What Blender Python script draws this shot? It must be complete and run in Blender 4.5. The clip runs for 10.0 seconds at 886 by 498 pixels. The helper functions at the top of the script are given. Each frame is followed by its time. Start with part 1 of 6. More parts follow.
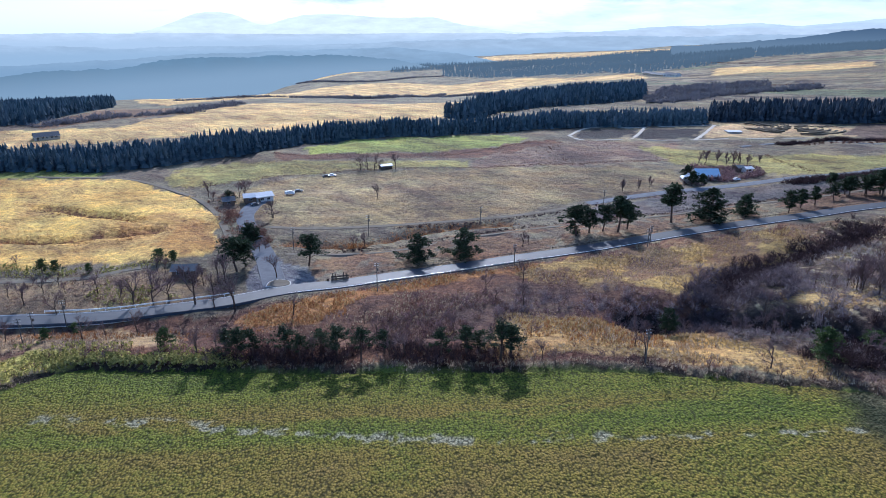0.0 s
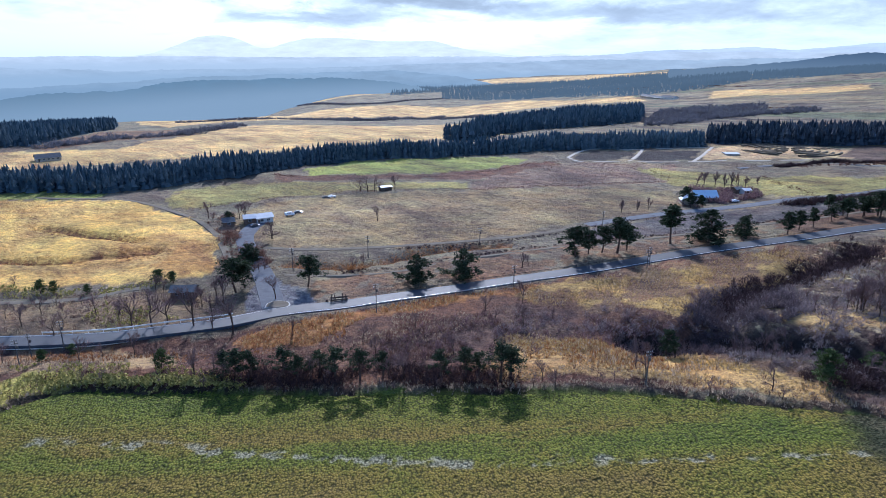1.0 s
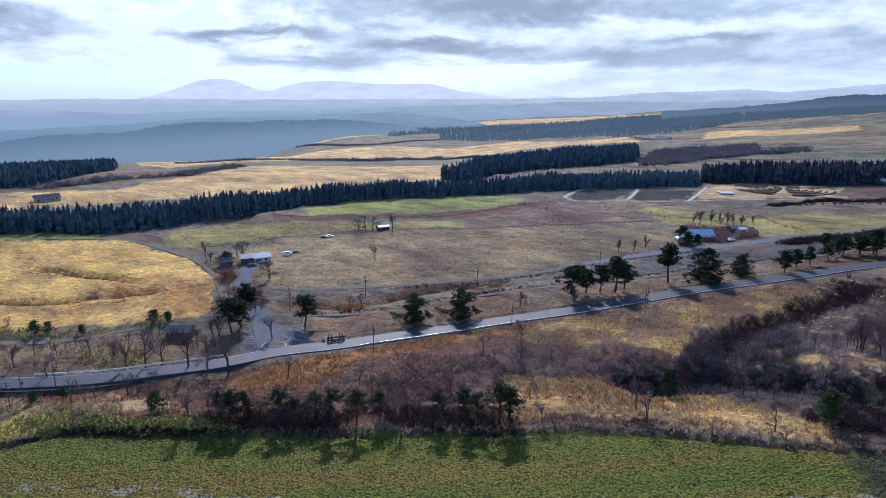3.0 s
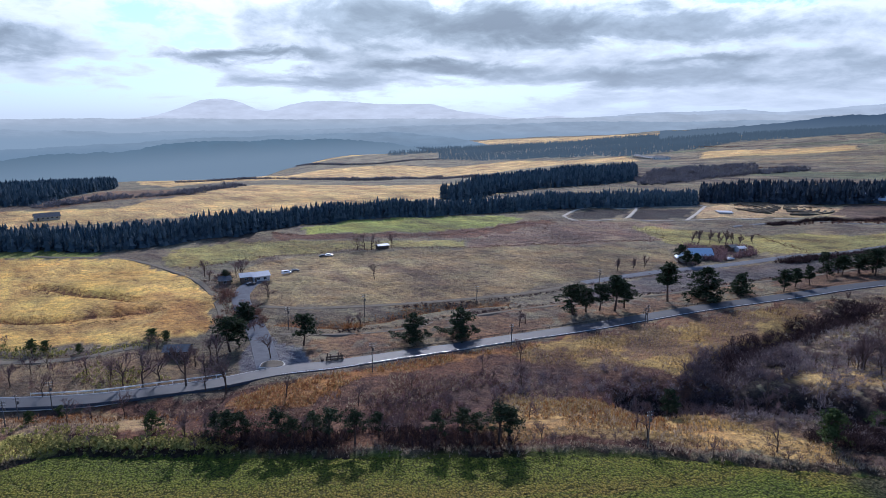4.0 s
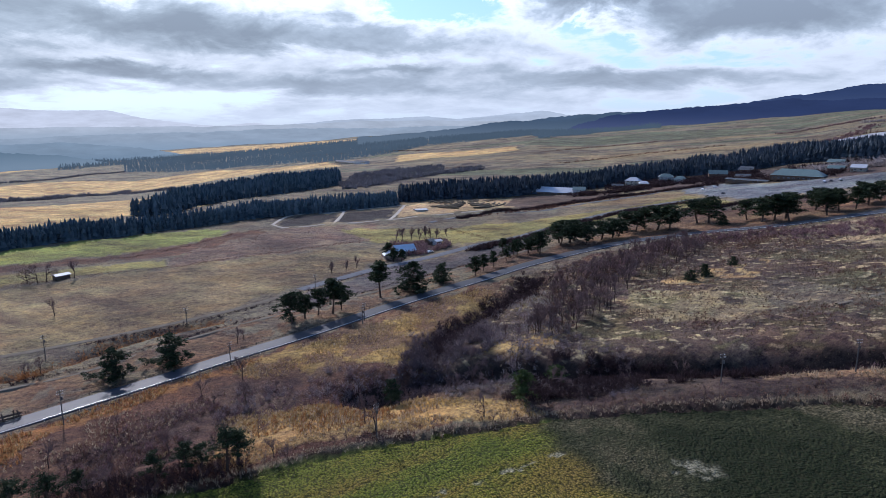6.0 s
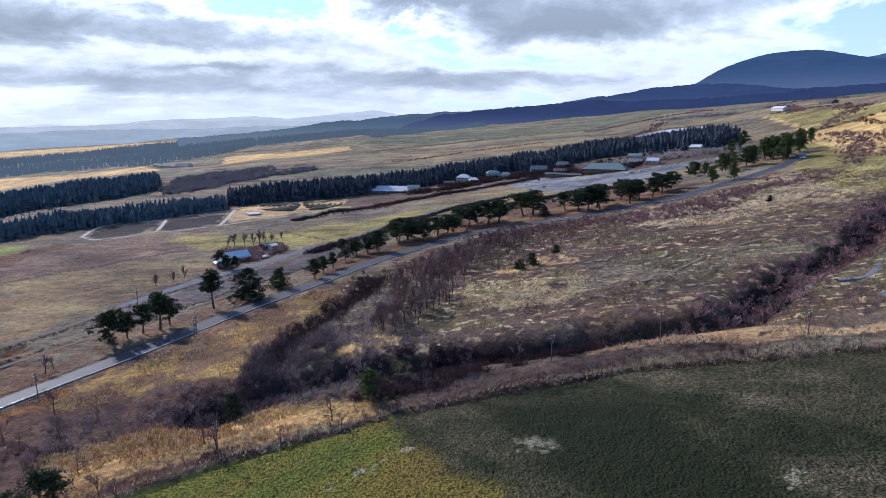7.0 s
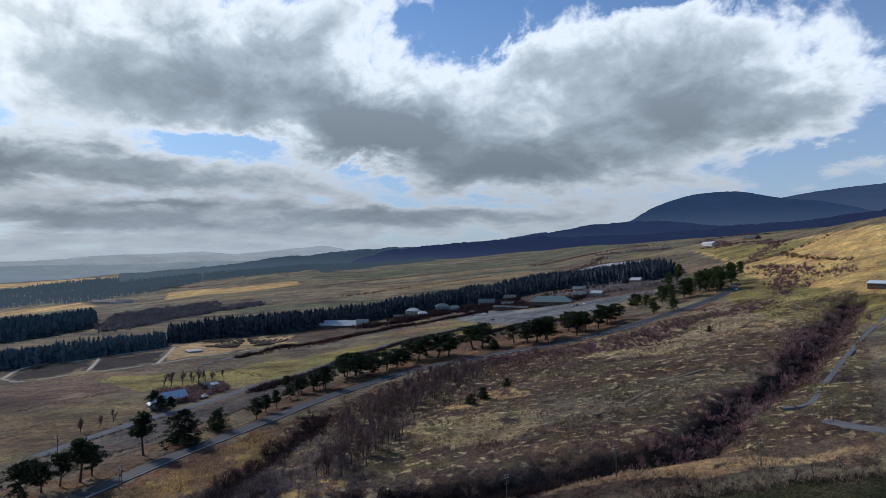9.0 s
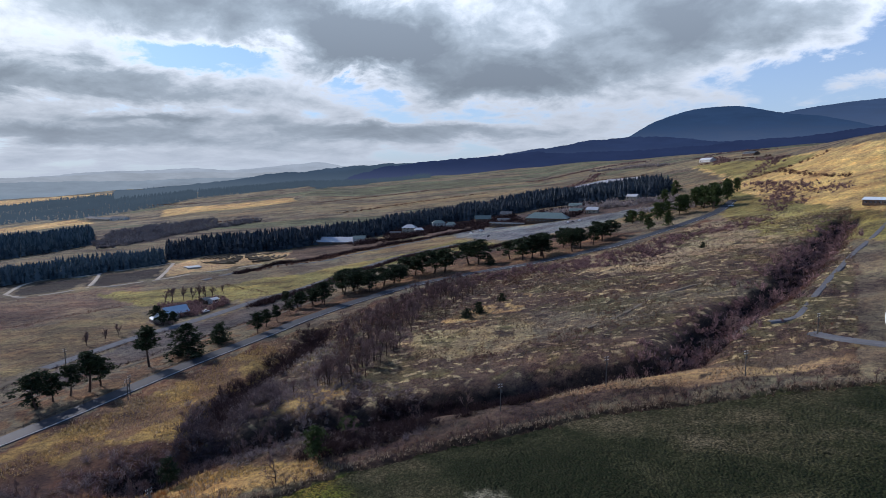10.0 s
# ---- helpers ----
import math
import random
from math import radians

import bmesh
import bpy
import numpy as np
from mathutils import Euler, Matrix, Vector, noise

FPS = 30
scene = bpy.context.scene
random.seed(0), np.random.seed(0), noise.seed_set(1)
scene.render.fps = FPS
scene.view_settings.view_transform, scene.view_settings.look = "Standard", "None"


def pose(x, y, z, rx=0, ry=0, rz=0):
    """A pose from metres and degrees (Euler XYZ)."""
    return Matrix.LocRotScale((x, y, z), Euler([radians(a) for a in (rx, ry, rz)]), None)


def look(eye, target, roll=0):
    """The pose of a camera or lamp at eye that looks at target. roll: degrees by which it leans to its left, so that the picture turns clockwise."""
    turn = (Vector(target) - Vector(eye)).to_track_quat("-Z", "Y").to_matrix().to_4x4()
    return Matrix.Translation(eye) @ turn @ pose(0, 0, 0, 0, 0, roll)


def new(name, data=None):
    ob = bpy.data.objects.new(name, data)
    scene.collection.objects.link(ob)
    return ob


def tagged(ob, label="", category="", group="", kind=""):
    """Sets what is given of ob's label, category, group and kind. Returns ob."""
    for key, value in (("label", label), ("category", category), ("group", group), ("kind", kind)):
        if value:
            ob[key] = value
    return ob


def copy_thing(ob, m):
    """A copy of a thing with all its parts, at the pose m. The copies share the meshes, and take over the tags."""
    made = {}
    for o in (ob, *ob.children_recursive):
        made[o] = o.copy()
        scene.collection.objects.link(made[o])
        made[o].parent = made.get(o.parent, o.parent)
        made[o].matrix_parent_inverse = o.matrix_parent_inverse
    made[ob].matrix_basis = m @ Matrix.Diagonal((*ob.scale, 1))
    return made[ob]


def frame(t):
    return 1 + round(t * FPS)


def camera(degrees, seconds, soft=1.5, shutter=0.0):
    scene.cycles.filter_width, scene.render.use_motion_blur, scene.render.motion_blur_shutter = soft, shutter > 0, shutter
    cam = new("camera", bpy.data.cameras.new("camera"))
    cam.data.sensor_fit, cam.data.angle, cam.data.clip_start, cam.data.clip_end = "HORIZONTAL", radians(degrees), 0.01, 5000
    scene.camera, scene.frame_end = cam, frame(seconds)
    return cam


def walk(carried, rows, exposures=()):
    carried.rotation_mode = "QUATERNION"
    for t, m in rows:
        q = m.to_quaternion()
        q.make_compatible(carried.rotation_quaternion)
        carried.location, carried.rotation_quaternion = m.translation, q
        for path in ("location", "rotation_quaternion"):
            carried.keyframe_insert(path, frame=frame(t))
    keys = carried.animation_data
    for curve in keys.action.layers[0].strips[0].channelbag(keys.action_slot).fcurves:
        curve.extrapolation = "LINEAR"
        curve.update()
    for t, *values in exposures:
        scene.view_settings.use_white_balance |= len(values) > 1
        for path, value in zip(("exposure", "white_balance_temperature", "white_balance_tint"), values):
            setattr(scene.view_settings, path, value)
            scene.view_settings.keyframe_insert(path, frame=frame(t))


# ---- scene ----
cam = camera(71.08, 10.0, soft=0.5)
PATH = [
    (0.00, pose(0, 0, 75, 70.61, -0.09, 0.21)),
    (0.50, pose(0, 0, 75, 71.16, -0.11, 0.20)),
    (1.00, pose(0, 0, 75, 72.56, -0.15, 0.17)),
    (1.50, pose(0, 0, 75, 73.80, -0.09, 0.10)),
    (2.00, pose(0, 0, 75, 74.54, -0.12, 0.04)),
    (2.50, pose(0, 0, 75, 75.32, -0.09, -0.03)),
    (4.00, pose(0, 0, 75, 77.93, -0.13, -0.14)),
    (4.50, pose(0, 0, 75, 78.48, -0.22, -0.37)),
    (5.00, pose(0, 0, 75, 78.50, -0.18, -7.02)),
    (5.50, pose(0, 0, 75, 78.54, 0.08, -17.77)),
    (6.00, pose(0, 0, 75, 78.54, 0.18, -26.84)),
    (6.20, pose(0, 0, 75, 78.52, 0.26, -30.32)),
    (6.75, pose(0, 0, 75, 78.46, 0.39, -38.98)),
    (7.30, pose(0, 0, 75, 78.40, 0.48, -44.20)),
    (7.50, pose(0, 0, 75, 78.50, 0.48, -45.02)),
    (8.00, pose(0, 0, 75, 82.25, 0.47, -45.84)),
    (8.50, pose(0, 0, 75, 90.19, 0.50, -46.40)),
    (9.00, pose(0, 0, 75, 90.69, 0.52, -46.67)),
    (9.50, pose(0, 0, 75, 90.38, 0.51, -46.91)),
    (10.00, pose(0, 0, 75, 83.00, 0.54, -47.01)),
]
walk(cam, PATH, ((0.0, 0.74, 5150, 16), (2.5, 0.50, 5250, 21), (4.5, 0.17, 5450, 20), (6.0, 0.19, 5550, 21), (7.5, 0.52, 5550, 22),
    (8.0, 0.26, 5700, 19), (8.5, -0.4, 5850, 16), (9.5, -0.5, 5850, 15), (10.0, -0.18, 5800, 19)))

# ---- light ----
SUN_AZ, SUN_EL = 4.0, 32.0          # degrees: west of straight ahead, above the horizon
s_az, s_el = radians(-SUN_AZ), radians(SUN_EL)
TO_SUN = Vector((math.sin(s_az) * math.cos(s_el), math.cos(s_az) * math.cos(s_el), math.sin(s_el)))
sun_data = bpy.data.lights.new("sun", "SUN")
sun_data.energy, sun_data.angle, sun_data.color = 5.0, radians(0.6), (1.0, 0.93, 0.82)
sun = new("sun", sun_data)
sun.matrix_world = look(TO_SUN * 1000, (0, 0, 0))


class Nodes:
    """Small helper for building node trees."""

    def __init__(self, tree):
        self.t = tree
        tree.nodes.clear()

    def n(self, kind, inputs=None, **props):
        node = self.t.nodes.new(kind)
        if "op" in props:
            node.operation = props["op"]
        if "clamp" in props:
            node.use_clamp = props["clamp"]
        for k, v in (inputs or {}).items():
            if isinstance(v, bpy.types.NodeSocket):
                self.t.links.new(v, node.inputs[k])
            else:
                node.inputs[k].default_value = v
        return node

    def math(self, op, a, b=0.0, c=0.0, clamp=False):
        return self.n("ShaderNodeMath", {0: a, 1: b, 2: c}, op=op, clamp=clamp).outputs[0]

    def vec(self, op, a, b=(0, 0, 0)):
        return self.n("ShaderNodeVectorMath", {0: a, 1: b}, op=op).outputs[0]

    def noise(self, vector, scale, detail=3.0, rough=0.55, distort=0.0):
        return self.n("ShaderNodeTexNoise", {"Vector": vector, "Scale": scale, "Detail": detail, "Roughness": rough, "Distortion": distort}).outputs["Fac"]

    def ramp(self, fac, *stops):
        node = self.n("ShaderNodeValToRGB", {"Fac": fac})
        el = node.color_ramp.elements
        while len(el) < len(stops):
            el.new(0.5)
        for e, (p, c) in zip(el, stops):
            e.position, e.color = p, (*c, 1) if len(c) == 3 else c
        return node.outputs[0]

    def span(self, v, a, b, c=0.0, d=1.0, smooth=False):
        node = self.n("ShaderNodeMapRange", {"Value": v, "From Min": a, "From Max": b, "To Min": c, "To Max": d})
        node.interpolation_type = "SMOOTHSTEP" if smooth else "LINEAR"
        return node.outputs[0]

    def mix(self, fac, a, b, blend="MIX"):
        node = self.n("ShaderNodeMix")
        node.data_type, node.blend_type = "RGBA", blend
        for i, v in ((0, fac), (6, a), (7, b)):
            if isinstance(v, bpy.types.NodeSocket):
                self.t.links.new(v, node.inputs[i])
            else:
                node.inputs[i].default_value = v
        return node.outputs[2]


# sky: clear blue above broken winter cloud, white glare round the sun
world = bpy.data.worlds.new("sky")
scene.world = world
world.use_nodes = True
w = Nodes(world.node_tree)
way = w.n("ShaderNodeTexCoord").outputs["Generated"]
sep = w.n("ShaderNodeSeparateXYZ", {0: way})
sx, sy, sz = sep.outputs
az = w.math("MULTIPLY", w.math("ARCTAN2", sx, sy), 57.2958)
el = w.math("MULTIPLY", w.math("ARCSINE", sz), 57.2958)
low = w.math("MULTIPLY", w.math("LOGARITHM", w.math("MAXIMUM", w.math("ADD", el, 4.0), 1.0), 2.0), 9.0)
flat = w.n("ShaderNodeCombineXYZ", {0: w.math("MULTIPLY", az, 0.055), 1: w.math("MULTIPLY", low, 0.11), 2: 3.1}).outputs[0]
big = w.noise(flat, 1.0, 7.0, 0.56, 0.25)
fine = w.noise(w.vec("ADD", flat, (7.3, 2.2, 0.0)), 3.4, 6.0, 0.6, 0.3)


billow = w.noise(w.vec("ADD", flat, (1.7, 9.1, 4.0)), 2.2, 6.0, 0.62, 0.4)
billow_b = w.noise(w.vec("ADD", flat, (8.7, 3.3, 1.0)), 2.6, 6.0, 0.62, 0.4)
azw = w.math("ADD", az, w.math("MULTIPLY", w.math("SUBTRACT", billow, 0.5), 16.0))
elw = w.math("ADD", el, w.math("MULTIPLY", w.math("SUBTRACT", billow_b, 0.5), w.math("ADD", w.math("MULTIPLY", w.math("MAXIMUM", el, 0.0), 0.55), 1.0)))


def cloud_bank(a, e, wa, we, gain):
    """A soft bank of cloud centred at azimuth a (to the right), elevation e."""
    u = w.math("DIVIDE", w.math("SUBTRACT", azw, a), wa)
    v = w.math("DIVIDE", w.math("SUBTRACT", elw, e), we)
    r = w.math("ADD", w.math("MULTIPLY", u, u), w.math("MULTIPLY", v, v))
    return w.math("MULTIPLY", w.math("EXPONENT", w.math("MULTIPLY", r, -1.0)), gain)


density = w.math("ADD", w.math("MULTIPLY", w.math("SUBTRACT", big, 0.47), 1.3), w.math("MULTIPLY", w.math("SUBTRACT", fine, 0.5), 0.95))
for bank in ((27, 15, 13, 4.0, 0.6), (42, 12, 9, 3.0, 0.5), (64, 13.5, 12, 5.0, 0.46), (41, 11.5, 7, 2.6, 0.5), (52, 8, 6, 1.6, 0.4), (-40, 12, 13, 6.0, 0.4), (16, 7.2, 16, 1.5, 0.6), (0, 8.4, 15, 1.9, 0.6),
    (44, 3.6, 12, 0.7, 0.6), (15, 3.2, 10, 0.7, 0.7), (-18, 5.0, 6, 0.6, 0.8), (1, 4.1, 6, 0.6, 0.8), (-36, 5.2, 6, 1.0, 0.7),
    (-10, 3.0, 8, 0.5, 0.6), (22, 4.6, 8, 0.5, 0.5),(50, 22, 6, 3.0, -0.6), (40, 8.0, 2.5, 1.0, -0.3), (55, 8.2, 9, 2.4, 0.55),
    (44, 10.5, 6, 1.5, 0.4), (26, 10.2, 6, 1.0, -0.4), (79, 8.0, 5, 0.8, -0.35), (73, 11.5, 9, 2.6, 0.45), (70, 23, 12, 2.5, -0.5),
    (5, 14, 9, 3.0, 0.08), (13, 17, 7, 5.0, 0.12)):
    density = w.math("ADD", density, cloud_bank(*bank))
density = w.math("SUBTRACT", density, w.span(el, 24.0, 38.0, 0.0, 1.2, True))
density = w.math("SUBTRACT", density, w.span(w.math("ABSOLUTE", w.math("SUBTRACT", az, 25.0)), 70.0, 110.0, 0.0, 0.7, True))
to_sun = w.n("ShaderNodeVectorMath", {0: way, 1: TO_SUN}, op="DOT_PRODUCT").outputs["Value"]
glare = w.math("POWER", w.math("MAXIMUM", to_sun, 0.0), 14.0)
cover = w.span(density, -0.08, 0.16, smooth=True)
body = w.ramp(w.span(density, 0.0, 0.85), (0.0, (0.985, 1.015, 0.955)), (0.22, (0.75, 0.80, 0.765)), (0.5, (0.430, 0.492, 0.490)),
    (0.8, (0.290, 0.339, 0.344)), (1.0, (0.237, 0.277, 0.287)))
body = w.mix(1.0, body, w.ramp(glare, (0.0, (1.0, 1.02, 1.06)), (0.5, (1.12, 1.12, 1.1)), (1.0, (1.7, 1.65, 1.55))), "MULTIPLY")
body = w.mix(1.0, body, w.ramp(w.span(el, 5.0, 14.0), (0.0, (1.0, 1.0, 1.0)), (1.0, (1.75, 1.75, 1.75))), "MULTIPLY")
clear = w.n("ShaderNodeTexSky")
clear.sky_type, clear.sun_disc, clear.air_density, clear.dust_density = "NISHITA", False, 1.0, 0.6
clear.sun_elevation, clear.sun_rotation = radians(SUN_EL), radians(-SUN_AZ)
blue = w.mix(1.0, clear.outputs[0], (0.088, 0.134, 0.172, 1), "MULTIPLY")
blue = w.mix(w.span(el, 4.0, 24.0, 0.5, 0.08), blue, (0.76, 0.86, 0.97, 1))
blue = w.mix(w.span(glare, 0.25, 0.7, 0.0, 0.8, True), blue, (0.98, 1.0, 1.02, 1))
sky = w.mix(cover, blue, body)
veil = w.math("MULTIPLY", w.math("EXPONENT", w.math("MULTIPLY", w.math("MAXIMUM", el, 0.0), -0.33)), 0.82)
sky = w.mix(veil, sky, w.ramp(glare, (0.0, (0.645, 0.72, 0.755)), (0.35, (0.655, 0.715, 0.735)), (1.0, (0.68, 0.72, 0.72))))
out = w.n("ShaderNodeBackground", {"Color": sky, "Strength": 0.84})
w.n("ShaderNodeOutputWorld", {"Surface": out.outputs[0]})

# ---- materials ----


def surface(name, dark, light, rough=0.85, scale=1.0, fine=12.0, bump=0.3, metal=0.0, translucent=0.0, island=False, spec=0.05):
    """A weathered surface between two colours: broad stains, fine grain and relief."""
    m = bpy.data.materials.new(name)
    m.use_nodes = True
    k = Nodes(m.node_tree)
    p = k.n("ShaderNodeTexCoord").outputs["Object"]
    a, b = k.noise(p, scale, 4.0, 0.6), k.noise(p, scale * fine, 3.0, 0.6)
    v = k.math("ADD", k.math("MULTIPLY", a, 0.6), k.math("MULTIPLY", b, 0.4))
    if island:
        v = k.math("ADD", k.math("MULTIPLY", v, 0.55), k.math("MULTIPLY", k.n("ShaderNodeNewGeometry").outputs["Random Per Island"], 0.45))
    rnd = k.n("ShaderNodeObjectInfo").outputs["Random"]
    col = k.ramp(k.span(v, 0.25, 0.75), (0.0, dark), (1.0, light))
    col = k.mix(1.0, col, k.ramp(rnd, (0.0, (0.86, 0.86, 0.86)), (1.0, (1.12, 1.1, 1.06))), "MULTIPLY")
    ins = {"Base Color": col, "Roughness": rough, "Metallic": metal, "Specular IOR Level": spec}
    if bump:
        ins["Normal"] = k.n("ShaderNodeBump", {"Height": b, "Strength": bump, "Distance": 0.05}).outputs[0]
    shade = k.n("ShaderNodeBsdfPrincipled", ins).outputs[0]
    if translucent:
        thin = k.n("ShaderNodeBsdfTranslucent", {"Color": col}).outputs[0]
        shade = k.n("ShaderNodeMixShader", {0: translucent, 1: shade, 2: thin}).outputs[0]
    k.n("ShaderNodeOutputMaterial", {"Surface": shade})
    return m


def ground_material():
    """Land cover by area, with tussock, stain and grain variation and fine relief."""
    m = bpy.data.materials.new("land")
    m.use_nodes = True
    k = Nodes(m.node_tree)
    p = k.n("ShaderNodeNewGeometry").outputs["Position"]
    attr = k.n("ShaderNodeAttribute")
    attr.attribute_name = "cover"
    col = attr.outputs["Color"]
    wide = k.noise(p, 0.02, 6.0, 0.6, 0.5)
    turned = k.n("ShaderNodeVectorRotate", {"Vector": p, "Axis": (0.0, 0.0, 1.0), "Angle": radians(48)}).outputs[0]
    bald = k.noise(k.vec("MULTIPLY", turned, (0.85, 1.0, 0.0)), 0.26, 3.0, 0.5, 0.4)
    bald = k.math("MULTIPLY", k.span(bald, 0.55, 0.64, smooth=True), attr.outputs["Alpha"])
    mossy = k.math("MULTIPLY", k.span(k.noise(k.vec("ADD", turned, (50.0, 9.0, 0.0)), 0.05, 5.0, 0.6, 0.5), 0.50, 0.60, smooth=True), attr.outputs["Alpha"])
    col = k.mix(mossy, col, (0.105, 0.092, 0.054, 1))
    col = k.mix(bald, col, (0.31, 0.265, 0.165, 1))
    mid = k.noise(k.vec("MULTIPLY", p, (0.8, 1.7, 1.0)), 0.10, 8.0, 0.78, 0.3)
    tuft = k.noise(p, 0.55, 6.0, 0.75, 0.2)
    grain = k.noise(k.vec("MULTIPLY", p, (1.0, 1.5, 1.0)), 1.9, 6.0, 0.8)
    v = k.math("ADD", k.math("MULTIPLY", wide, 0.11), k.math("ADD", k.math("MULTIPLY", mid, 0.26), k.math("ADD", k.math("MULTIPLY", tuft, 0.33), k.math("MULTIPLY", grain, 0.30))))
    hue = k.ramp(k.noise(k.vec("ADD", p, (900.0, 300.0, 0.0)), 0.045, 6.0, 0.65, 0.4), (0.32, (0.91, 1.0, 1.0)), (0.5, (1.0, 1.0, 1.0)),
    (0.68, (1.10, 0.98, 0.91)))
    col = k.mix(1.0, col, hue, "MULTIPLY")
    tone = k.ramp(k.span(v, 0.415, 0.595), (0.0, (0.27, 0.21, 0.31)), (0.42, (0.93, 0.92, 0.91)), (1.0, (1.9, 1.83, 1.52)))
    col = k.mix(1.0, col, tone, "MULTIPLY")
    col = k.n("ShaderNodeHueSaturation", {"Saturation": 1.06, "Color": col}).outputs[0]
    col = k.mix(1.0, col, (1.03, 0.99, 0.99, 1), "MULTIPLY")
    streak = k.noise(k.vec("MULTIPLY", turned, (0.30, 1.0, 1.0)), 0.05, 9.0, 0.74, 0.4)
    col = k.mix(1.0, col, k.ramp(streak, (0.36, (0.56, 0.50, 0.60)), (0.5, (1.0, 0.99, 1.0)), (0.64, (1.36, 1.36, 1.2))), "MULTIPLY")
    h = k.math("ADD", k.math("MULTIPLY", mid, 1.6), k.math("ADD", k.math("MULTIPLY", tuft, 0.7), k.math("MULTIPLY", grain, 0.2)))
    nrm = k.n("ShaderNodeBump", {"Height": h, "Strength": 1.0, "Distance": 1.3}).outputs[0]
    b = k.n("ShaderNodeBsdfPrincipled", {"Base Color": col, "Roughness": 0.95, "Specular IOR Level": 0.1, "Normal": nrm})
    k.n("ShaderNodeOutputMaterial", {"Surface": b.outputs[0]})
    return m


def crop_material():
    """Leaves that turn from green to yellow and brown in patches across the field."""
    m = bpy.data.materials.new("crop_leaf")
    m.use_nodes = True
    k = Nodes(m.node_tree)
    p = k.n("ShaderNodeNewGeometry").outputs["Position"]
    blot = k.noise(k.vec("MULTIPLY", p, (0.45, 1.0, 1.0)), 0.06, 6.0, 0.62, 0.5)
    y = k.math("ADD", k.n("ShaderNodeSeparateXYZ", {0: p}).outputs[1], k.math("MULTIPLY", k.math("SUBTRACT", blot, 0.5), 26.0))
    rows = [(-0.8, 120.3), (-0.8, 111.8), (-0.7, 107.1), (-0.7, 102.4), (-0.7, 98.1), (-0.6, 92.6), (-0.5, 80.4)]
    y0, y1 = rows[-1][1], rows[0][1]
    at = [(q[1] - y0) / (y1 - y0) for q in rows[::-1]]
    band = k.ramp(k.span(y, y0, y1), *[(u, (g, g, g)) for u, g in zip(at, (0.62, 0.70, 0.30, 0.35, 0.62, 0.42, 0.28))])
    v = k.math("ADD", k.math("MULTIPLY", band, 0.5), k.math("ADD", k.math("MULTIPLY", blot, 0.62), -0.03))
    leafy = k.noise(p, 1.1, 5.0, 0.75)
    v = k.math("ADD", v, k.math("MULTIPLY", k.math("SUBTRACT", leafy, 0.5), 0.35))
    col = k.ramp(k.span(v, 0.30, 0.80), (0.0, (0.078, 0.112, 0.018)), (0.35, (0.150, 0.160, 0.023)), (0.62, (0.200, 0.152, 0.030)),
    (1.0, (0.180, 0.118, 0.042)))
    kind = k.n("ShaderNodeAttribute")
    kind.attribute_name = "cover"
    # darker leaf colours that paint a cloud's shadow on the crop
    cloud_shaded = k.ramp(k.span(k.math("ADD", k.math("MULTIPLY", k.noise(k.vec("MULTIPLY", p, (1.0, 0.5, 1.0)), 0.045, 6.0, 0.6, 0.4), 0.8), k.math("MULTIPLY", leafy, 0.25)), 0.42, 0.63), (0.0, (0.017, 0.024, 0.010)), (0.4, (0.046, 0.050, 0.024)), (0.75, (0.095, 0.082, 0.047)), (1.0, (0.16, 0.135, 0.085)))
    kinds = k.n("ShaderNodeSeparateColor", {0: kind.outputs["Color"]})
    col = k.mix(kinds.outputs[0], col, cloud_shaded)
    col = k.mix(k.math("MULTIPLY", kinds.outputs[1], 0.85), col, (0.30, 0.28, 0.20, 1))
    col = k.mix(1.0, col, k.ramp(leafy, (0.35, (0.72, 0.74, 0.75)), (0.65, (1.3, 1.28, 1.2))), "MULTIPLY")
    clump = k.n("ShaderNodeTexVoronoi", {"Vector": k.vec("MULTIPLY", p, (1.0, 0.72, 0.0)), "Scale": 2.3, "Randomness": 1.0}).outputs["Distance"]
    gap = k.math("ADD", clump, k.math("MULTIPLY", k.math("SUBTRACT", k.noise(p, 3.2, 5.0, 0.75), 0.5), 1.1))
    # colour falls to near-black between the clumps
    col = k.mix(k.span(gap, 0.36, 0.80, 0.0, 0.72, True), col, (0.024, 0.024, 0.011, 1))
    tall = k.math("SUBTRACT", k.math("MULTIPLY", k.noise(p, 6.0, 4.0, 0.7), 0.35), clump)
    nrm = k.n("ShaderNodeBump", {"Height": tall, "Strength": 1.0, "Distance": 0.45}).outputs[0]
    a = k.n("ShaderNodeBsdfPrincipled", {"Base Color": col, "Roughness": 0.8, "Specular IOR Level": 0.06, "Normal": nrm}).outputs[0]
    b = k.n("ShaderNodeBsdfTranslucent", {"Color": col}).outputs[0]
    k.n("ShaderNodeOutputMaterial", {"Surface": k.n("ShaderNodeMixShader", {0: 0.25, 1: a, 2: b}).outputs[0]})
    return m


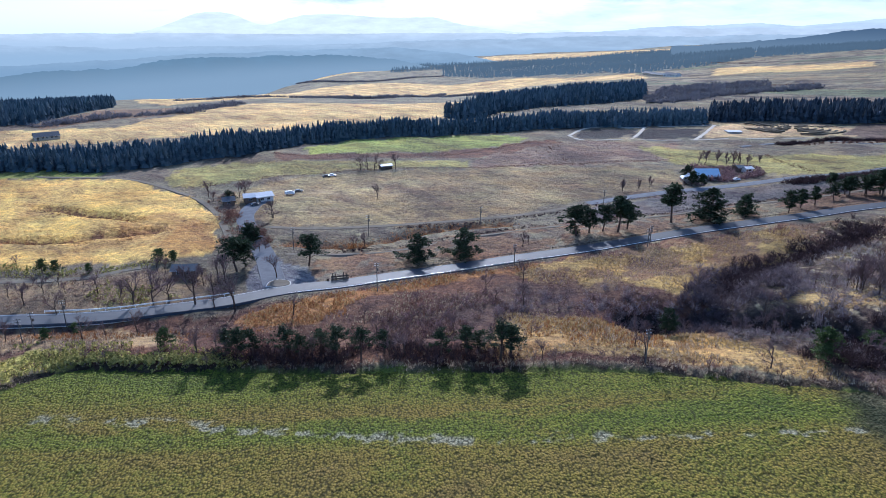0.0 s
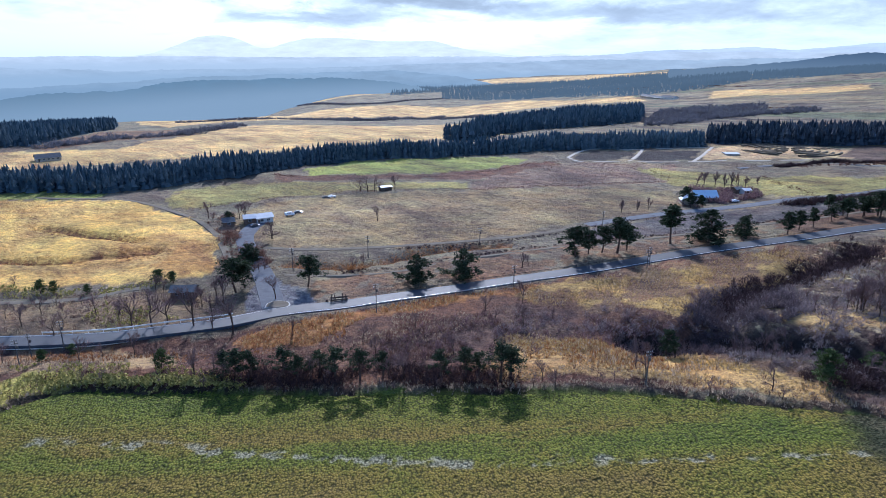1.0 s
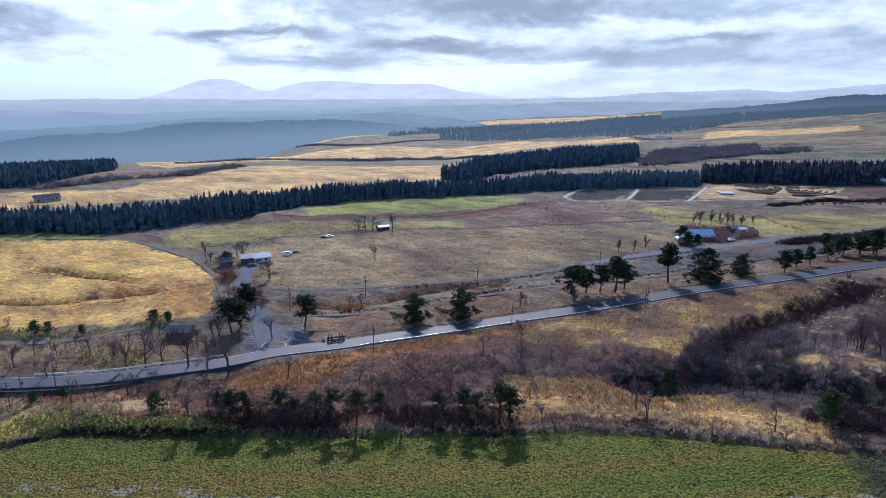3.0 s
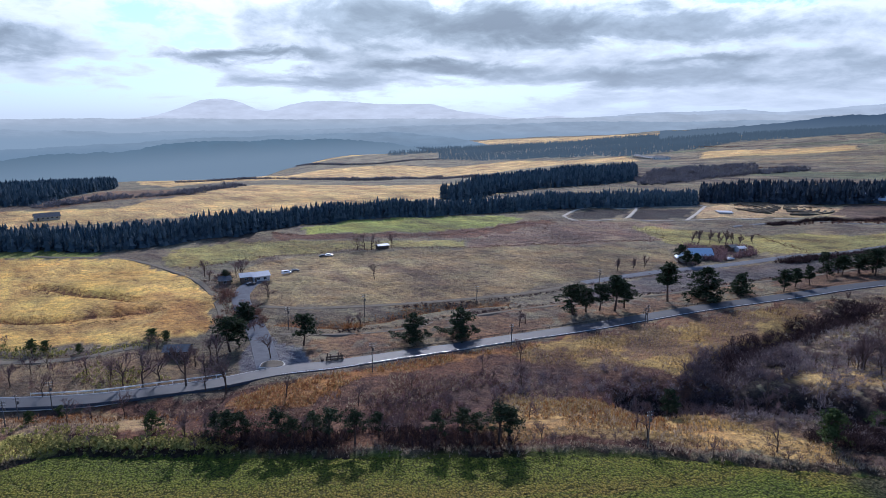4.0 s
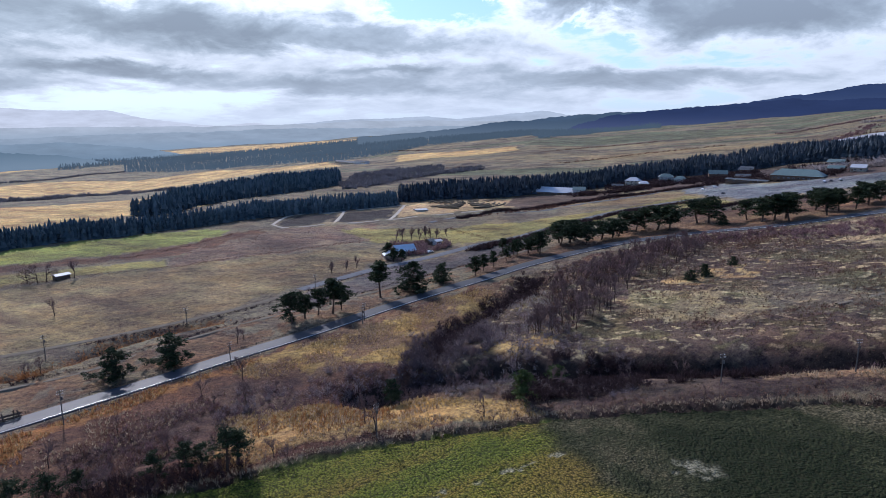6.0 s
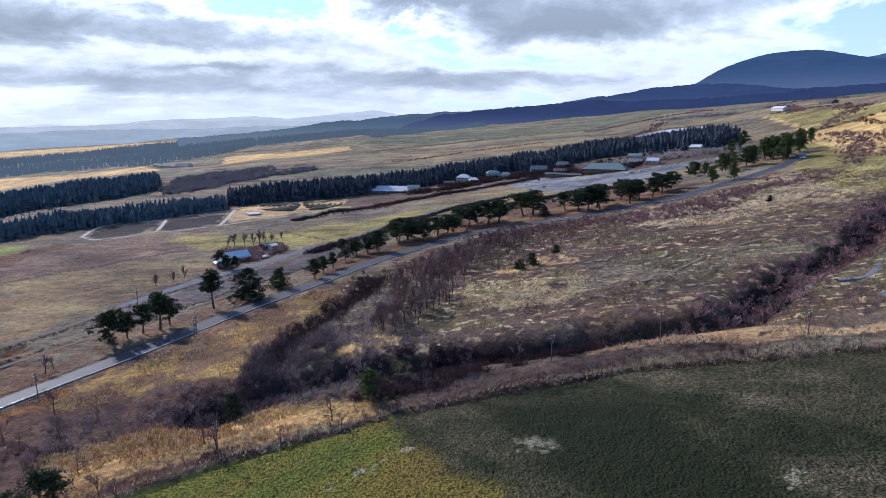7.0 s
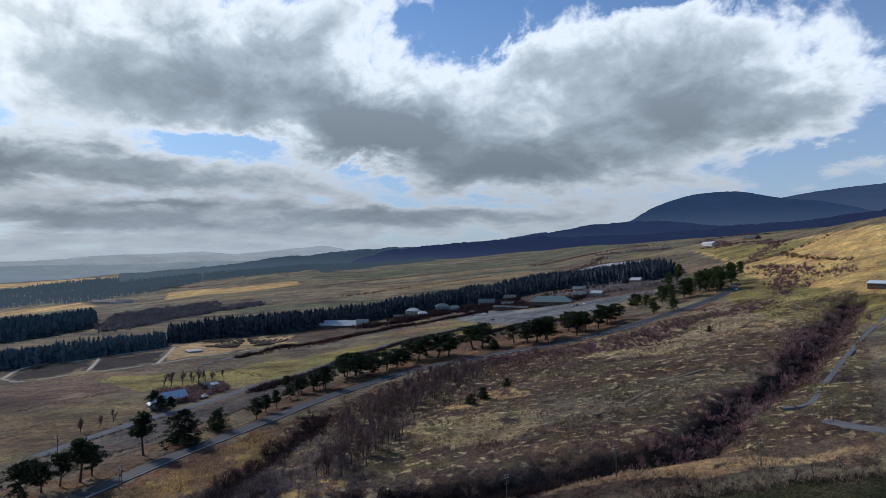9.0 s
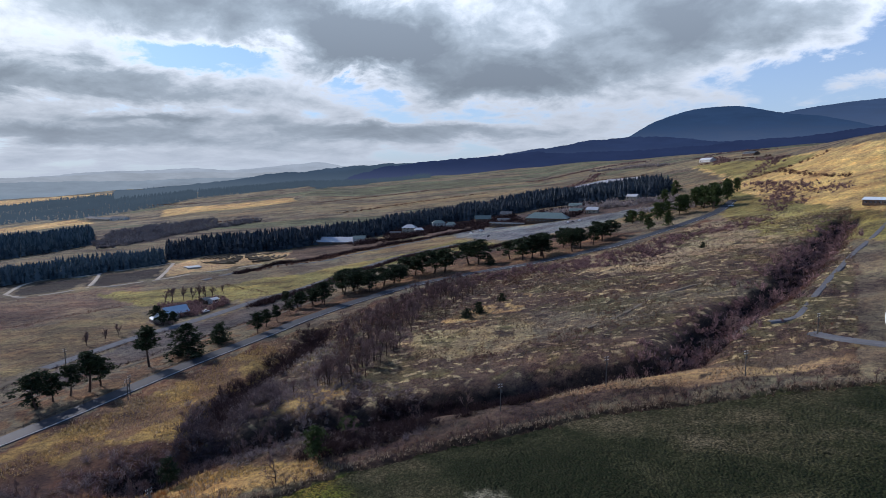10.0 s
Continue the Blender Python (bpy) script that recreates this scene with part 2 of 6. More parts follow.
LAND = ground_material()
ASPHALT = surface("asphalt", (0.030, 0.033, 0.039), (0.058, 0.062, 0.070), 0.66, 0.25, 30, 0.15, spec=0.15)
GRAVEL = surface("gravel", (0.085, 0.088, 0.096), (0.165, 0.168, 0.18), 0.95, 0.4, 12, 0.4, spec=0.0)
DIRT = surface("dirt_track", (0.10, 0.085, 0.065), (0.19, 0.165, 0.13), 0.95, 0.3, 12, 0.4, spec=0.0)
SAND_PATH = surface("sand_path", (0.26, 0.23, 0.19), (0.42, 0.38, 0.32), 0.9, 0.4, 12, 0.3)
PAINT_WHITE = surface("white_line_paint", (0.6, 0.6, 0.58), (0.8, 0.8, 0.78), 0.6, 1.5, 12, 0.1)
BARK = surface("bark", (0.05, 0.035, 0.028), (0.13, 0.09, 0.07), 0.95, 1.2, 8, 0.6)
TWIG = surface("bare_twigs", (0.10, 0.066, 0.062), (0.26, 0.175, 0.155), 0.95, 0.5, 8, 0.0)
NEEDLE = surface("pine_needles", (0.012, 0.020, 0.013), (0.046, 0.062, 0.030), 0.7, 0.6, 6, 0.0, translucent=0.2, island=True)
NEEDLE_LIGHT = surface("young_pine_needles", (0.022, 0.036, 0.014), (0.085, 0.115, 0.040), 0.7, 0.6, 6, 0.0, translucent=0.25, island=True)
# conifers with blue haze put into the colour, less of it in the second
HAZED_CONIFER = surface("hazed_conifer", (0.048, 0.080, 0.104), (0.145, 0.192, 0.220), 0.85, 0.02, 40, 0.0, translucent=0.4, island=True, spec=0.1)
LESS_HAZED_CONIFER = surface("less_hazed_conifer", (0.024, 0.035, 0.046), (0.085, 0.105, 0.125), 0.85, 0.02, 40, 0.0, translucent=0.2, island=True, spec=0.1)
PURPLE_TWIG = surface("purple_brown_twigs", (0.062, 0.038, 0.043), (0.34, 0.215, 0.205), 0.95, 0.03, 30, 0.0, translucent=0.2, island=True)
DARK_TWIG = surface("dark_twigs", (0.015, 0.011, 0.013), (0.085, 0.055, 0.056), 0.95, 0.03, 30, 0.0, translucent=0.2, island=True)
GREY_TWIG = surface("grey_purple_twigs", (0.075, 0.060, 0.066), (0.37, 0.295, 0.29), 0.95, 0.03, 30, 0.0, translucent=0.25, island=True)
SCRUB = surface("scrub_twigs", (0.048, 0.025, 0.022), (0.255, 0.138, 0.098), 0.95, 0.03, 30, 0.0, translucent=0.15, island=True)
DRYGRASS = surface("dry_grass", (0.20, 0.128, 0.056), (0.48, 0.335, 0.155), 0.9, 0.04, 40, 0.0, translucent=0.35, island=True)
RUST = surface("rust_grass", (0.155, 0.070, 0.030), (0.44, 0.21, 0.08), 0.9, 0.04, 40, 0.0, translucent=0.35, island=True)
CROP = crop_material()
BAMBOO = surface("dwarf_bamboo", (0.10, 0.11, 0.028), (0.44, 0.37, 0.11), 0.7, 0.05, 40, 0.0, translucent=0.25, island=True)
TIMBER = surface("weathered_timber", (0.06, 0.045, 0.035), (0.15, 0.115, 0.09), 0.85, 0.8, 10, 0.3)
DARK_ROOF = surface("dark_sheet_roof", (0.04, 0.05, 0.06), (0.09, 0.10, 0.115), 0.85, 0.6, 8, 0.1, spec=0.1)
BLUE_ROOF = surface("blue_sheet_roof", (0.36, 0.44, 0.50), (0.52, 0.59, 0.64), 0.6, 0.5, 8, 0.1, spec=0.3)
GREEN_ROOF = surface("green_sheet_roof", (0.060, 0.095, 0.095), (0.115, 0.165, 0.16), 0.55, 0.5, 8, 0.1, spec=0.3)
PALE_ROOF = surface("pale_sheet_roof", (0.30, 0.32, 0.345), (0.46, 0.48, 0.51), 0.6, 0.5, 8, 0.1, spec=0.3)
WHITE_WALL = surface("white_wall", (0.40, 0.395, 0.38), (0.60, 0.59, 0.57), 0.8, 0.5, 10, 0.15)
CREAM_WALL = surface("cream_wall", (0.29, 0.255, 0.20), (0.44, 0.39, 0.31), 0.8, 0.5, 10, 0.15)
BROWN_WALL = surface("brown_board_wall", (0.09, 0.06, 0.045), (0.17, 0.12, 0.09), 0.85, 0.6, 10, 0.2)
GLASS = surface("window_glass", (0.02, 0.025, 0.03), (0.04, 0.045, 0.05), 0.08, 0.5, 4, 0.0, spec=0.6)
STEEL = surface("galvanised_steel", (0.35, 0.36, 0.37), (0.52, 0.53, 0.54), 0.45, 1.5, 10, 0.1, metal=0.6)
RAIL_BROWN = surface("brown_painted_steel", (0.05, 0.035, 0.03), (0.10, 0.075, 0.06), 0.55, 1.5, 10, 0.1)
POLE_GREY = surface("pole_grey", (0.07, 0.065, 0.06), (0.14, 0.13, 0.12), 0.85, 0.6, 14, 0.2)
PALE_TWIG = surface("pale_grey_twigs", (0.10, 0.085, 0.085), (0.46, 0.40, 0.38), 0.9, 0.03, 30, 0.0, translucent=0.2, island=True)
PALE_GRASS = surface("pale_dead_grass", (0.16, 0.11, 0.075), (0.50, 0.40, 0.28), 0.9, 0.04, 40, 0.0, translucent=0.35, island=True)
SLATE_TWIG = surface("slate_dark_twigs", (0.024, 0.020, 0.026), (0.155, 0.118, 0.125), 0.95, 0.03, 30, 0.0, translucent=0.2, island=True)
# twigs for far rows, blue-grey haze put into the colour
HAZED_TWIG = surface("far_hazed_twigs", (0.085, 0.085, 0.10), (0.21, 0.20, 0.215), 0.95, 0.03, 30, 0.0, translucent=0.2, island=True)
MAZE_HEDGE = surface("winter_hedge", (0.050, 0.045, 0.034), (0.15, 0.125, 0.09), 0.9, 0.5, 8, 0.3)
CONCRETE = surface("concrete", (0.30, 0.29, 0.27), (0.45, 0.44, 0.41), 0.85, 0.6, 14, 0.3)
TYRE = surface("tyre_rubber", (0.015, 0.015, 0.015), (0.03, 0.03, 0.03), 0.8, 3, 6, 0.1)
CAR_WHITE = surface("white_car_paint", (0.70, 0.71, 0.72), (0.82, 0.82, 0.83), 0.2, 0.6, 4, 0.0, spec=0.6)
CAR_DARK = surface("dark_car_paint", (0.03, 0.035, 0.045), (0.06, 0.065, 0.08), 0.2, 0.6, 4, 0.0, spec=0.6)
CERAMIC = surface("insulator", (0.5, 0.5, 0.48), (0.7, 0.7, 0.68), 0.3, 3, 4, 0.0)


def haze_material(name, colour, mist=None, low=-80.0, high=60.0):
    """Plain distance as a glowing surface, haze and misty foot put into its colour."""
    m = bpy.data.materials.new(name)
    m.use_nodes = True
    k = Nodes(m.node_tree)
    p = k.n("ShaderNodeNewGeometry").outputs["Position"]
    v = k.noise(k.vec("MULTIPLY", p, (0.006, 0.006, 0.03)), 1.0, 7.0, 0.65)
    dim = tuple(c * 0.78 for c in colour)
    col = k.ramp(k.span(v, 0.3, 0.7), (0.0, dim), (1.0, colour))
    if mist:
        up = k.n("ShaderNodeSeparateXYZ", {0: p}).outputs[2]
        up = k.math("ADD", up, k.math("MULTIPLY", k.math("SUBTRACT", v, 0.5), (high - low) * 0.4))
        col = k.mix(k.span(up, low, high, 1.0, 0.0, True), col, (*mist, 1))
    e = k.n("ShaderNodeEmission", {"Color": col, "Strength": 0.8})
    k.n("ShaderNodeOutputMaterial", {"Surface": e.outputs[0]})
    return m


# ---- terrain ----
AZ_A = [-180, -95, -77, -65, -56, -45, -35, -25, -12, 0, 45, 70, 180]
FAR_A = [0, 30, 30, 15, 8, 30, 42, 15, -35, -75, -75, -30, 0]       # far rise or fall of the land by bearing


def smooth(a, b, v):
    s = np.clip((v - a) / (b - a), 0, 1)
    return s * s * (3 - 2 * s)


def base_height(x, y):
    """The lie of the land, without ditches and small relief. Bearing: 0 ahead, negative to the right."""
    x, y = np.asarray(x, float), np.asarray(y, float)
    d, a = np.hypot(x, y), np.degrees(np.arctan2(-x, y))
    s = 0.115 * x - 0.10 * y + 4.0
    z = 9.0 * np.logaddexp(0, np.clip(s, -200, 120) / 9.0)
    z = np.where(z > 70, 70 + 25 * np.tanh((z - 70) / 25), z)
    z = z + np.interp(a, AZ_A, FAR_A) * smooth(550, 1700, d)
    z = z - 90 * smooth(1500, 2300, d) * smooth(8, 22, a)
    z = z + 26 * np.exp(-(((a + 83) / 7.0) ** 2) - ((d - 800) / 220.0) ** 2)
    return z


def lattice(ix, iy, seed):
    h = (ix.astype(np.int64) * 374761393 + iy.astype(np.int64) * 668265263 + seed * 1442695041) & 0xFFFFFFFF
    h = ((h ^ (h >> 13)) * 1274126177) & 0xFFFFFFFF
    return ((h ^ (h >> 16)) & 0xFFFF) / 65535.0


def vnoise(x, y, size, seed=0):
    """Smooth value noise of the given size in metres, -1 to 1."""
    u, v = np.asarray(x, float) / size, np.asarray(y, float) / size
    i, j = np.floor(u), np.floor(v)
    fx, fy = u - i, v - j
    fx, fy = fx * fx * (3 - 2 * fx), fy * fy * (3 - 2 * fy)
    a, b = lattice(i, j, seed), lattice(i + 1, j, seed)
    c, d = lattice(i, j + 1, seed), lattice(i + 1, j + 1, seed)
    return ((a * (1 - fx) + b * fx) * (1 - fy) + (c * (1 - fx) + d * fx) * fy) * 2 - 1


def near_line(x, y, line):
    """Distance from points to a polyline."""
    best = np.full(np.shape(x), 1e9)
    for (ax, ay), (bx, by) in zip(line, line[1:]):
        dx, dy = bx - ax, by - ay
        t = np.clip(((x - ax) * dx + (y - ay) * dy) / (dx * dx + dy * dy + 1e-9), 0, 1)
        best = np.minimum(best, np.hypot(x - ax - t * dx, y - ay - t * dy))
    return best


def inside(x, y, poly):
    """Which points lie in a polygon."""
    hit = np.zeros(np.shape(x), bool)
    for (ax, ay), (bx, by) in zip(poly, poly[1:] + poly[:1]):
        if ay != by:
            hit ^= ((ay > y) != (by > y)) & (x < (bx - ax) * (y - ay) / (by - ay) + ax)
    return hit


def curve(points, step=3.0):
    """A smooth line through the points, sampled evenly."""
    p = np.array(points, float)
    p = np.vstack([2 * p[0] - p[1], p, 2 * p[-1] - p[-2]])
    res = []
    for i in range(1, len(p) - 2):
        n = max(2, int(np.hypot(*(p[i + 1] - p[i])) / step))
        t = (np.arange(n) / n)[:, None]
        a, b, c, d = p[i - 1], p[i], p[i + 1], p[i + 2]
        res.append(0.5 * (2 * b + (c - a) * t + (2 * a - 5 * b + 4 * c - d) * t**2 + (3 * b - a - 3 * c + d) * t**3))
    return np.vstack(res + [p[-2:-1]])


ROAD = [(-138.2, 150.6), (-120.7, 151.9), (-105.9, 152.8), (-91.5, 154.9), (-77.6, 159.2), (-63.3, 164.1), (-48.8, 171.8), (-32.6, 176.4),
    (-15.6, 182.6), (2.4, 189.1), (21.5, 196.5), (41.9, 203.7), (54.8, 208.5), (75.5, 217.1), (100.0, 226.8), (125, 234.5), (148, 241.5),
    (170, 248.5), (199, 254), (228, 256), (248.7, 254), (267, 247.3), (287, 237), (305, 222.3), (326, 208.7), (345.6, 199), (364.5, 190),
    (400, 182), (440, 175), (487, 169.5), (547, 177)]
LANE = [(-72.2, 238.2), (-51.2, 235.7), (-20.0, 239.8), (14.7, 248.0), (42.0, 257.5), (64.4, 271.0), (88.0, 282.4),
    (112.9, 293.2)] + [(117.6, 293.6), (148.6, 302.9), (184, 316), (214, 321), (270, 340), (324, 352), (374, 345), (407, 329)]
DRIVE = [(-51.9, 175.0), (-57.1, 188.7), (-63.6, 205.5), (-72.9, 224.9), (-80.0, 239.8), (-84.9, 252.9), (-86.5, 267.3), (-85.2, 278.1)]
TRACK = [(-82.9, 225.0), (-89.8, 239.8), (-105.0, 267.3), (-124.8, 290.7), (-151.1, 312.9), (-177, 324), (-222, 328)]
FARM_TRACK = [(-150.2, 179.6), (-129.8, 180.9), (-113.7, 184.3), (-102.5, 191.3), (-92.1, 193.3), (-79.9, 191.1)]
TRAIL = [(-56.4, 206.0), (-37.3, 205.6), (-17.6, 208.2), (-1.5, 216.7), (13.5, 225.2), (31.5, 231.1), (50.1, 236.4), (84.5, 245.7),
    (125.7, 260.4), (170.1, 274.5), (208, 286)]
SERVICE = [(96, 487), (98, 454), (116, 436), (147, 426), (199, 418), (255, 436), (293, 413), (354, 413), (416, 404), (468, 379)]
RIGHT_TRACK = [(504, 49), (363, 53), (307.0, 54.2), (273.0, 53.6), (250.4, 52.8), (230.3, 52.8), (222.7, 59.0)]
SPUR_TRACK = [(212.6, 44.2), (209.9, 36.7), (208.2, 27.1), (207.3, 14.9)]
GULLY = [(51.9, 147.8), (71.0, 150.2), (91.7, 143.4), (108.4, 128.3), (129.8, 115.0), (151.2, 100.0), (170.9, 83.1), (184.6, 71.8),
    (207.9, 74.1), (236.4, 73.2), (264.3, 68.3), (302.7, 68.4), (366, 72), (427, 75)]
GULLY_B = [(71.9, 152.3), (84.3, 170.6), (99.2, 184.5), (120.1, 196.6), (143.3, 210.1), (161.9, 226.6)]
SCARPS = [[(-167.7, 222.4), (-155.0, 222.7), (-142.3, 223.2), (-132.5, 229.0), (-123.0, 232.0), (-115.9, 235.8)],
    [(-183.3, 267.6), (-169.1, 264.9), (-154.9, 257.5), (-140.8, 253.6), (-129.0, 249.0)],
    [(-59.6, 219.3), (-39.1, 216.4), (-22.8, 221.4), (-10.5, 231.1), (2.9, 236.9), (25.9, 241.7)]]
DITCH = [(-124.1, 143.9), (-101.8, 145.9), (-80.9, 149.0), (-65.5, 152.3), (-56.6, 158.4)]


def height(x, y):
    """Ground level."""
    x, y = np.asarray(x, float), np.asarray(y, float)
    d = np.hypot(x, y)
    z = base_height(x, y)
    near = smooth(30, 60, d) * (1 - smooth(500, 900, d))
    z = z - 7.5 * np.exp(-((near_line(x, y, GULLY) / 7.0) ** 2)) - 3.0 * np.exp(-((near_line(x, y, GULLY_B) / 6.0) ** 2))
    z = z - 1.6 * np.exp(-((near_line(x, y, DITCH) / 5.0) ** 2))
    for line in SCARPS:
        z = z - 2.3 * np.exp(-((near_line(x, y, line) / 2.8) ** 2))
    out = ~inside(x, y, CROP_FIELD)
    e = near_line(x, y, CROP_FIELD[:-2])
    z = z + np.where(out, 1.0 * smooth(0.2, 1.6, e) * (1 - smooth(9, 20, e)), 0.0)
    r = near_line(x, y, ROAD)
    flat = smooth(5.0, 14.0, np.minimum(r, near_line(x, y, LANE))) * np.where(inside(x, y, CROP_FIELD), 0.25, 1.0)
    z = z + near * flat * (0.7 * vnoise(x, y, 19, 1) + 0.35 * vnoise(x, y, 6, 2))
    far = smooth(500, 1200, d)
    z = z + far * (5.0 * vnoise(x, y, 260, 3) + 2.0 * vnoise(x, y, 90, 4)) * np.clip(d / 1500, 0, 1)
    return z


# ---- land cover: base colours by area, later areas over earlier ones ----
GOLD, PALE_GOLD, TAN = (0.48, 0.335, 0.12), (0.40, 0.29, 0.135), (0.135, 0.090, 0.058)
MEADOW, OLIVE, GREEN = (0.170, 0.138, 0.08), (0.205, 0.185, 0.075), (0.18, 0.20, 0.06)
HEATH, EARTH, RUSTY = (0.090, 0.067, 0.054), (0.028, 0.026, 0.027), (0.215, 0.112, 0.055)
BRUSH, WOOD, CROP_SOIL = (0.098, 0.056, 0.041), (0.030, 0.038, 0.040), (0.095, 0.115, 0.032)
GREYGRASS, GRIT = (0.135, 0.118, 0.085), (0.135, 0.150, 0.160)
STRAW, COPPER = (0.24, 0.172, 0.074), (0.22, 0.118, 0.053)
CROP_FIELD = [(-118.8, 105.6), (-100.1, 111.3), (-95.3, 114.7), (-93.4, 119.2), (-89.4, 123.1), (-83.9, 124.8), (-65.2, 123.6),
    (-46.9, 122.9), (-10.9, 121.1), (24.1, 120.4), (38.6, 118.6), (49.8, 115.9), (60.4, 112.8), (70.2, 109.5)] + [(70.0, 110.8),
    (81.0, 106.5), (99.2, 96.8), (117.1, 85.1), (131.4, 76.5), (144.7, 62.2), (158.3, 47.0), (175.9, 25.2), (190.6, 3.0),
    (184.4, -21.8)] + [(40.0, -40.0), (-90.0, -30.0)]
SLOPE = [(-134.7, 146.2), (-116.8, 146.1), (-89.1, 150.2), (-61.4, 158.5), (-31.7, 171.4), (2.3, 184.9), (40.9, 198.3), (97.6, 220.7),
    (145.2, 230.8)] + [(147.3, 226.8), (217.9, 246.1), (256.4, 231.7), (305, 204), (350, 175), (450, 163), (457, 151), (261.3, 174.6),
    (155.7, 183.2), (95.9, 113.7), (62.3, 117.2)] + [(50.5, 117.8), (24.4, 121.9), (-11.1, 123.1), (-66.1, 125.7), (-94.0, 124.2), (-111.9, 117.1)]
LEFT_SCRUB = [(-143.0, 156.7), (-160.9, 179.6), (-121.7, 179.5), (-95.2, 191.8), (-72.0, 189.9), (-61.2, 167.7), (-79.1, 162.7), (-100.8, 157.6)]
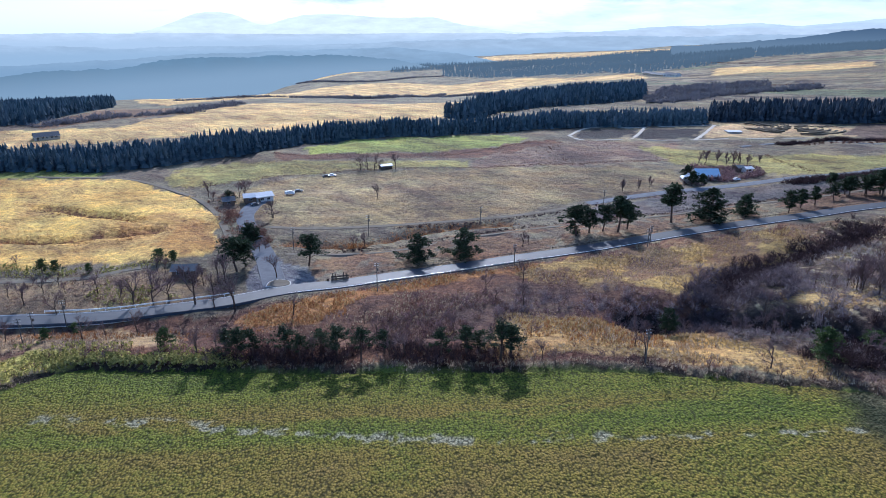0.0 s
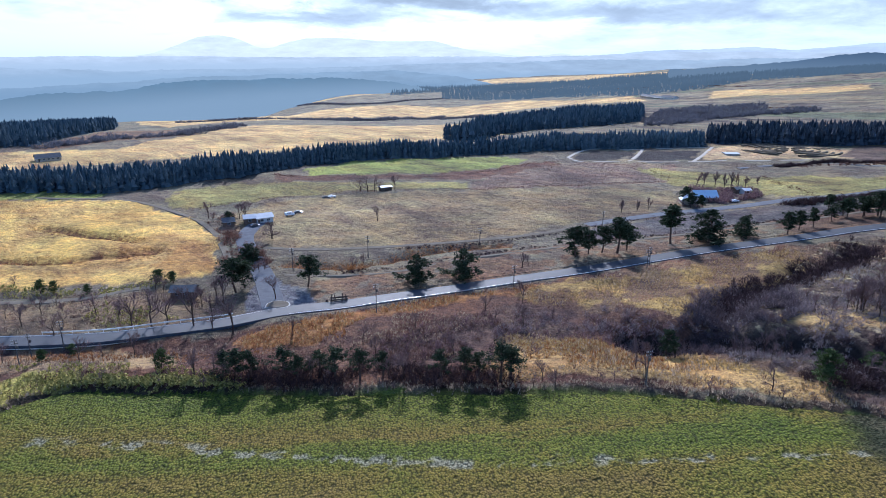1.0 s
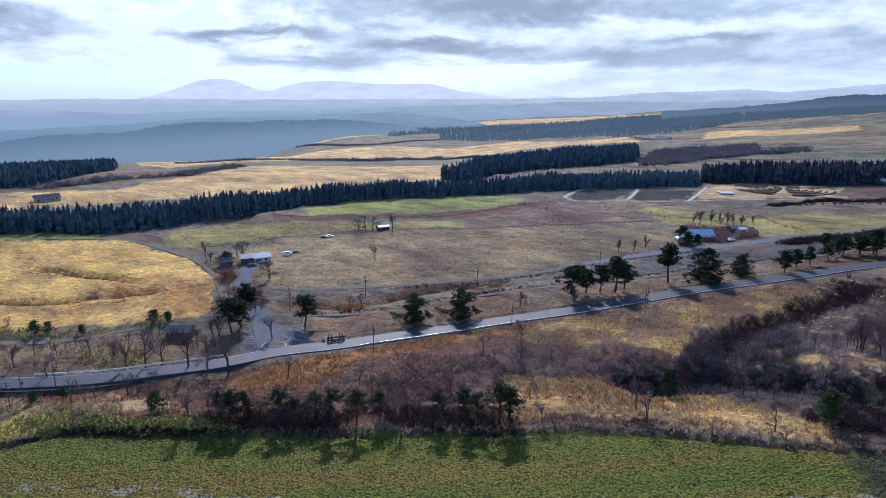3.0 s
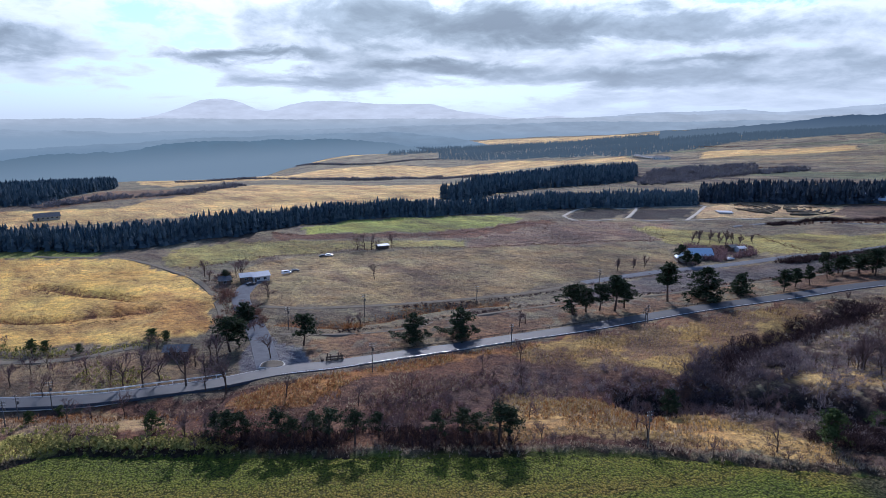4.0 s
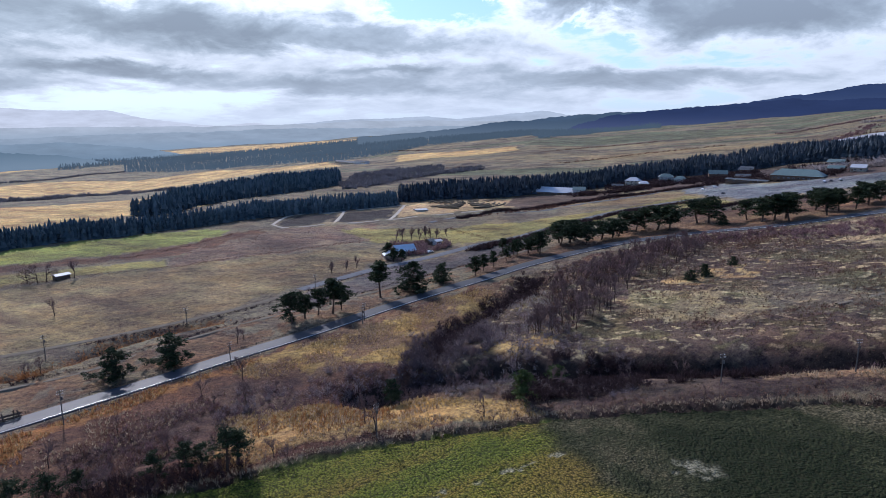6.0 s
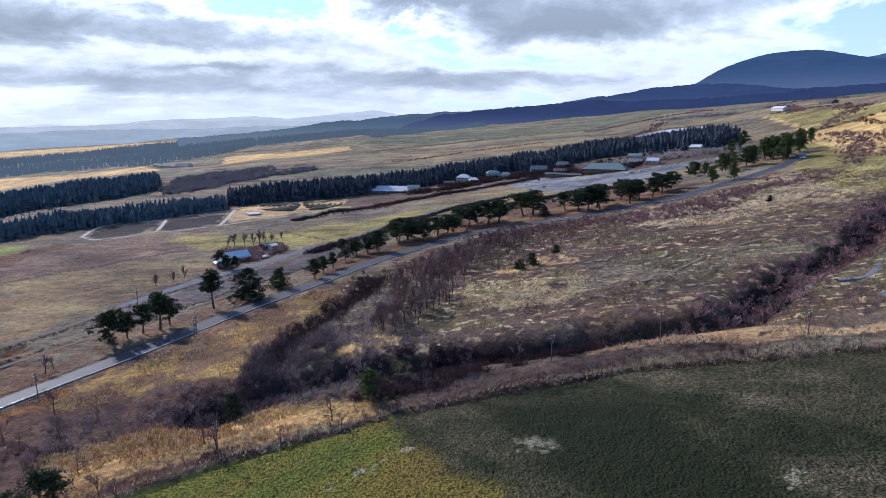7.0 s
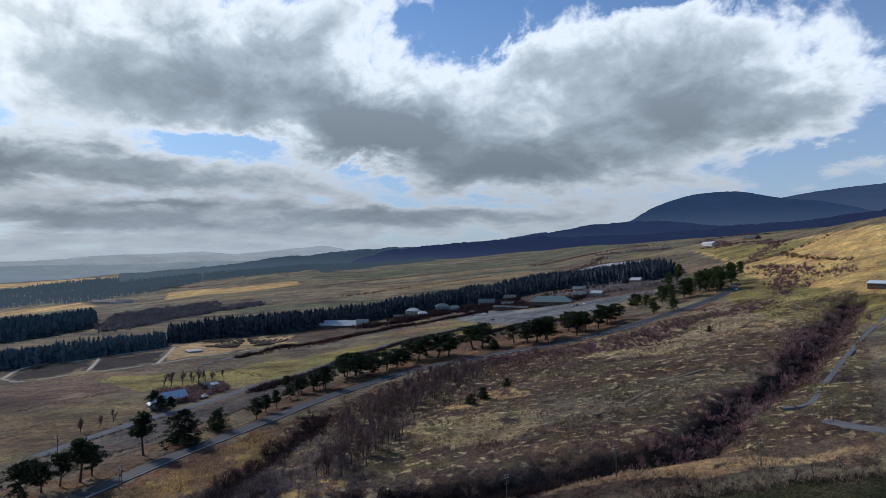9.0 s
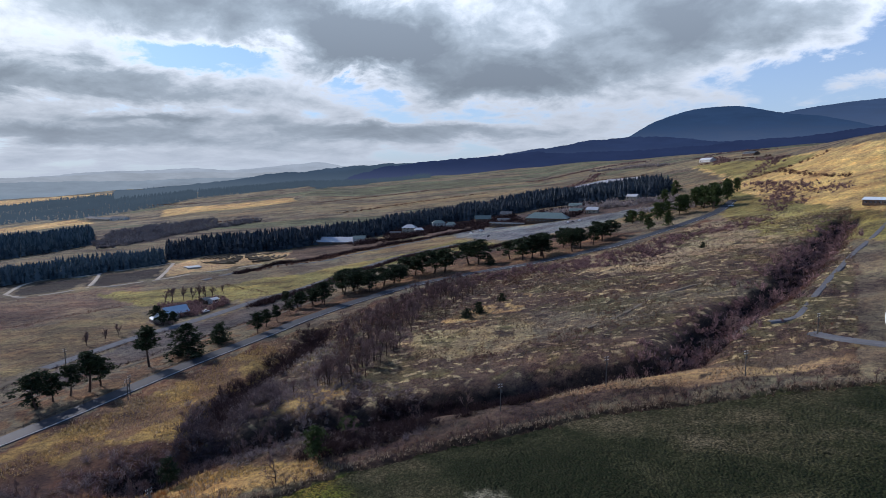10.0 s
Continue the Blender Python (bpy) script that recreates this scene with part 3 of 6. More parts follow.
AREAS = [
    (HEATH, [(65.4, 151.9), (150.2, 231.2), (240.5, 242.9), (314, 211), (381, 172), (457, 151), (462, 79), (181.1, 26.2), (164.1, 55.9),
    (135.3, 80.5), (100.3, 97.9), (74.6, 108.7)]),
    ((0.25, 0.20, 0.135), [(285, 150), (305, 200), (345, 190), (381, 172), (457, 156), (560, 170), (612, 198), (560, 120), (500, 66), (430, 58), (350, 92)]),
    (TAN, [(-48.2, 176.3), (-44.6, 202.2), (-8.0, 223.8), (48.7, 240.6), (128.3, 266.4), (210, 290), (183.5, 249.9), (102.2, 232.0),
    (43.1, 210.0), (2.4, 194.5), (-33.3, 181.1)]),
    (TAN, [(50.3, 210.7), (108.4, 233.5), (200.2, 273.1), (308, 300), (371, 269), (422, 234), (415, 195), (340, 203), (305, 225),
    (261, 254), (185.1, 252.7), (103.6, 223.5)]),
    (MEADOW, [(-105.7, 290.8), (-91.2, 318.3), (-46.8, 342.0), (10, 351), (70, 360), (130, 345), (121.4, 309.2), (66.4, 280.4),
    (27.1, 254.5), (-19.9, 239.0), (-72.0, 237.4)]),
    ((0.22, 0.175, 0.098), [(-103.9, 285.3), (-90.2, 314.5), (-46.2, 337.6), (-8.3, 323.5), (-15.4, 240.5), (-72.2, 238.2)]),
    ((0.185, 0.145, 0.085), [(-10.3, 342.0), (70, 358), (87, 348), (56.4, 283.1), (27.3, 256.3), (-15.4, 240.5)]),
    ((0.088, 0.082, 0.080), [(49.1, 243.1), (68.2, 265.7), (104.9, 285.6), (124.8, 295.8), (151.1, 299.1), (224, 311), (209, 288),
    (156.8, 273.3), (98.2, 251.8)]),
    (GOLD, [(-235, 320), (-199, 325), (-170, 322), (-136.8, 299.7), (-110.1, 273.1), (-90.5, 239.8), (-81.3, 208.7), (-94.1, 198.3),
    (-104.6, 200.0), (-130.7, 194.6), (-146.2, 189.4), (-165.4, 185.3), (-265, 313)]),
    ((0.34, 0.21, 0.08), [(-136.6, 246.2), (-121.6, 263.5), (-91.6, 238.3), (-81.8, 211.8), (-92.8, 204.6), (-111.0, 218.3), (-122.5, 212.0)]),
    ((0.36, 0.25, 0.10), [(-181.0, 221.6), (-144.0, 217.1), (-122.3, 219.7), (-109.7, 235.2), (-106.0, 226.5), (-119.8, 210.7),
    (-146.9, 208.3), (-173.9, 211.9)]),
    (GREEN, [(-268, 340), (-192, 344), (-188, 327), (-220, 325), (-251, 317)]),
    (OLIVE, [(-152, 349), (-126, 372), (-52, 381), (-46, 353), (-88.3, 330.4), (-130.2, 304.4), (-149, 321)]),
    (OLIVE, [(-51, 374), (11, 376), (12, 356), (-28, 350), (-46, 353)]),
    (GREEN, [(-99, 419), (-61, 451), (-3, 467), (49, 478), (59, 460), (44, 433), (20, 415), (-25, 403), (-84, 400)]),
    (BRUSH, [(-113, 402), (-83, 398), (-25, 399), (28, 417), (63, 452), (85, 442), (58, 419), (18, 383), (-52, 387), (-100, 376)]),
    ((0.150, 0.112, 0.086), [(14, 369), (30, 393), (68, 433), (111, 447), (164, 438), (140, 371), (71, 361), (17, 353)]),
    (OLIVE, [(133, 425), (191, 386), (284, 372), (348, 364), (407, 361), (377, 283), (345, 335), (277, 330), (227, 320), (168, 327), (137, 364)]),
    (EARTH, [(97, 473), (109, 496), (129, 508), (156, 508), (133, 459), (108, 454), (99, 459)]),
    (EARTH, [(160, 501), (210, 503), (183, 457), (138, 456)]),
    ((0.35, 0.265, 0.15), [(190, 459), (219, 512), (264, 540), (315, 521), (320, 484), (309, 454), (268, 454)]),
    (HEATH, [(340, 515), (400, 467), (436, 456), (378, 425), (301, 424), (293, 462)]),
    (GRIT, [(430, 388), (404, 338), (397, 299), (426, 266), (491, 247), (543, 228), (563, 239), (529, 270), (504, 294), (490, 307),
    (471, 339), (468, 381)]),
    ((0.075, 0.058, 0.052), [(425, 478), (470, 484), (520, 444), (560, 404), (605, 330), (605, 250), (566, 240), (531, 272), (506, 296), (493, 309), (474, 341), (470, 384), (432, 394)]),
    (OLIVE, [(458, 155), (617, 206), (513, 89), (491, 64), (361, 44), (374, 79), (388, 109)]),
    ((0.45, 0.335, 0.15), [(915, 361), (903, 305), (807, 206), (739, 133), (726, 77), (432, 40), (453, 77), (497, 114), (549, 157),
    (612, 200), (721, 245)]),
    (OLIVE, [(910, 355), (903, 305), (807, 206), (736, 154), (701, 183), (669, 213), (759, 261)]),
    (RUSTY, [(-122.0, 145.1), (-95.6, 148.2), (-64.0, 144.4), (-52.4, 140.2), (-69.0, 138.8), (-98.3, 140.2)]),
    (COPPER, [(-56.2, 156.9), (-37.8, 167.6), (-4.8, 180.2), (32.5, 193.6), (36.0, 190.0), (2.0, 177.0), (-22.0, 165.0), (-30.0, 155.0),
    (-34.0, 148.3), (-53.0, 146.8)]),
    (STRAW, [(20.2, 183.0), (40.3, 194.8), (82.0, 206.1), (113.2, 222.6), (137.0, 223.8), (121.8, 193.1), (92.0, 184.3), (70.6, 165.1),
    (52.8, 171.4), (29.5, 173.1)]),
    (TAN, [(30.9, 184.8), (56.2, 203.3), (101.1, 218.5), (154.6, 233.2), (134.2, 207.2), (93.5, 186.5), (69.2, 179.0), (45.0, 167.5), (26.6, 164.5)]),
    (RUSTY, [(19.5, 145.5), (39.3, 148.8), (57.1, 140.2), (58.6, 129.5), (40.9, 127.2), (21.2, 135.5)]),
    (TAN, [(58.7, 140.7), (74.6, 135.7), (87.6, 119.3), (74.8, 118.1), (57.5, 126.7)]),
    (PALE_GOLD, [(97.2, 166.6), (126.2, 164.6), (114.2, 146.8), (97.9, 148.0), (91.8, 156.1)]),
    ((0.20, 0.165, 0.10), [(170.6, 179.2), (191.4, 160.3), (212.2, 152.7), (198.0, 116.8), (163.7, 131.9), (146.6, 154.1)]),
    (GREYGRASS, [(212.2, 152.7), (249.4, 115.5), (294.0, 76.7), (275.1, 67.4), (232.7, 89.8), (200.5, 109.1), (180.6, 124.7)]),
    (PALE_GOLD, [(191.5, 186.4), (212.7, 178.2), (255.3, 173.8), (220.3, 158.6), (192.5, 167.5)]),
    ((0.27, 0.195, 0.115), [(134.6, 94.2), (156.7, 88.1), (169.2, 76.9), (177.3, 60.9), (179.1, 46.9), (197.6, 29.3), (189.0, 27.7),
    (173.2, 45.1), (161.3, 62.1), (146.6, 82.2)]),
    ((0.32, 0.225, 0.105), [(-1.2, 139.8), (17.5, 150.6), (28.1, 150.9), (44.4, 145.6), (61.4, 137.2), (76.3, 127.9), (81.5, 118.3),
    (82.8, 108.7), (65.0, 116.9), (47.6, 121.9), (32.2, 126.5), (12.8, 123.7)]),
    (STRAW, [(7.9, 150.0), (17.7, 151.7), (28.4, 152.3), (44.8, 146.8), (62.0, 138.4), (77.1, 129.0), (81.4, 120.5), (59.5, 133.2),
    (36.9, 141.3), (16.6, 145.3)]),
    ((0.085, 0.055, 0.045), [(-23.7, 139.3), (-13.3, 152.5), (2.1, 167.0), (19.4, 174.7), (37.6, 171.2), (32.1, 150.0), (13.7, 145.8),
    (10.0, 134.1), (-11.6, 129.9)]),
    ((0.34, 0.31, 0.10), [(-104.3, 113.7), (-96.9, 117.0), (-92.7, 122.1), (-84.7, 126.1), (-88.0, 132.1), (-98.4, 131.1),
    (-104.0, 127.4), (-112.0, 123.9)]),
    ((0.26, 0.19, 0.115), [(-124.5, 144.5), (-87.7, 147.4), (-67.3, 145.1), (-63.5, 135.6), (-87.0, 132.6), (-114.8, 131.3)]),
    ((0.13, 0.135, 0.148), [(-60.2, 169.9), (-64.0, 202.5), (-56.9, 204.2), (-46.7, 193.8), (-39.9, 178.4), (-45.3, 171.3)]),
    (PALE_GOLD, [(-372, 483), (-272, 511), (-258, 588), (-251, 654), (-234, 774), (-58, 740), (74, 818), (102, 757), (62, 616),
    (-130, 500), (-238, 444), (-311, 400)]),
    (PALE_GOLD, [(-689, 1410), (-656, 1612), (-450, 1765), (-153, 1972), (181, 1836), (439, 1506), (374, 1174), (254, 1357), (144, 1449),
    (-126, 1611), (-329, 1283), (-334, 750)]),
    (TAN, [(-349, 530), (-378, 692), (-268, 700), (-244, 619), (-307, 559), (-320, 499)]),
    (PALE_GOLD, [(-582, 2297), (-562, 2810), (-298, 3479), (-244, 2575), (-445, 2213)]),
    (PALE_GOLD, [(-110, 3295), (354, 3640), (1155, 3238), (1453, 3641), (1058, 2764), (529, 2870), (-22, 3125)]),
    (PALE_GOLD, [(29, 2793), (480, 2598), (608, 2567), (432, 2332), (70, 2493)]),
    ((0.31, 0.34, 0.385), [(800, 492), (800, 381), (876, 417), (905, 494), (839, 506)]),
    (PALE_GOLD, [(545, 1304), (713, 1073), (671, 1010), (475, 1138)]),
]
# part of the field where a cloud's shadow is put into the crop colour
SHADED_CROP = [(88.7, 107.6), (79.7, 94.9), (75.7, 85.1), (71.6, 75.9), (62.3, 62.3), (85.6, 26.5), (119.2, -17.7), (220.3, -24.1),
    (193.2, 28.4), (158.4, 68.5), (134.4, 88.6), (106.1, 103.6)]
WORN_LINES = [
    ([(-80.9, 105.3), (-71.5, 104.7), (-61.1, 104.1), (-47.0, 102.5)], 0.8), ([(-15.4, 97.4), (-2.8, 96.4), (3.5, 95.4), (11.8, 96.0),
    (32.2, 95.1)], 0.8),
    ([(-46.5, 101.0), (-28.6, 99.3), (-9.1, 97.4)], 0.4), ([(32.1, 94.7), (52.0, 94.0), (73.2, 92.8)], 0.4), ([(88.8, 75.5), (90.9, 74.2),
    (91.3, 71.6)], 1.6), ([(104.6, 30.8), (114.2, 32.2)], 0.6),
]
WOODS = [
    [(-276, 343), (-231, 342), (-187, 343), (-163, 362), (-153, 375), (-128, 388), (-119, 410), (-97, 430), (-61, 456), (-3, 473),
    (52, 493), (56, 527), (-4, 507), (-65, 489), (-104, 464), (-142, 434), (-179, 401), (-204, 376), (-294, 367)],
    [(52, 493), (88, 508), (145, 514), (219, 526), (233, 562), (155, 552), (95, 548), (56, 527)],
    [(230, 548), (278, 545), (340, 515), (426, 497), (480, 492), (523, 464), (568, 504), (529, 543), (469, 546), (372, 563), (299, 586), (247, 588)],
    [(523, 464), (554, 433), (601, 405), (609, 366), (623, 284), (664, 278), (730, 333), (687, 414), (683, 461), (615, 480), (568, 504)],
    [(-2, 582), (40, 714), (102, 851), (182, 942), (300, 967), (243, 765), (181, 712), (116, 684), (60, 627), (15, 554)],
    [(-400, 520), (-349, 530), (-372, 619), (-393, 745), (-666, 1277), (-659, 1068), (-517, 676)],
]
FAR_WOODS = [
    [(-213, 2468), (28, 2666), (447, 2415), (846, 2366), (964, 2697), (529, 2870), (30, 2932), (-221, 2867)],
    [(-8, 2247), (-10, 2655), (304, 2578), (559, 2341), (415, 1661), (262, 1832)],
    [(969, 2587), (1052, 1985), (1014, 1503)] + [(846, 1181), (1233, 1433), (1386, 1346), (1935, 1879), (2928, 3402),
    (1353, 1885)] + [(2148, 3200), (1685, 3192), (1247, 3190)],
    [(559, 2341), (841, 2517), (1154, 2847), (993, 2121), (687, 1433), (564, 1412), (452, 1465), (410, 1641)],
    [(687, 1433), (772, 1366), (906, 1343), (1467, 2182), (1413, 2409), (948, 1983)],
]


def tinted(x, y):
    """Base colour of the ground at points."""
    d = np.hypot(x, y)
    wob = np.clip(d / 160, 0.7, 1.6)
    qx = x + wob * (2.2 * vnoise(x, y, 11, 11) + 1.0 * vnoise(x, y, 3.5, 12))
    qy = y + wob * (2.2 * vnoise(x, y, 11, 13) + 1.0 * vnoise(x, y, 3.5, 14))
    c = np.empty((len(x), 3))
    c[:] = GREYGRASS
    c[inside(qx, qy, SLOPE)] = BRUSH
    c[inside(qx, qy, LEFT_SCRUB)] = (0.15, 0.115, 0.075)
    a = np.degrees(np.arctan2(-x, y))
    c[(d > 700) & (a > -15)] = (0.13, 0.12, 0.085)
    ragged = vnoise(x, y, 7, 15) + 0.7 * vnoise(x, y, 2.5, 16) + 0.8 * vnoise(x, y, 20, 17)
    for colour, poly in AREAS:
        wild = colour in (RUSTY, TAN, PALE_GOLD) and np.hypot(*np.mean(poly, 0)) < 330
        c[inside(qx, qy, poly) & (ragged > (-0.35 if wild else -9))] = colour
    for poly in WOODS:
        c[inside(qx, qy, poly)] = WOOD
    # paler ground under the far woods, haze put into the colour
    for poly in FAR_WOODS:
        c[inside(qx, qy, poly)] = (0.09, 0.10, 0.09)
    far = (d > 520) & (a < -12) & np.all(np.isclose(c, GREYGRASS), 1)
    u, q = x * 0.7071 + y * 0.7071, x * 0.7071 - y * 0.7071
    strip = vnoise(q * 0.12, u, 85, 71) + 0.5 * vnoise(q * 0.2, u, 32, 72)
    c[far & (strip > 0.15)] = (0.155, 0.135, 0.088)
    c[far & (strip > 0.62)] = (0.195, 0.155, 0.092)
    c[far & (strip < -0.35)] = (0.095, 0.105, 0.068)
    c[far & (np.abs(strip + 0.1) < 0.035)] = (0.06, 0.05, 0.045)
    for line in SCARPS:
        c[near_line(x, y, line) < 1.7 + 1.2 * vnoise(x, y, 4, 19)] = (0.17, 0.095, 0.05)
    # shade in the gully put into the ground colour
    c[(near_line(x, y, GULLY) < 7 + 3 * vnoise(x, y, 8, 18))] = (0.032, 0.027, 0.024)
    # pale tussock patches on the heath, stains in the meadow
    p = vnoise(x * 0.75 - y * 0.35, (x * 0.6 + y) * 1.3, 7, 21) + 0.5 * vnoise(x, y, 4, 22)
    heath = inside(x, y, AREAS[0][1])
    c[heath & (p < -0.7)] = (0.05, 0.04, 0.034)
    c *= (1 + 0.22 * vnoise(x, y, 38, 23) + 0.15 * vnoise(x, y, 12, 24))[:, None]
    crop = inside(qx, qy, CROP_FIELD)
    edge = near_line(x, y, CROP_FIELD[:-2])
    # dark strip: shade below the verge bank put into the ground colour
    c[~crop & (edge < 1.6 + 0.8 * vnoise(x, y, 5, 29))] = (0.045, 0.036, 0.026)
    c[crop] = CROP_SOIL
    # soil darkened by the same painted cloud shadow
    c[crop & inside(qx, qy, SHADED_CROP)] = (0.05, 0.052, 0.025)
    worn = crop & ~inside(qx, qy, SHADED_CROP) & (vnoise(x * 0.35, y, 24, 25) + 0.4 * vnoise(x, y, 6, 26) > 0.35)
    c[worn] = (0.21, 0.16, 0.07)
    for line, half in WORN_LINES:
        c[crop & (near_line(x, y, line) < half * (1 + vnoise(x, y, 5, 27))) & (vnoise(x, y, 3, 28) > -0.3)] = (0.24, 0.225, 0.17)
    return np.c_[np.clip(c, 0.01, 0.8), heath & ~crop & (near_line(x, y, GULLY) > 9) & (edge > 26)]


def mesh_of(name, verts, faces, material, smooth_shade=False, colours=None):
    """A mesh from arrays of places and of faces with equal numbers of corners."""
    v, f = np.asarray(verts, np.float32), np.asarray(faces, np.int32)
    me = bpy.data.meshes.new(name)
    me.vertices.add(len(v))
    me.vertices.foreach_set("co", v.ravel())
    me.loops.add(f.size)
    me.loops.foreach_set("vertex_index", f.ravel())
    me.polygons.add(len(f))
    me.polygons.foreach_set("loop_start", np.arange(0, f.size, f.shape[1], dtype=np.int32))
    me.polygons.foreach_set("use_smooth", np.full(len(f), smooth_shade))
    if colours is not None:
        at = me.attributes.new("cover", "FLOAT_COLOR", "POINT")
        at.data.foreach_set("color", np.asarray(colours).astype(np.float32).ravel())
    me.update(calc_edges=True)
    me.materials.append(material)
    return me


def part(name, bm, material, parent, label=""):
    """Links a bmesh, or a mesh, as one object under a thing."""
    me = bm
    if isinstance(bm, bmesh.types.BMesh):
        me = bpy.data.meshes.new(name)
        bm.to_mesh(me)
        bm.free()
        me.materials.append(material)
    ob = new(name, me)
    ob.parent = parent
    return tagged(ob, label)


def build_ground():
    az = np.radians(np.concatenate([np.arange(-94, 46, 0.25), np.arange(46, 266, 4)]))
    rad = np.concatenate([[0.001, 12, 24], np.geomspace(36, 4880, 430)])
    A, R = np.meshgrid(az, rad)
    x, y = (-np.sin(A) * R).ravel() + 1.7, (np.cos(A) * R).ravel() - 2.3
    n, m = len(rad), len(az)
    i, j = np.meshgrid(np.arange(n - 1), np.arange(m), indexing="ij")
    k = (j + 1) % m
    faces = np.stack([i * m + j, i * m + k, (i + 1) * m + k, (i + 1) * m + j], -1).reshape(-1, 4)[:, ::-1]
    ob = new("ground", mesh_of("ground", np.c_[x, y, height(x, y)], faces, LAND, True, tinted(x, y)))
    tagged(ob, "rolling winter farmland of dry grass, scrub and crops", "ground", kind="structure")


build_ground()


def ribbon(name, line, width, material, label, lift=0.12, kind="structure", category="road", offset=0.0):
    """A made-up strip that follows the ground, with a crown and side faces."""
    c = curve(line, 3.0) if len(line) > 2 else np.array(line, float)
    t = np.gradient(c, axis=0)
    t /= np.hypot(t[:, 0], t[:, 1])[:, None]
    nrm = np.c_[-t[:, 1], t[:, 0]]
    zc = np.max([height(*(c + nrm * (q * width + offset)).T) for q in (-0.5, -0.25, 0.0, 0.25, 0.5)], 0)
    zc = np.convolve(np.pad(zc, 4, mode="edge"), np.ones(9) / 9, "valid")
    rows = []
    for s, drop in ((-0.5 - 0.5 / width, -0.6), (-0.5, 0.0), (0.0, 0.04), (0.5, 0.0), (0.5 + 0.5 / width, -0.6)):
        p = c + nrm * (s * width + offset)
        rows.append(np.c_[p, zc + lift + drop])
    v = np.stack(rows, 1).reshape(-1, 3)
    k = len(rows)
    i, j = np.meshgrid(np.arange(len(c) - 1), np.arange(k - 1), indexing="ij")
    f = np.stack([i * k + j, (i + 1) * k + j, (i + 1) * k + j + 1, i * k + j + 1], -1).reshape(-1, 4)[:, ::-1]
    ob = new(name, mesh_of(name, v, f, material))
    return tagged(ob, label, category, kind=kind)


ribbon("road", ROAD, 6.6, ASPHALT, "two-lane grey asphalt country road across the fields", 0.25)
for side in (-2.9, 2.9):
    ribbon("road_edge_line", ROAD, 0.16, PAINT_WHITE, "worn white edge line on the road", 0.285, category="road marking", offset=side)
ribbon("lane", LANE[:6], 2.8, DIRT, "earth farm lane beside the meadow", 0.12)
ribbon("lane", LANE[5:], 5.4, GRAVEL, "pale gravel farm lane beside the meadow", 0.12)
ribbon("drive", DRIVE, 7.0, GRAVEL, "grey driveway from the road to the farm", 0.14)
ribbon("track", TRACK, 2.4, DIRT, "narrow track round the golden field", 0.1)
ribbon("farm_track", FARM_TRACK, 2.6, DIRT, "worn earth track behind the scrub", 0.1)
ribbon("service_road", SERVICE[4:], 3.5, GRAVEL, "pale service track beside the dark plots", 0.1)
ribbon("right_track", RIGHT_TRACK, 1.9, GRAVEL, "narrow grey lane across the heath", 0.1)
ribbon("spur_track", SPUR_TRACK, 4.0, GRAVEL, "pale gravel spur on the heath", 0.1)
for name, line in (("plot_path", [(94, 473), (110, 502), (131, 514), (159, 514), (193, 520), (224, 525)]), ("plot_path", [(94, 473),
    (98, 452), (111, 449), (136, 451), (180, 449), (222, 452), (265, 448)]),
                   ("plot_path", [(164, 514), (150, 483), (135, 451)]), ("plot_path", [(224, 522), (201, 482), (180, 449)])):
    ribbon(name, line, 2.4, SAND_PATH, "pale sandy path round the dark plots", 0.12, category="path")
ribbon("heath_path", [(201.1, 115.0), (217.6, 112.1), (234.9, 111.0), (252.8, 109.3), (269.0, 103.6), (279.5, 95.2)], 1.2, DIRT, "trodden earth path over the heath", 0.08, category="path")
SIDE_ROAD = [(338.7, 22.5), (288.0, 27.0), (255.8, 27.0), (232.7, 24.6), (217.8, 21.2), (196.8, 13.0)]
ribbon("side_road", SIDE_ROAD, 6.0, ASPHALT, "dark asphalt side road at the edge of the heath", 0.2)
ribbon("side_road_kerb", SIDE_ROAD, 0.5, PAINT_WHITE, "white concrete kerb of the side road", 0.3, category="kerb", offset=-3.2)
ribbon("trail", TRAIL, 1.6, DIRT, "narrow brown footpath between the pines and the lane", 0.08)

# ---- distance: far ridges and mountains, haze put into their glowing colours ----
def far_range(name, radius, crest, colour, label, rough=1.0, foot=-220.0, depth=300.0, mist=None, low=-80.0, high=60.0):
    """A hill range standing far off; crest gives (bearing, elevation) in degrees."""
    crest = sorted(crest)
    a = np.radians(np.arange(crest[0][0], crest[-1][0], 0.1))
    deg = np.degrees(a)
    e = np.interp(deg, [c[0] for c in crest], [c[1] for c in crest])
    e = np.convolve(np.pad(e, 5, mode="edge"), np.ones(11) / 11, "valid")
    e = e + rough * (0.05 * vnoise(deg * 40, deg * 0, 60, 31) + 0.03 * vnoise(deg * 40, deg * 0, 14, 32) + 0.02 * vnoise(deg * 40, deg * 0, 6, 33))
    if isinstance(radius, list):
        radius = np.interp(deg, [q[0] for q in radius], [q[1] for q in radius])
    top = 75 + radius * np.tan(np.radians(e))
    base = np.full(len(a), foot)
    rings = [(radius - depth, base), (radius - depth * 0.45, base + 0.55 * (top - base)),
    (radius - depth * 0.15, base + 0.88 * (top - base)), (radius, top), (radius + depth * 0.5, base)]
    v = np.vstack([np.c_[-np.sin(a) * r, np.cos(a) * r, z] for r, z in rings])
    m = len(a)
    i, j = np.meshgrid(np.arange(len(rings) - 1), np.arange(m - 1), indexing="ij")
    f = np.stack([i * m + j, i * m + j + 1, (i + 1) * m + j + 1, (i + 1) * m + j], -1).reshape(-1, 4)
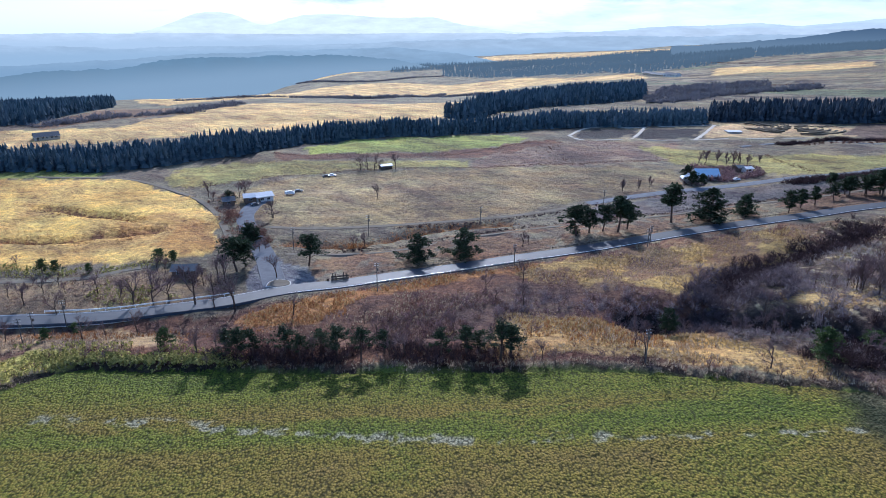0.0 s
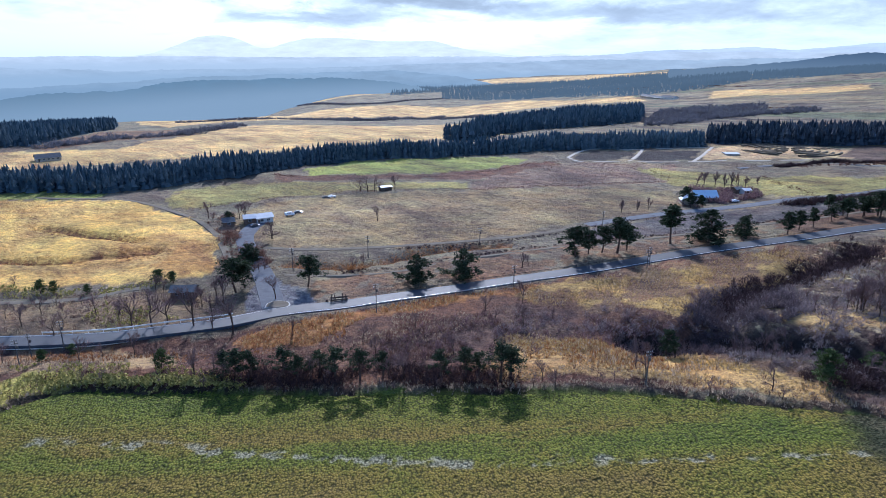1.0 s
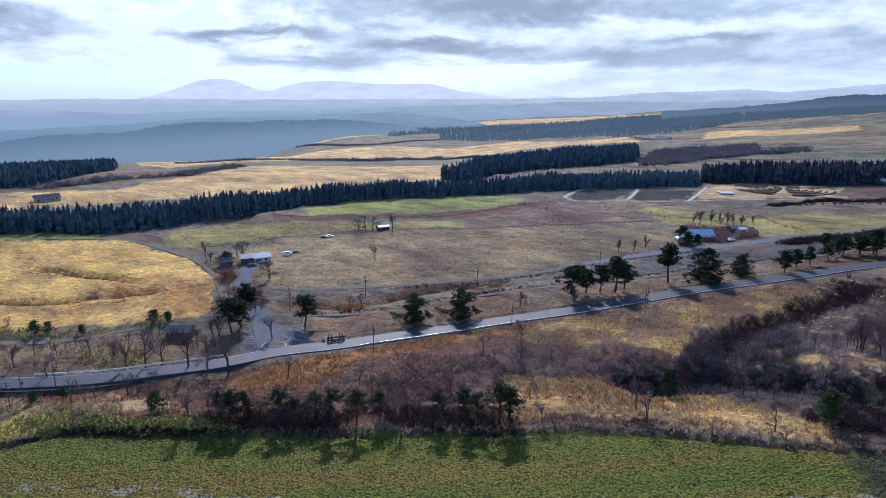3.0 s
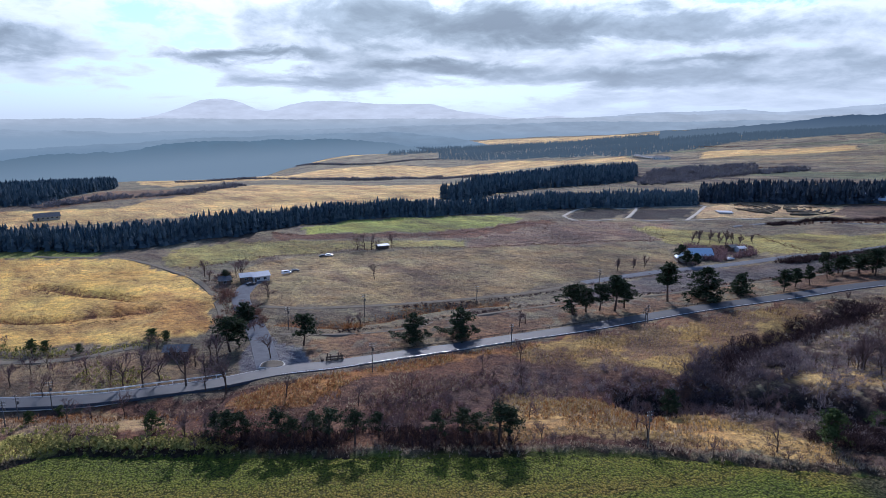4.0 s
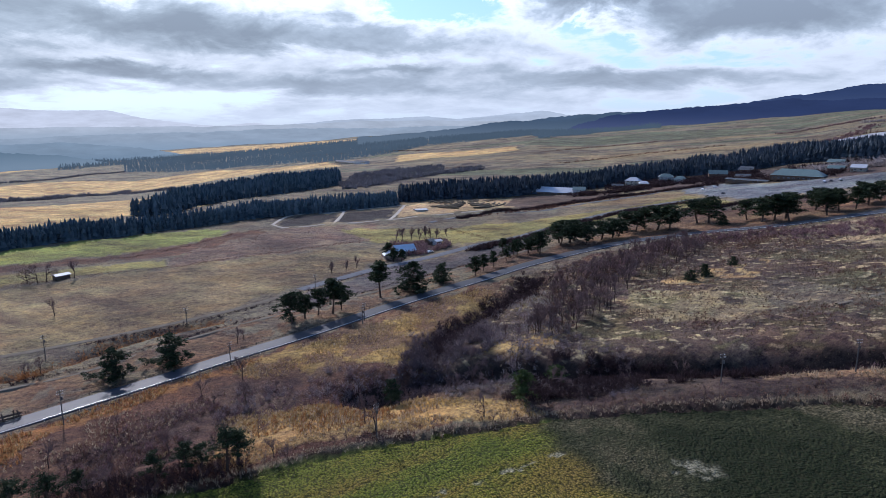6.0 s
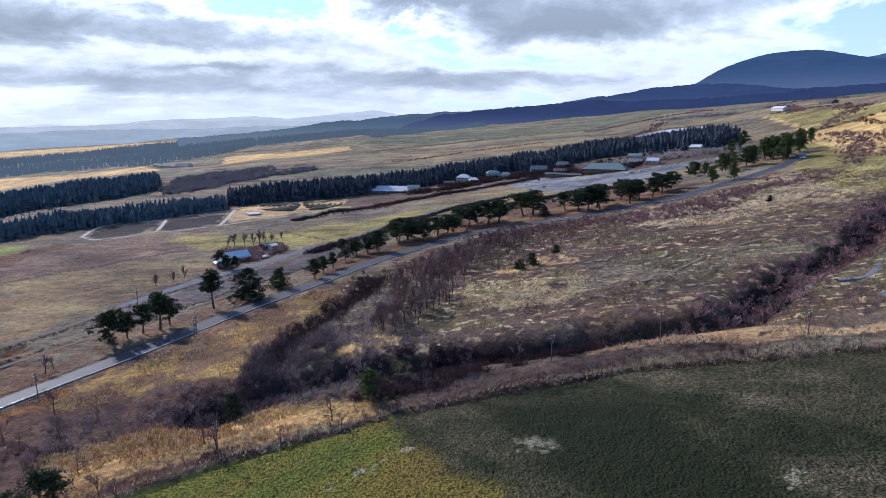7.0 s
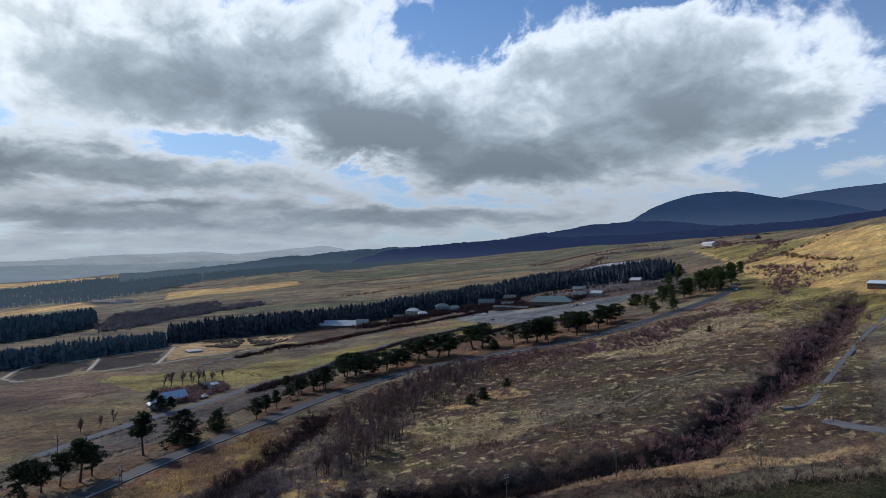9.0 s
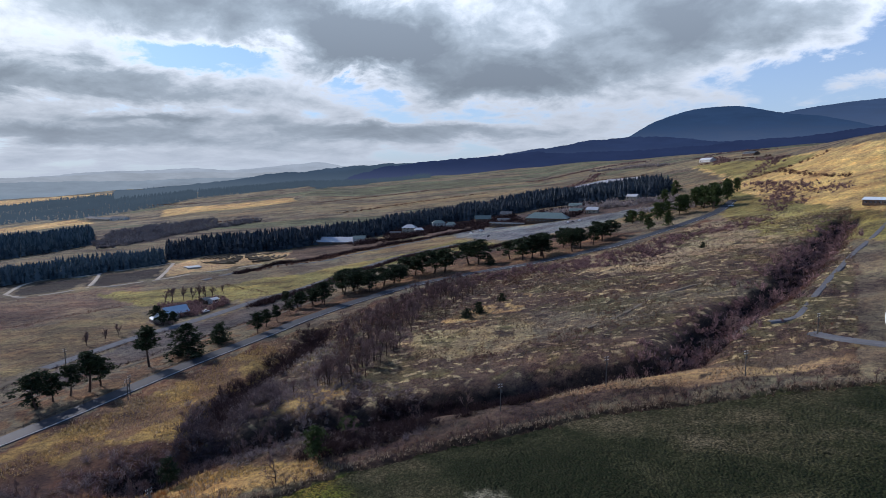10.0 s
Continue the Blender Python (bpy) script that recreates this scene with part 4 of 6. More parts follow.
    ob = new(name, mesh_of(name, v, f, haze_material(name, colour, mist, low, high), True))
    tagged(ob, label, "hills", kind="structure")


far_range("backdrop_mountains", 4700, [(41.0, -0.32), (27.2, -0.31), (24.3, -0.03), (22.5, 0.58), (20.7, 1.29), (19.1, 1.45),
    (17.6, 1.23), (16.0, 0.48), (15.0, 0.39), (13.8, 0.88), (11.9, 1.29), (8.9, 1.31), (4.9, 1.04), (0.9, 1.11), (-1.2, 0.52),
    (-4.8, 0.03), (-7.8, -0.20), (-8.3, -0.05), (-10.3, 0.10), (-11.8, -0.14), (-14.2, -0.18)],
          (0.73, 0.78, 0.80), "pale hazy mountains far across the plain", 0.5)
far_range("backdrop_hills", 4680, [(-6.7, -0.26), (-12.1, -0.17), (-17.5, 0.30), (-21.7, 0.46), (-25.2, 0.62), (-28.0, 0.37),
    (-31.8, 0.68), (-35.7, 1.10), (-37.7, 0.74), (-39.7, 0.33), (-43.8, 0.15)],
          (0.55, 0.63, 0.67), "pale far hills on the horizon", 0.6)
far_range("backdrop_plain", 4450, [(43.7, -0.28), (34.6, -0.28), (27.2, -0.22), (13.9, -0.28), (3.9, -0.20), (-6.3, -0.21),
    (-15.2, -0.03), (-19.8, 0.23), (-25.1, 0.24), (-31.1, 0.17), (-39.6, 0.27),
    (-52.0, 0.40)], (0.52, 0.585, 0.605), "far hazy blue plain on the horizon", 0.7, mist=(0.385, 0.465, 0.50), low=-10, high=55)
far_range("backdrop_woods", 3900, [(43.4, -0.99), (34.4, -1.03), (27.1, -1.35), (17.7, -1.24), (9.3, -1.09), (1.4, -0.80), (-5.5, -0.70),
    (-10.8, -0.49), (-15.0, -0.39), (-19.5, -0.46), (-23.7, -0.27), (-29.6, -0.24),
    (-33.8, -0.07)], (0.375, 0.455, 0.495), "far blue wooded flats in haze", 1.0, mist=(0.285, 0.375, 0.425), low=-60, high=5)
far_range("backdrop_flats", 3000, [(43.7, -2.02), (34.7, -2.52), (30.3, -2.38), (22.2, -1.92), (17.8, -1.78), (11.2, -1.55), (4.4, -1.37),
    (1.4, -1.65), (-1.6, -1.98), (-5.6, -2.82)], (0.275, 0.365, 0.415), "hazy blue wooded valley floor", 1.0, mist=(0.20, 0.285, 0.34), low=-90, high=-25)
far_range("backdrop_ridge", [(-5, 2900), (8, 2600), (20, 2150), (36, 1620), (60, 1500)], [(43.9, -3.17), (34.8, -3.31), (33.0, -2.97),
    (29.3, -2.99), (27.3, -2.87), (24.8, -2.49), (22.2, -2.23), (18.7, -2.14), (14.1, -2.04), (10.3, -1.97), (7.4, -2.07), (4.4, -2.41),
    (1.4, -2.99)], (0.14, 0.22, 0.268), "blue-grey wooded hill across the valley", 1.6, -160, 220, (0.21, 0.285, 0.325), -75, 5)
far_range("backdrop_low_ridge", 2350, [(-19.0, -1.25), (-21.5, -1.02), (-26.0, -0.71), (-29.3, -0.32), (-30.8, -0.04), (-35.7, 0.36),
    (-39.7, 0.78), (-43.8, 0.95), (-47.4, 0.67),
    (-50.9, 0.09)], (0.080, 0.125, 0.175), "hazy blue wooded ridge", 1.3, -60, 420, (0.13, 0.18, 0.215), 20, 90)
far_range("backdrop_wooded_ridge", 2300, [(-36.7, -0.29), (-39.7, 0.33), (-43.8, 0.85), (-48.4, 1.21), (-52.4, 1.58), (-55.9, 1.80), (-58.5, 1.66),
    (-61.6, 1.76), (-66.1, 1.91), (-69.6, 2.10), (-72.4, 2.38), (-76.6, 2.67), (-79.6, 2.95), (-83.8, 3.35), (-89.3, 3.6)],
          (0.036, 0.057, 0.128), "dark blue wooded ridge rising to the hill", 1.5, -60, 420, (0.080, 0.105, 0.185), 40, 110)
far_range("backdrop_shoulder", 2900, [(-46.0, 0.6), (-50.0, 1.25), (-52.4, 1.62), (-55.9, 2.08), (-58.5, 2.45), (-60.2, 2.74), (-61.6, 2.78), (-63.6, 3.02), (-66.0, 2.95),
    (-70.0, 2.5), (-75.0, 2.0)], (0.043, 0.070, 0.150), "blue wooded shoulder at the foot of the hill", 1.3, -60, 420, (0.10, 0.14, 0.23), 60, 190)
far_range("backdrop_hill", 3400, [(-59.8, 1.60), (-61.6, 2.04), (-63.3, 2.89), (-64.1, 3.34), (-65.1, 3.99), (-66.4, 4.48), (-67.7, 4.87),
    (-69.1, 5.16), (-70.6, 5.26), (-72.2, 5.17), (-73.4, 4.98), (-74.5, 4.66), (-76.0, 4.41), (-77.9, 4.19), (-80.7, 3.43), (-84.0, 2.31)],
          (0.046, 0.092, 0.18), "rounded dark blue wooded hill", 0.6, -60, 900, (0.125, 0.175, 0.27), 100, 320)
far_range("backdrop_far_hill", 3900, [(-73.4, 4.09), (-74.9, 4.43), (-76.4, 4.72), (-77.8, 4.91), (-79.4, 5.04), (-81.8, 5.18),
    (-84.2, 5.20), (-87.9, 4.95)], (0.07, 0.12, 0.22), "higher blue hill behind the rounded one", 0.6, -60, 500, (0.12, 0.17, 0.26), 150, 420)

rng = np.random.default_rng(7)


def scatter(poly, spacing, jitter=0.8):
    """Loose grid of points inside a polygon."""
    p = np.array(poly)
    lo, hi = p.min(0), p.max(0)
    gx, gy = np.meshgrid(np.arange(lo[0], hi[0], spacing), np.arange(lo[1], hi[1], spacing))
    x = gx.ravel() + (rng.random(gx.size) - 0.5) * spacing * jitter
    y = gy.ravel() + (rng.random(gx.size) - 0.5) * spacing * jitter
    k = inside(x, y, poly)
    return x[k], y[k]


def strew(name, x, y, z, size, turn, shape_v, shape_f, material, label, category, wide=None):
    """Many small growths joined into one object."""
    n = len(x)
    v = np.empty((n, len(shape_v[0]), 3))
    pick = rng.integers(0, len(shape_v), n)
    sv = np.array(shape_v)[pick]
    c, s = np.cos(turn)[:, None], np.sin(turn)[:, None]
    wd = size if wide is None else wide
    v[..., 0] = x[:, None] + (sv[..., 0] * c - sv[..., 1] * s) * wd[:, None]
    v[..., 1] = y[:, None] + (sv[..., 0] * s + sv[..., 1] * c) * wd[:, None]
    v[..., 2] = z[:, None] + sv[..., 2] * size[:, None]
    f = (np.asarray(shape_f)[None] + (np.arange(n) * len(shape_v[0]))[:, None, None]).reshape(-1, len(shape_f[0]))
    ob = new(name, mesh_of(name, v.reshape(-1, 3), f, material))
    return tagged(ob, label, category, kind="stuff")


def conifer_shapes(count, tiers=5, sides=6):
    """Dense conifers one unit high with ragged drooping tiers and blunt tops."""
    shapes, faces = [], []
    for _ in range(count):
        v = []
        for t in range(tiers):
            f = t / tiers
            z0, z1 = 0.06 + 0.84 * f, min(1.0, 0.06 + 0.84 * (f + 1 / tiers) + 0.10)
            r = 0.165 * (1 - f) ** 0.75 + 0.015
            for k in range(sides):
                a = 2 * math.pi * (k + 0.5 * t) / sides + rng.normal(0, 0.2)
                rr = r * rng.uniform(0.5, 1.35)
                v.append((math.cos(a) * rr, math.sin(a) * rr, z0 + rng.normal(0, 0.035)))
            v.append((rng.normal(0, 0.02), rng.normal(0, 0.02), z1))
        shapes.append(v)
    for t in range(tiers):
        o = t * (sides + 1)
        faces += [(o + k, o + (k + 1) % sides, o + sides) for k in range(sides)]
    return shapes, faces


def tuft_shapes(count, blades, spread, lean, width):
    """Upright tufts of thin blades one unit high."""
    shapes = []
    for _ in range(count):
        v = []
        for _ in range(blades):
            a, r = rng.uniform(0, 2 * math.pi), spread * math.sqrt(rng.random())
            bx, by = math.cos(a) * r, math.sin(a) * r
            la, h = rng.uniform(0, 2 * math.pi), rng.uniform(0.55, 1.0)
            tx, ty = bx + math.cos(la) * lean * h * rng.random(), by + math.sin(la) * lean * h * rng.random()
            wa = rng.uniform(0, math.pi)
            wx, wy = math.cos(wa) * width, math.sin(wa) * width
            z0 = rng.uniform(-0.1, 0.25)
            v += [(bx - wx, by - wy, z0), (bx + wx, by + wy, z0), (tx, ty, z0 + h)]
        shapes.append(v)
    return shapes, [(3 * k, 3 * k + 1, 3 * k + 2) for k in range(blades)]


def leaf_shapes(count, leaves, spread, droop, width):
    """Low rosettes of broad leaves."""
    shapes = []
    for _ in range(count):
        v = []
        for k in range(leaves):
            a = 2 * math.pi * k / leaves + rng.normal(0, 0.4)
            l = rng.uniform(0.6, 1.0) * spread
            c, s = math.cos(a), math.sin(a)
            h = rng.uniform(0.5, 1.0)
            v += [(0, 0, 0.05), (c * l * 0.6 - s * width, s * l * 0.6 + c * width, h), (c * l, s * l, h * droop),
    (c * l * 0.6 + s * width, s * l * 0.6 - c * width, h)]
        shapes.append(v)
    return shapes, [(4 * k, 4 * k + 1, 4 * k + 2, 4 * k + 3) for k in range(leaves)]


def wood(name, poly, spacing, tall, label, shapes, leaf):
    x, y = scatter(poly, spacing)
    n = len(x)
    h = tall * rng.uniform(0.68, 1.12, n) * (1 + 0.16 * vnoise(x, y, 22, 35))
    strew(name, x, y, height(x, y) - 0.4, h, rng.uniform(0, 6.3, n), shapes[0], shapes[1], leaf, label, "conifer wood", wide=h * rng.uniform(0.95, 1.4, n))


SPIRES = conifer_shapes(6)
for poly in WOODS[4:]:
    wood("conifer_plantation", poly, 5.0, 14.0, "block of dark conifers on the far grassland", conifer_shapes(4, 3, 5), HAZED_CONIFER)
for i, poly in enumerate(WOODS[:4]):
    wood("conifer_plantation", poly, 2.9, 11.5 if i < 2 else 15.5, "dense belt of dark conifers between the fields", SPIRES, HAZED_CONIFER if i < 2 else LESS_HAZED_CONIFER)
# far woods glow: blue haze put into their emission colour
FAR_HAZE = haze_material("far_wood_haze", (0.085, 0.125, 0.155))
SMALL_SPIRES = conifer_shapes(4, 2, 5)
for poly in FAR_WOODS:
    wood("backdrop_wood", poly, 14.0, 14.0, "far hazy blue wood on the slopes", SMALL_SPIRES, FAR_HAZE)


# ---- trees ----
def tube(path, radii, sides=5):
    """A tapering limb along a path."""
    v, f = [], []
    for i, (p, r) in enumerate(zip(path, radii)):
        t = (Vector(path[min(i + 1, len(path) - 1)]) - Vector(path[max(i - 1, 0)])).normalized()
        u = t.orthogonal().normalized()
        w2 = t.cross(u)
        for k in range(sides):
            a = 2 * math.pi * k / sides
            v.append(Vector(p) + (u * math.cos(a) + w2 * math.sin(a)) * r)
    for i in range(len(path) - 1):
        for k in range(sides):
            f.append((i * sides + k, i * sides + (k + 1) % sides, (i + 1) * sides + (k + 1) % sides, (i + 1) * sides + k))
    return [tuple(q) for q in v], f


class Pile:
    """Collects faces of equal corner count."""

    def __init__(self):
        self.v, self.f = [], []

    def add(self, v, f):
        o = len(self.v)
        self.v += v
        self.f += [tuple(o + i for i in q) for q in f]


def pine(name, label, flat=1.0, bare_below=0.35, wide=0.42, group="", clumps=26, rise=0.85, needle=1.0, per=34, leaves=None):
    """A pine one unit high: leaning trunk, spreading limbs, flattened tufts of needles."""
    root = new(name)
    tagged(root, label, "tree", group)
    wood_pile, leaf = Pile(), Pile()
    bend = (rng.normal(0, 0.05), rng.normal(0, 0.05))
    path = [(bend[0] * math.sin(t * 3), bend[1] * math.sin(t * 2.4), t * 0.93 - 0.03) for t in np.linspace(0, 1, 8)]
    wood_pile.add(*tube(path, [0.028 * (1 - 0.85 * i / 7) + 0.003 for i in range(8)], 6))
    for i in range(clumps):
        t = bare_below + (1 - bare_below) * ((i + rng.random()) / clumps) ** rise
        z = t * 0.93
        a = i * 2.4 + rng.normal(0, 0.6)
        reach = wide * (1.05 - (t - bare_below) / (1 - bare_below)) ** 0.45 * rng.uniform(0.35, 1.2)
        bx, by = bend[0] * math.sin(t * 3), bend[1] * math.sin(t * 2.4)
        tip = (bx + math.cos(a) * reach, by + math.sin(a) * reach, z + reach * rng.uniform(-0.10, 0.30))
        mid = (bx + math.cos(a) * reach * 0.5, by + math.sin(a) * reach * 0.5, z + reach * 0.06)
        wood_pile.add(*tube([(bx, by, z - 0.05), mid, tip], [0.011, 0.008, 0.003], 4))
        pads = [(*tip, rng.uniform(0.08, 0.17))]
        for u in (0.45, 0.75):
            pads.append((bx + math.cos(a + rng.normal(0, 0.3)) * reach * u, by + math.sin(a + rng.normal(0, 0.3)) * reach * u,
                z + reach * u * 0.15 + rng.normal(0, 0.02), rng.uniform(0.06, 0.13)))
        for cx, cy, cz, rad in pads:
            for _ in range(per):
                d = rng.normal(0, 1, 3)
                d /= np.linalg.norm(d)
                r = rad * rng.random() ** 0.45
                px, py, pz = cx + d[0] * r, cy + d[1] * r, cz + d[2] * r * 0.45 * flat
                s = rng.uniform(0.016, 0.036) * needle
                e1, e2 = rng.normal(0, 1, 3) * s, rng.normal(0, 1, 3) * s * 0.8
                leaf.add([(px - e1[0], py - e1[1], pz - e1[2] * 0.6), (px + e1[0], py + e1[1], pz + e1[2] * 0.6), (px + e2[0], py + e2[1], pz + e2[2])], [(0, 1, 2)])
    part("trunk", mesh_of("trunk", wood_pile.v, wood_pile.f, BARK), BARK, root)
    part("crown", mesh_of("crown", leaf.v, leaf.f, leaves or NEEDLE), leaves or NEEDLE, root)
    return root


def bare_tree(name, label, spread=0.55, depth=5, group="", upright=0.35, first=0.45, thick=1.35):
    """A leafless tree one unit high."""
    root = new(name)
    tagged(root, label, "tree", group)
    limbs, twigs = Pile(), Pile()

    def grow(p, d, length, r, level):
        q = p + d * length
        m = p + d * length * 0.5 + Vector(rng.normal(0, 0.04, 3)) * length
        if level < 2:
            limbs.add(*tube([tuple(p), tuple(m), tuple(q)], [r, r * 0.85, r * 0.65], 5))
        else:
            if level < depth:
                twigs.add(*tube([tuple(p), tuple(q)], [r * thick, r * 0.55 * thick], 3))
            else:
                side = d.orthogonal().normalized() * r * 1.3 * thick
                twigs.add([tuple(p - side), tuple(p + side), tuple(q + side * 0.4), tuple(q - side * 0.4)], [(0, 1, 2, 3)])
        if level >= depth:
            return
        for _ in range(3 if level < depth - 1 else 4):
            nd = (d + Vector(rng.normal(0, spread, 3)) + Vector((0, 0, upright * 0.5))).normalized()
            grow(p + d * length * rng.uniform(first, 1.0), nd, length * rng.uniform(0.6, 0.82), r * 0.6, level + 1)

    grow(Vector((0, 0, -0.02)), Vector((rng.normal(0, 0.05), rng.normal(0, 0.05), 1)).normalized(), 0.30, 0.017, 0)
    top = max(q[2] for q in twigs.v)
    for pile in (limbs, twigs):
        pile.v = [(a / top, b / top, c / top) for a, b, c in pile.v]
    part("trunk", mesh_of("trunk", limbs.v, limbs.f, BARK), BARK, root)
    part("crown", mesh_of("crown", twigs.v, twigs.f, TWIG), TWIG, root, "leafless grey-brown twigs")
    return root


def planted(kinds, spots, stretch=(0.9, 1.1)):
    """Copies of the kinds at (x, y, tall)."""
    for i, (x, y, tall) in enumerate(spots):
        ob = kinds[int(rng.integers(len(kinds)))]
        m = Matrix.LocRotScale((x, y, float(height(x, y)) - 0.1), Euler((0, 0, rng.uniform(0, 6.3))), None)
        c = copy_thing(ob, m)
        s = rng.uniform(*stretch)
        c.scale = (tall * s, tall * s, tall)


def finish(kinds):
    """Removes the models from which copies were made."""
    for ob in kinds:
        for o in (*ob.children_recursive, ob):
            bpy.data.objects.remove(o)


PINES = [pine("pine_tree", "dark green roadside pine with spreading flat tufts", 1.0, 0.30, 0.52, "roadside pines") for _ in range(4)]
FULL_PINES = [pine("pine_tree", "full dark green pine with low branches beside the road", 1.3, 0.04, 0.58, "roadside pines", 44, 1.5) for _ in range(3)]
TALL_PINES = [pine("pine_tree", "tall slender dark pine with a bare trunk", 1.0, 0.45, 0.30, "roadside pines", 22) for _ in range(3)]
EDGE_PINES = [pine("pine_tree", "thin dark pine with a bare trunk at the field edge", 1.0, 0.38, w, "field edge pines", 16, 0.9, 0.62, 62) for w in (0.30, 0.36, 0.43)]
BROAD = [pine("pine_tree", "low bright green pine at the edge of the scrub", 1.2, 0.15, 0.55, "scrub pines", 28, leaves=NEEDLE_LIGHT) for _ in range(2)]
planted(PINES, [(-45.8, 194.9, 11.5), (-67.9, 188.9, 12.3), (-66.2, 193.0, 9.4), (49.4, 221.2, 12.2), (54.6, 223.8, 9.7),
    (60.1, 225.6, 10.9), (70.4, 228.7, 10.7), (141.3, 246.2, 10.0), (150.2, 253.6, 8.6), (159.0, 258.4, 8.5), (173.5, 269.0, 7.3),
    (182.5, 273.1, 9.6), (188.6, 271.7, 8.1), (193.0, 266.9, 12.8)])
planted(FULL_PINES, [(-9.8, 197.3, 9.4), (6.0, 200.7, 10.2)], (1.1, 1.25))
planted(FULL_PINES, [(123.5, 246.0, 9.2), (105.5, 237.5, 14.0), (49.3, 224.1, 3.1)])
planted(BROAD, [(-131.6, 188.3, 5.0), (-127.5, 189.5, 4.4), (-115.8, 188.3, 3.6), (-95.8, 195.5, 5.2), (-91.5, 196.5, 4.2)])
planted(FULL_PINES, [(-99.2, 275.1, 5.8), (-73.8, 222.2, 6.6), (-71.7, 220.8, 5.7), (-74.7, 220.8, 5.3)])
planted(TALL_PINES, [(66.0, 225.9, 14.6), (90.7, 238.2, 16.5)])
planted(PINES, [(184.2, 290.4, 8.2), (190.6, 273.2, 9.5), (195.9, 272.5, 11.0), (182.4, 275.8, 8.0), (214.2, 277.2, 12.5), (219, 284, 13.4),
    (223.2, 280.3, 13.0), (227, 281, 13.0), (225, 268, 11.8), (233.8, 277.0, 12.0), (240.7, 273.6, 11.5), (245, 278, 9.7), (249.2, 274.0, 11.2),
    (252.6, 272.5, 11.0), (267.2, 281.8, 12.5), (269.4, 276.0, 12.5), (276.2, 276.0, 13.5), (278.0, 267.8, 14.5), (281.4, 261.6, 15.2),
    (308.4, 264.5, 15.6), (309.6, 257.6, 16.0), (327.0, 244.8, 13.0), (321.8, 231.5, 14.5), (327.7, 227.9, 15.8), (336.7, 227.3, 16.0),
    (331, 221, 15.0), (363.6, 227.2, 14.0), (360.2, 218.3, 14.0), (361.8, 212.6, 13.5), (349, 211, 14.0), (372.5, 209.4, 13.6), (384, 209, 13.3),
    (389.4, 215.6, 13.0), (396.5, 209.4, 12.4)], (1.15, 1.5))
planted(BROAD, [(453.2, 221.4, 11.0), (455.0, 215.1, 9.5), (422.2, 193.0, 12.0), (462.6, 204.8, 14.0), (427.5, 180.7, 11.0), (493.7, 195.3, 15.0),
    (520.1, 197.6, 17.0), (518.5, 191.1, 18.0), (507.6, 180.4, 20.0), (490.9, 199.4, 15.0), (522, 194, 18.0), (517, 184, 20.0), (560, 188, 18.0),
    (543, 180, 17.0), (597, 190, 13.0), (568, 246.7, 13.0), (591, 247, 12.0), (642, 267, 13.0), (470, 206, 13.0), (486, 207, 12.0)], (0.8, 1.0))
planted(FULL_PINES, [(306, 245, 6.5), (467, 230, 9.7), (200.1, 173.1, 4.6), (209.8, 174.1, 5.7), (230.2, 177.3, 4.1), (350, 129, 3.7)])
planted(EDGE_PINES, [(-48.5, 127.9, 8.0), (-45.0, 127.8, 7.6), (-37.1, 127.6, 8.6), (-33.3, 126.4, 7.4), (-24.6, 126.1, 8.8),
    (-19.1, 125.8, 8.4), (-0.9, 126.1, 8.0), (5.1, 125.7, 8.4), (56.4, 142.3, 9.4), (59.7, 147.7, 7.2), (-29.0, 129.2, 6.6), (8.2, 127.0, 6.6)], (0.85, 1.25))
planted(EDGE_PINES, [(12.7, 124.6, 10.0), (15.2, 126.0, 8.8), (-51.6, 129.0, 7.0), (-14.0, 128.0, 6.6)], (1.0, 1.3))
planted(PINES, [(124.6, 313.0, 8.7), (122.9, 302.4, 7.9), (126.3, 299.5, 7.3)])
planted(BROAD, [(-68.1, 133.4, 5.3), (81.6, 119.5, 8.3), (103.0, 131.6, 7.9), (-97.1, 146.9, 3.5), (-101.8, 141.1, 3.8)])
finish(PINES + FULL_PINES + TALL_PINES + EDGE_PINES + BROAD)
BARE = [bare_tree("bare_tree", "leafless grey-brown tree with fine twigs in winter", g, 5, "bare trees") for g in (0.42, 0.5, 0.6)]
SLIM = [bare_tree("bare_tree", "slim upright leafless tree in a dense grove", 0.36, 5, "bare trees", 0.9, 0.3, 1.7) for _ in range(3)]
NARROW = [bare_tree("bare_tree", "narrow leafless poplar-like tree", 0.40, 5, "bare trees", 0.8, 0.3, 3.0) for _ in range(3)]
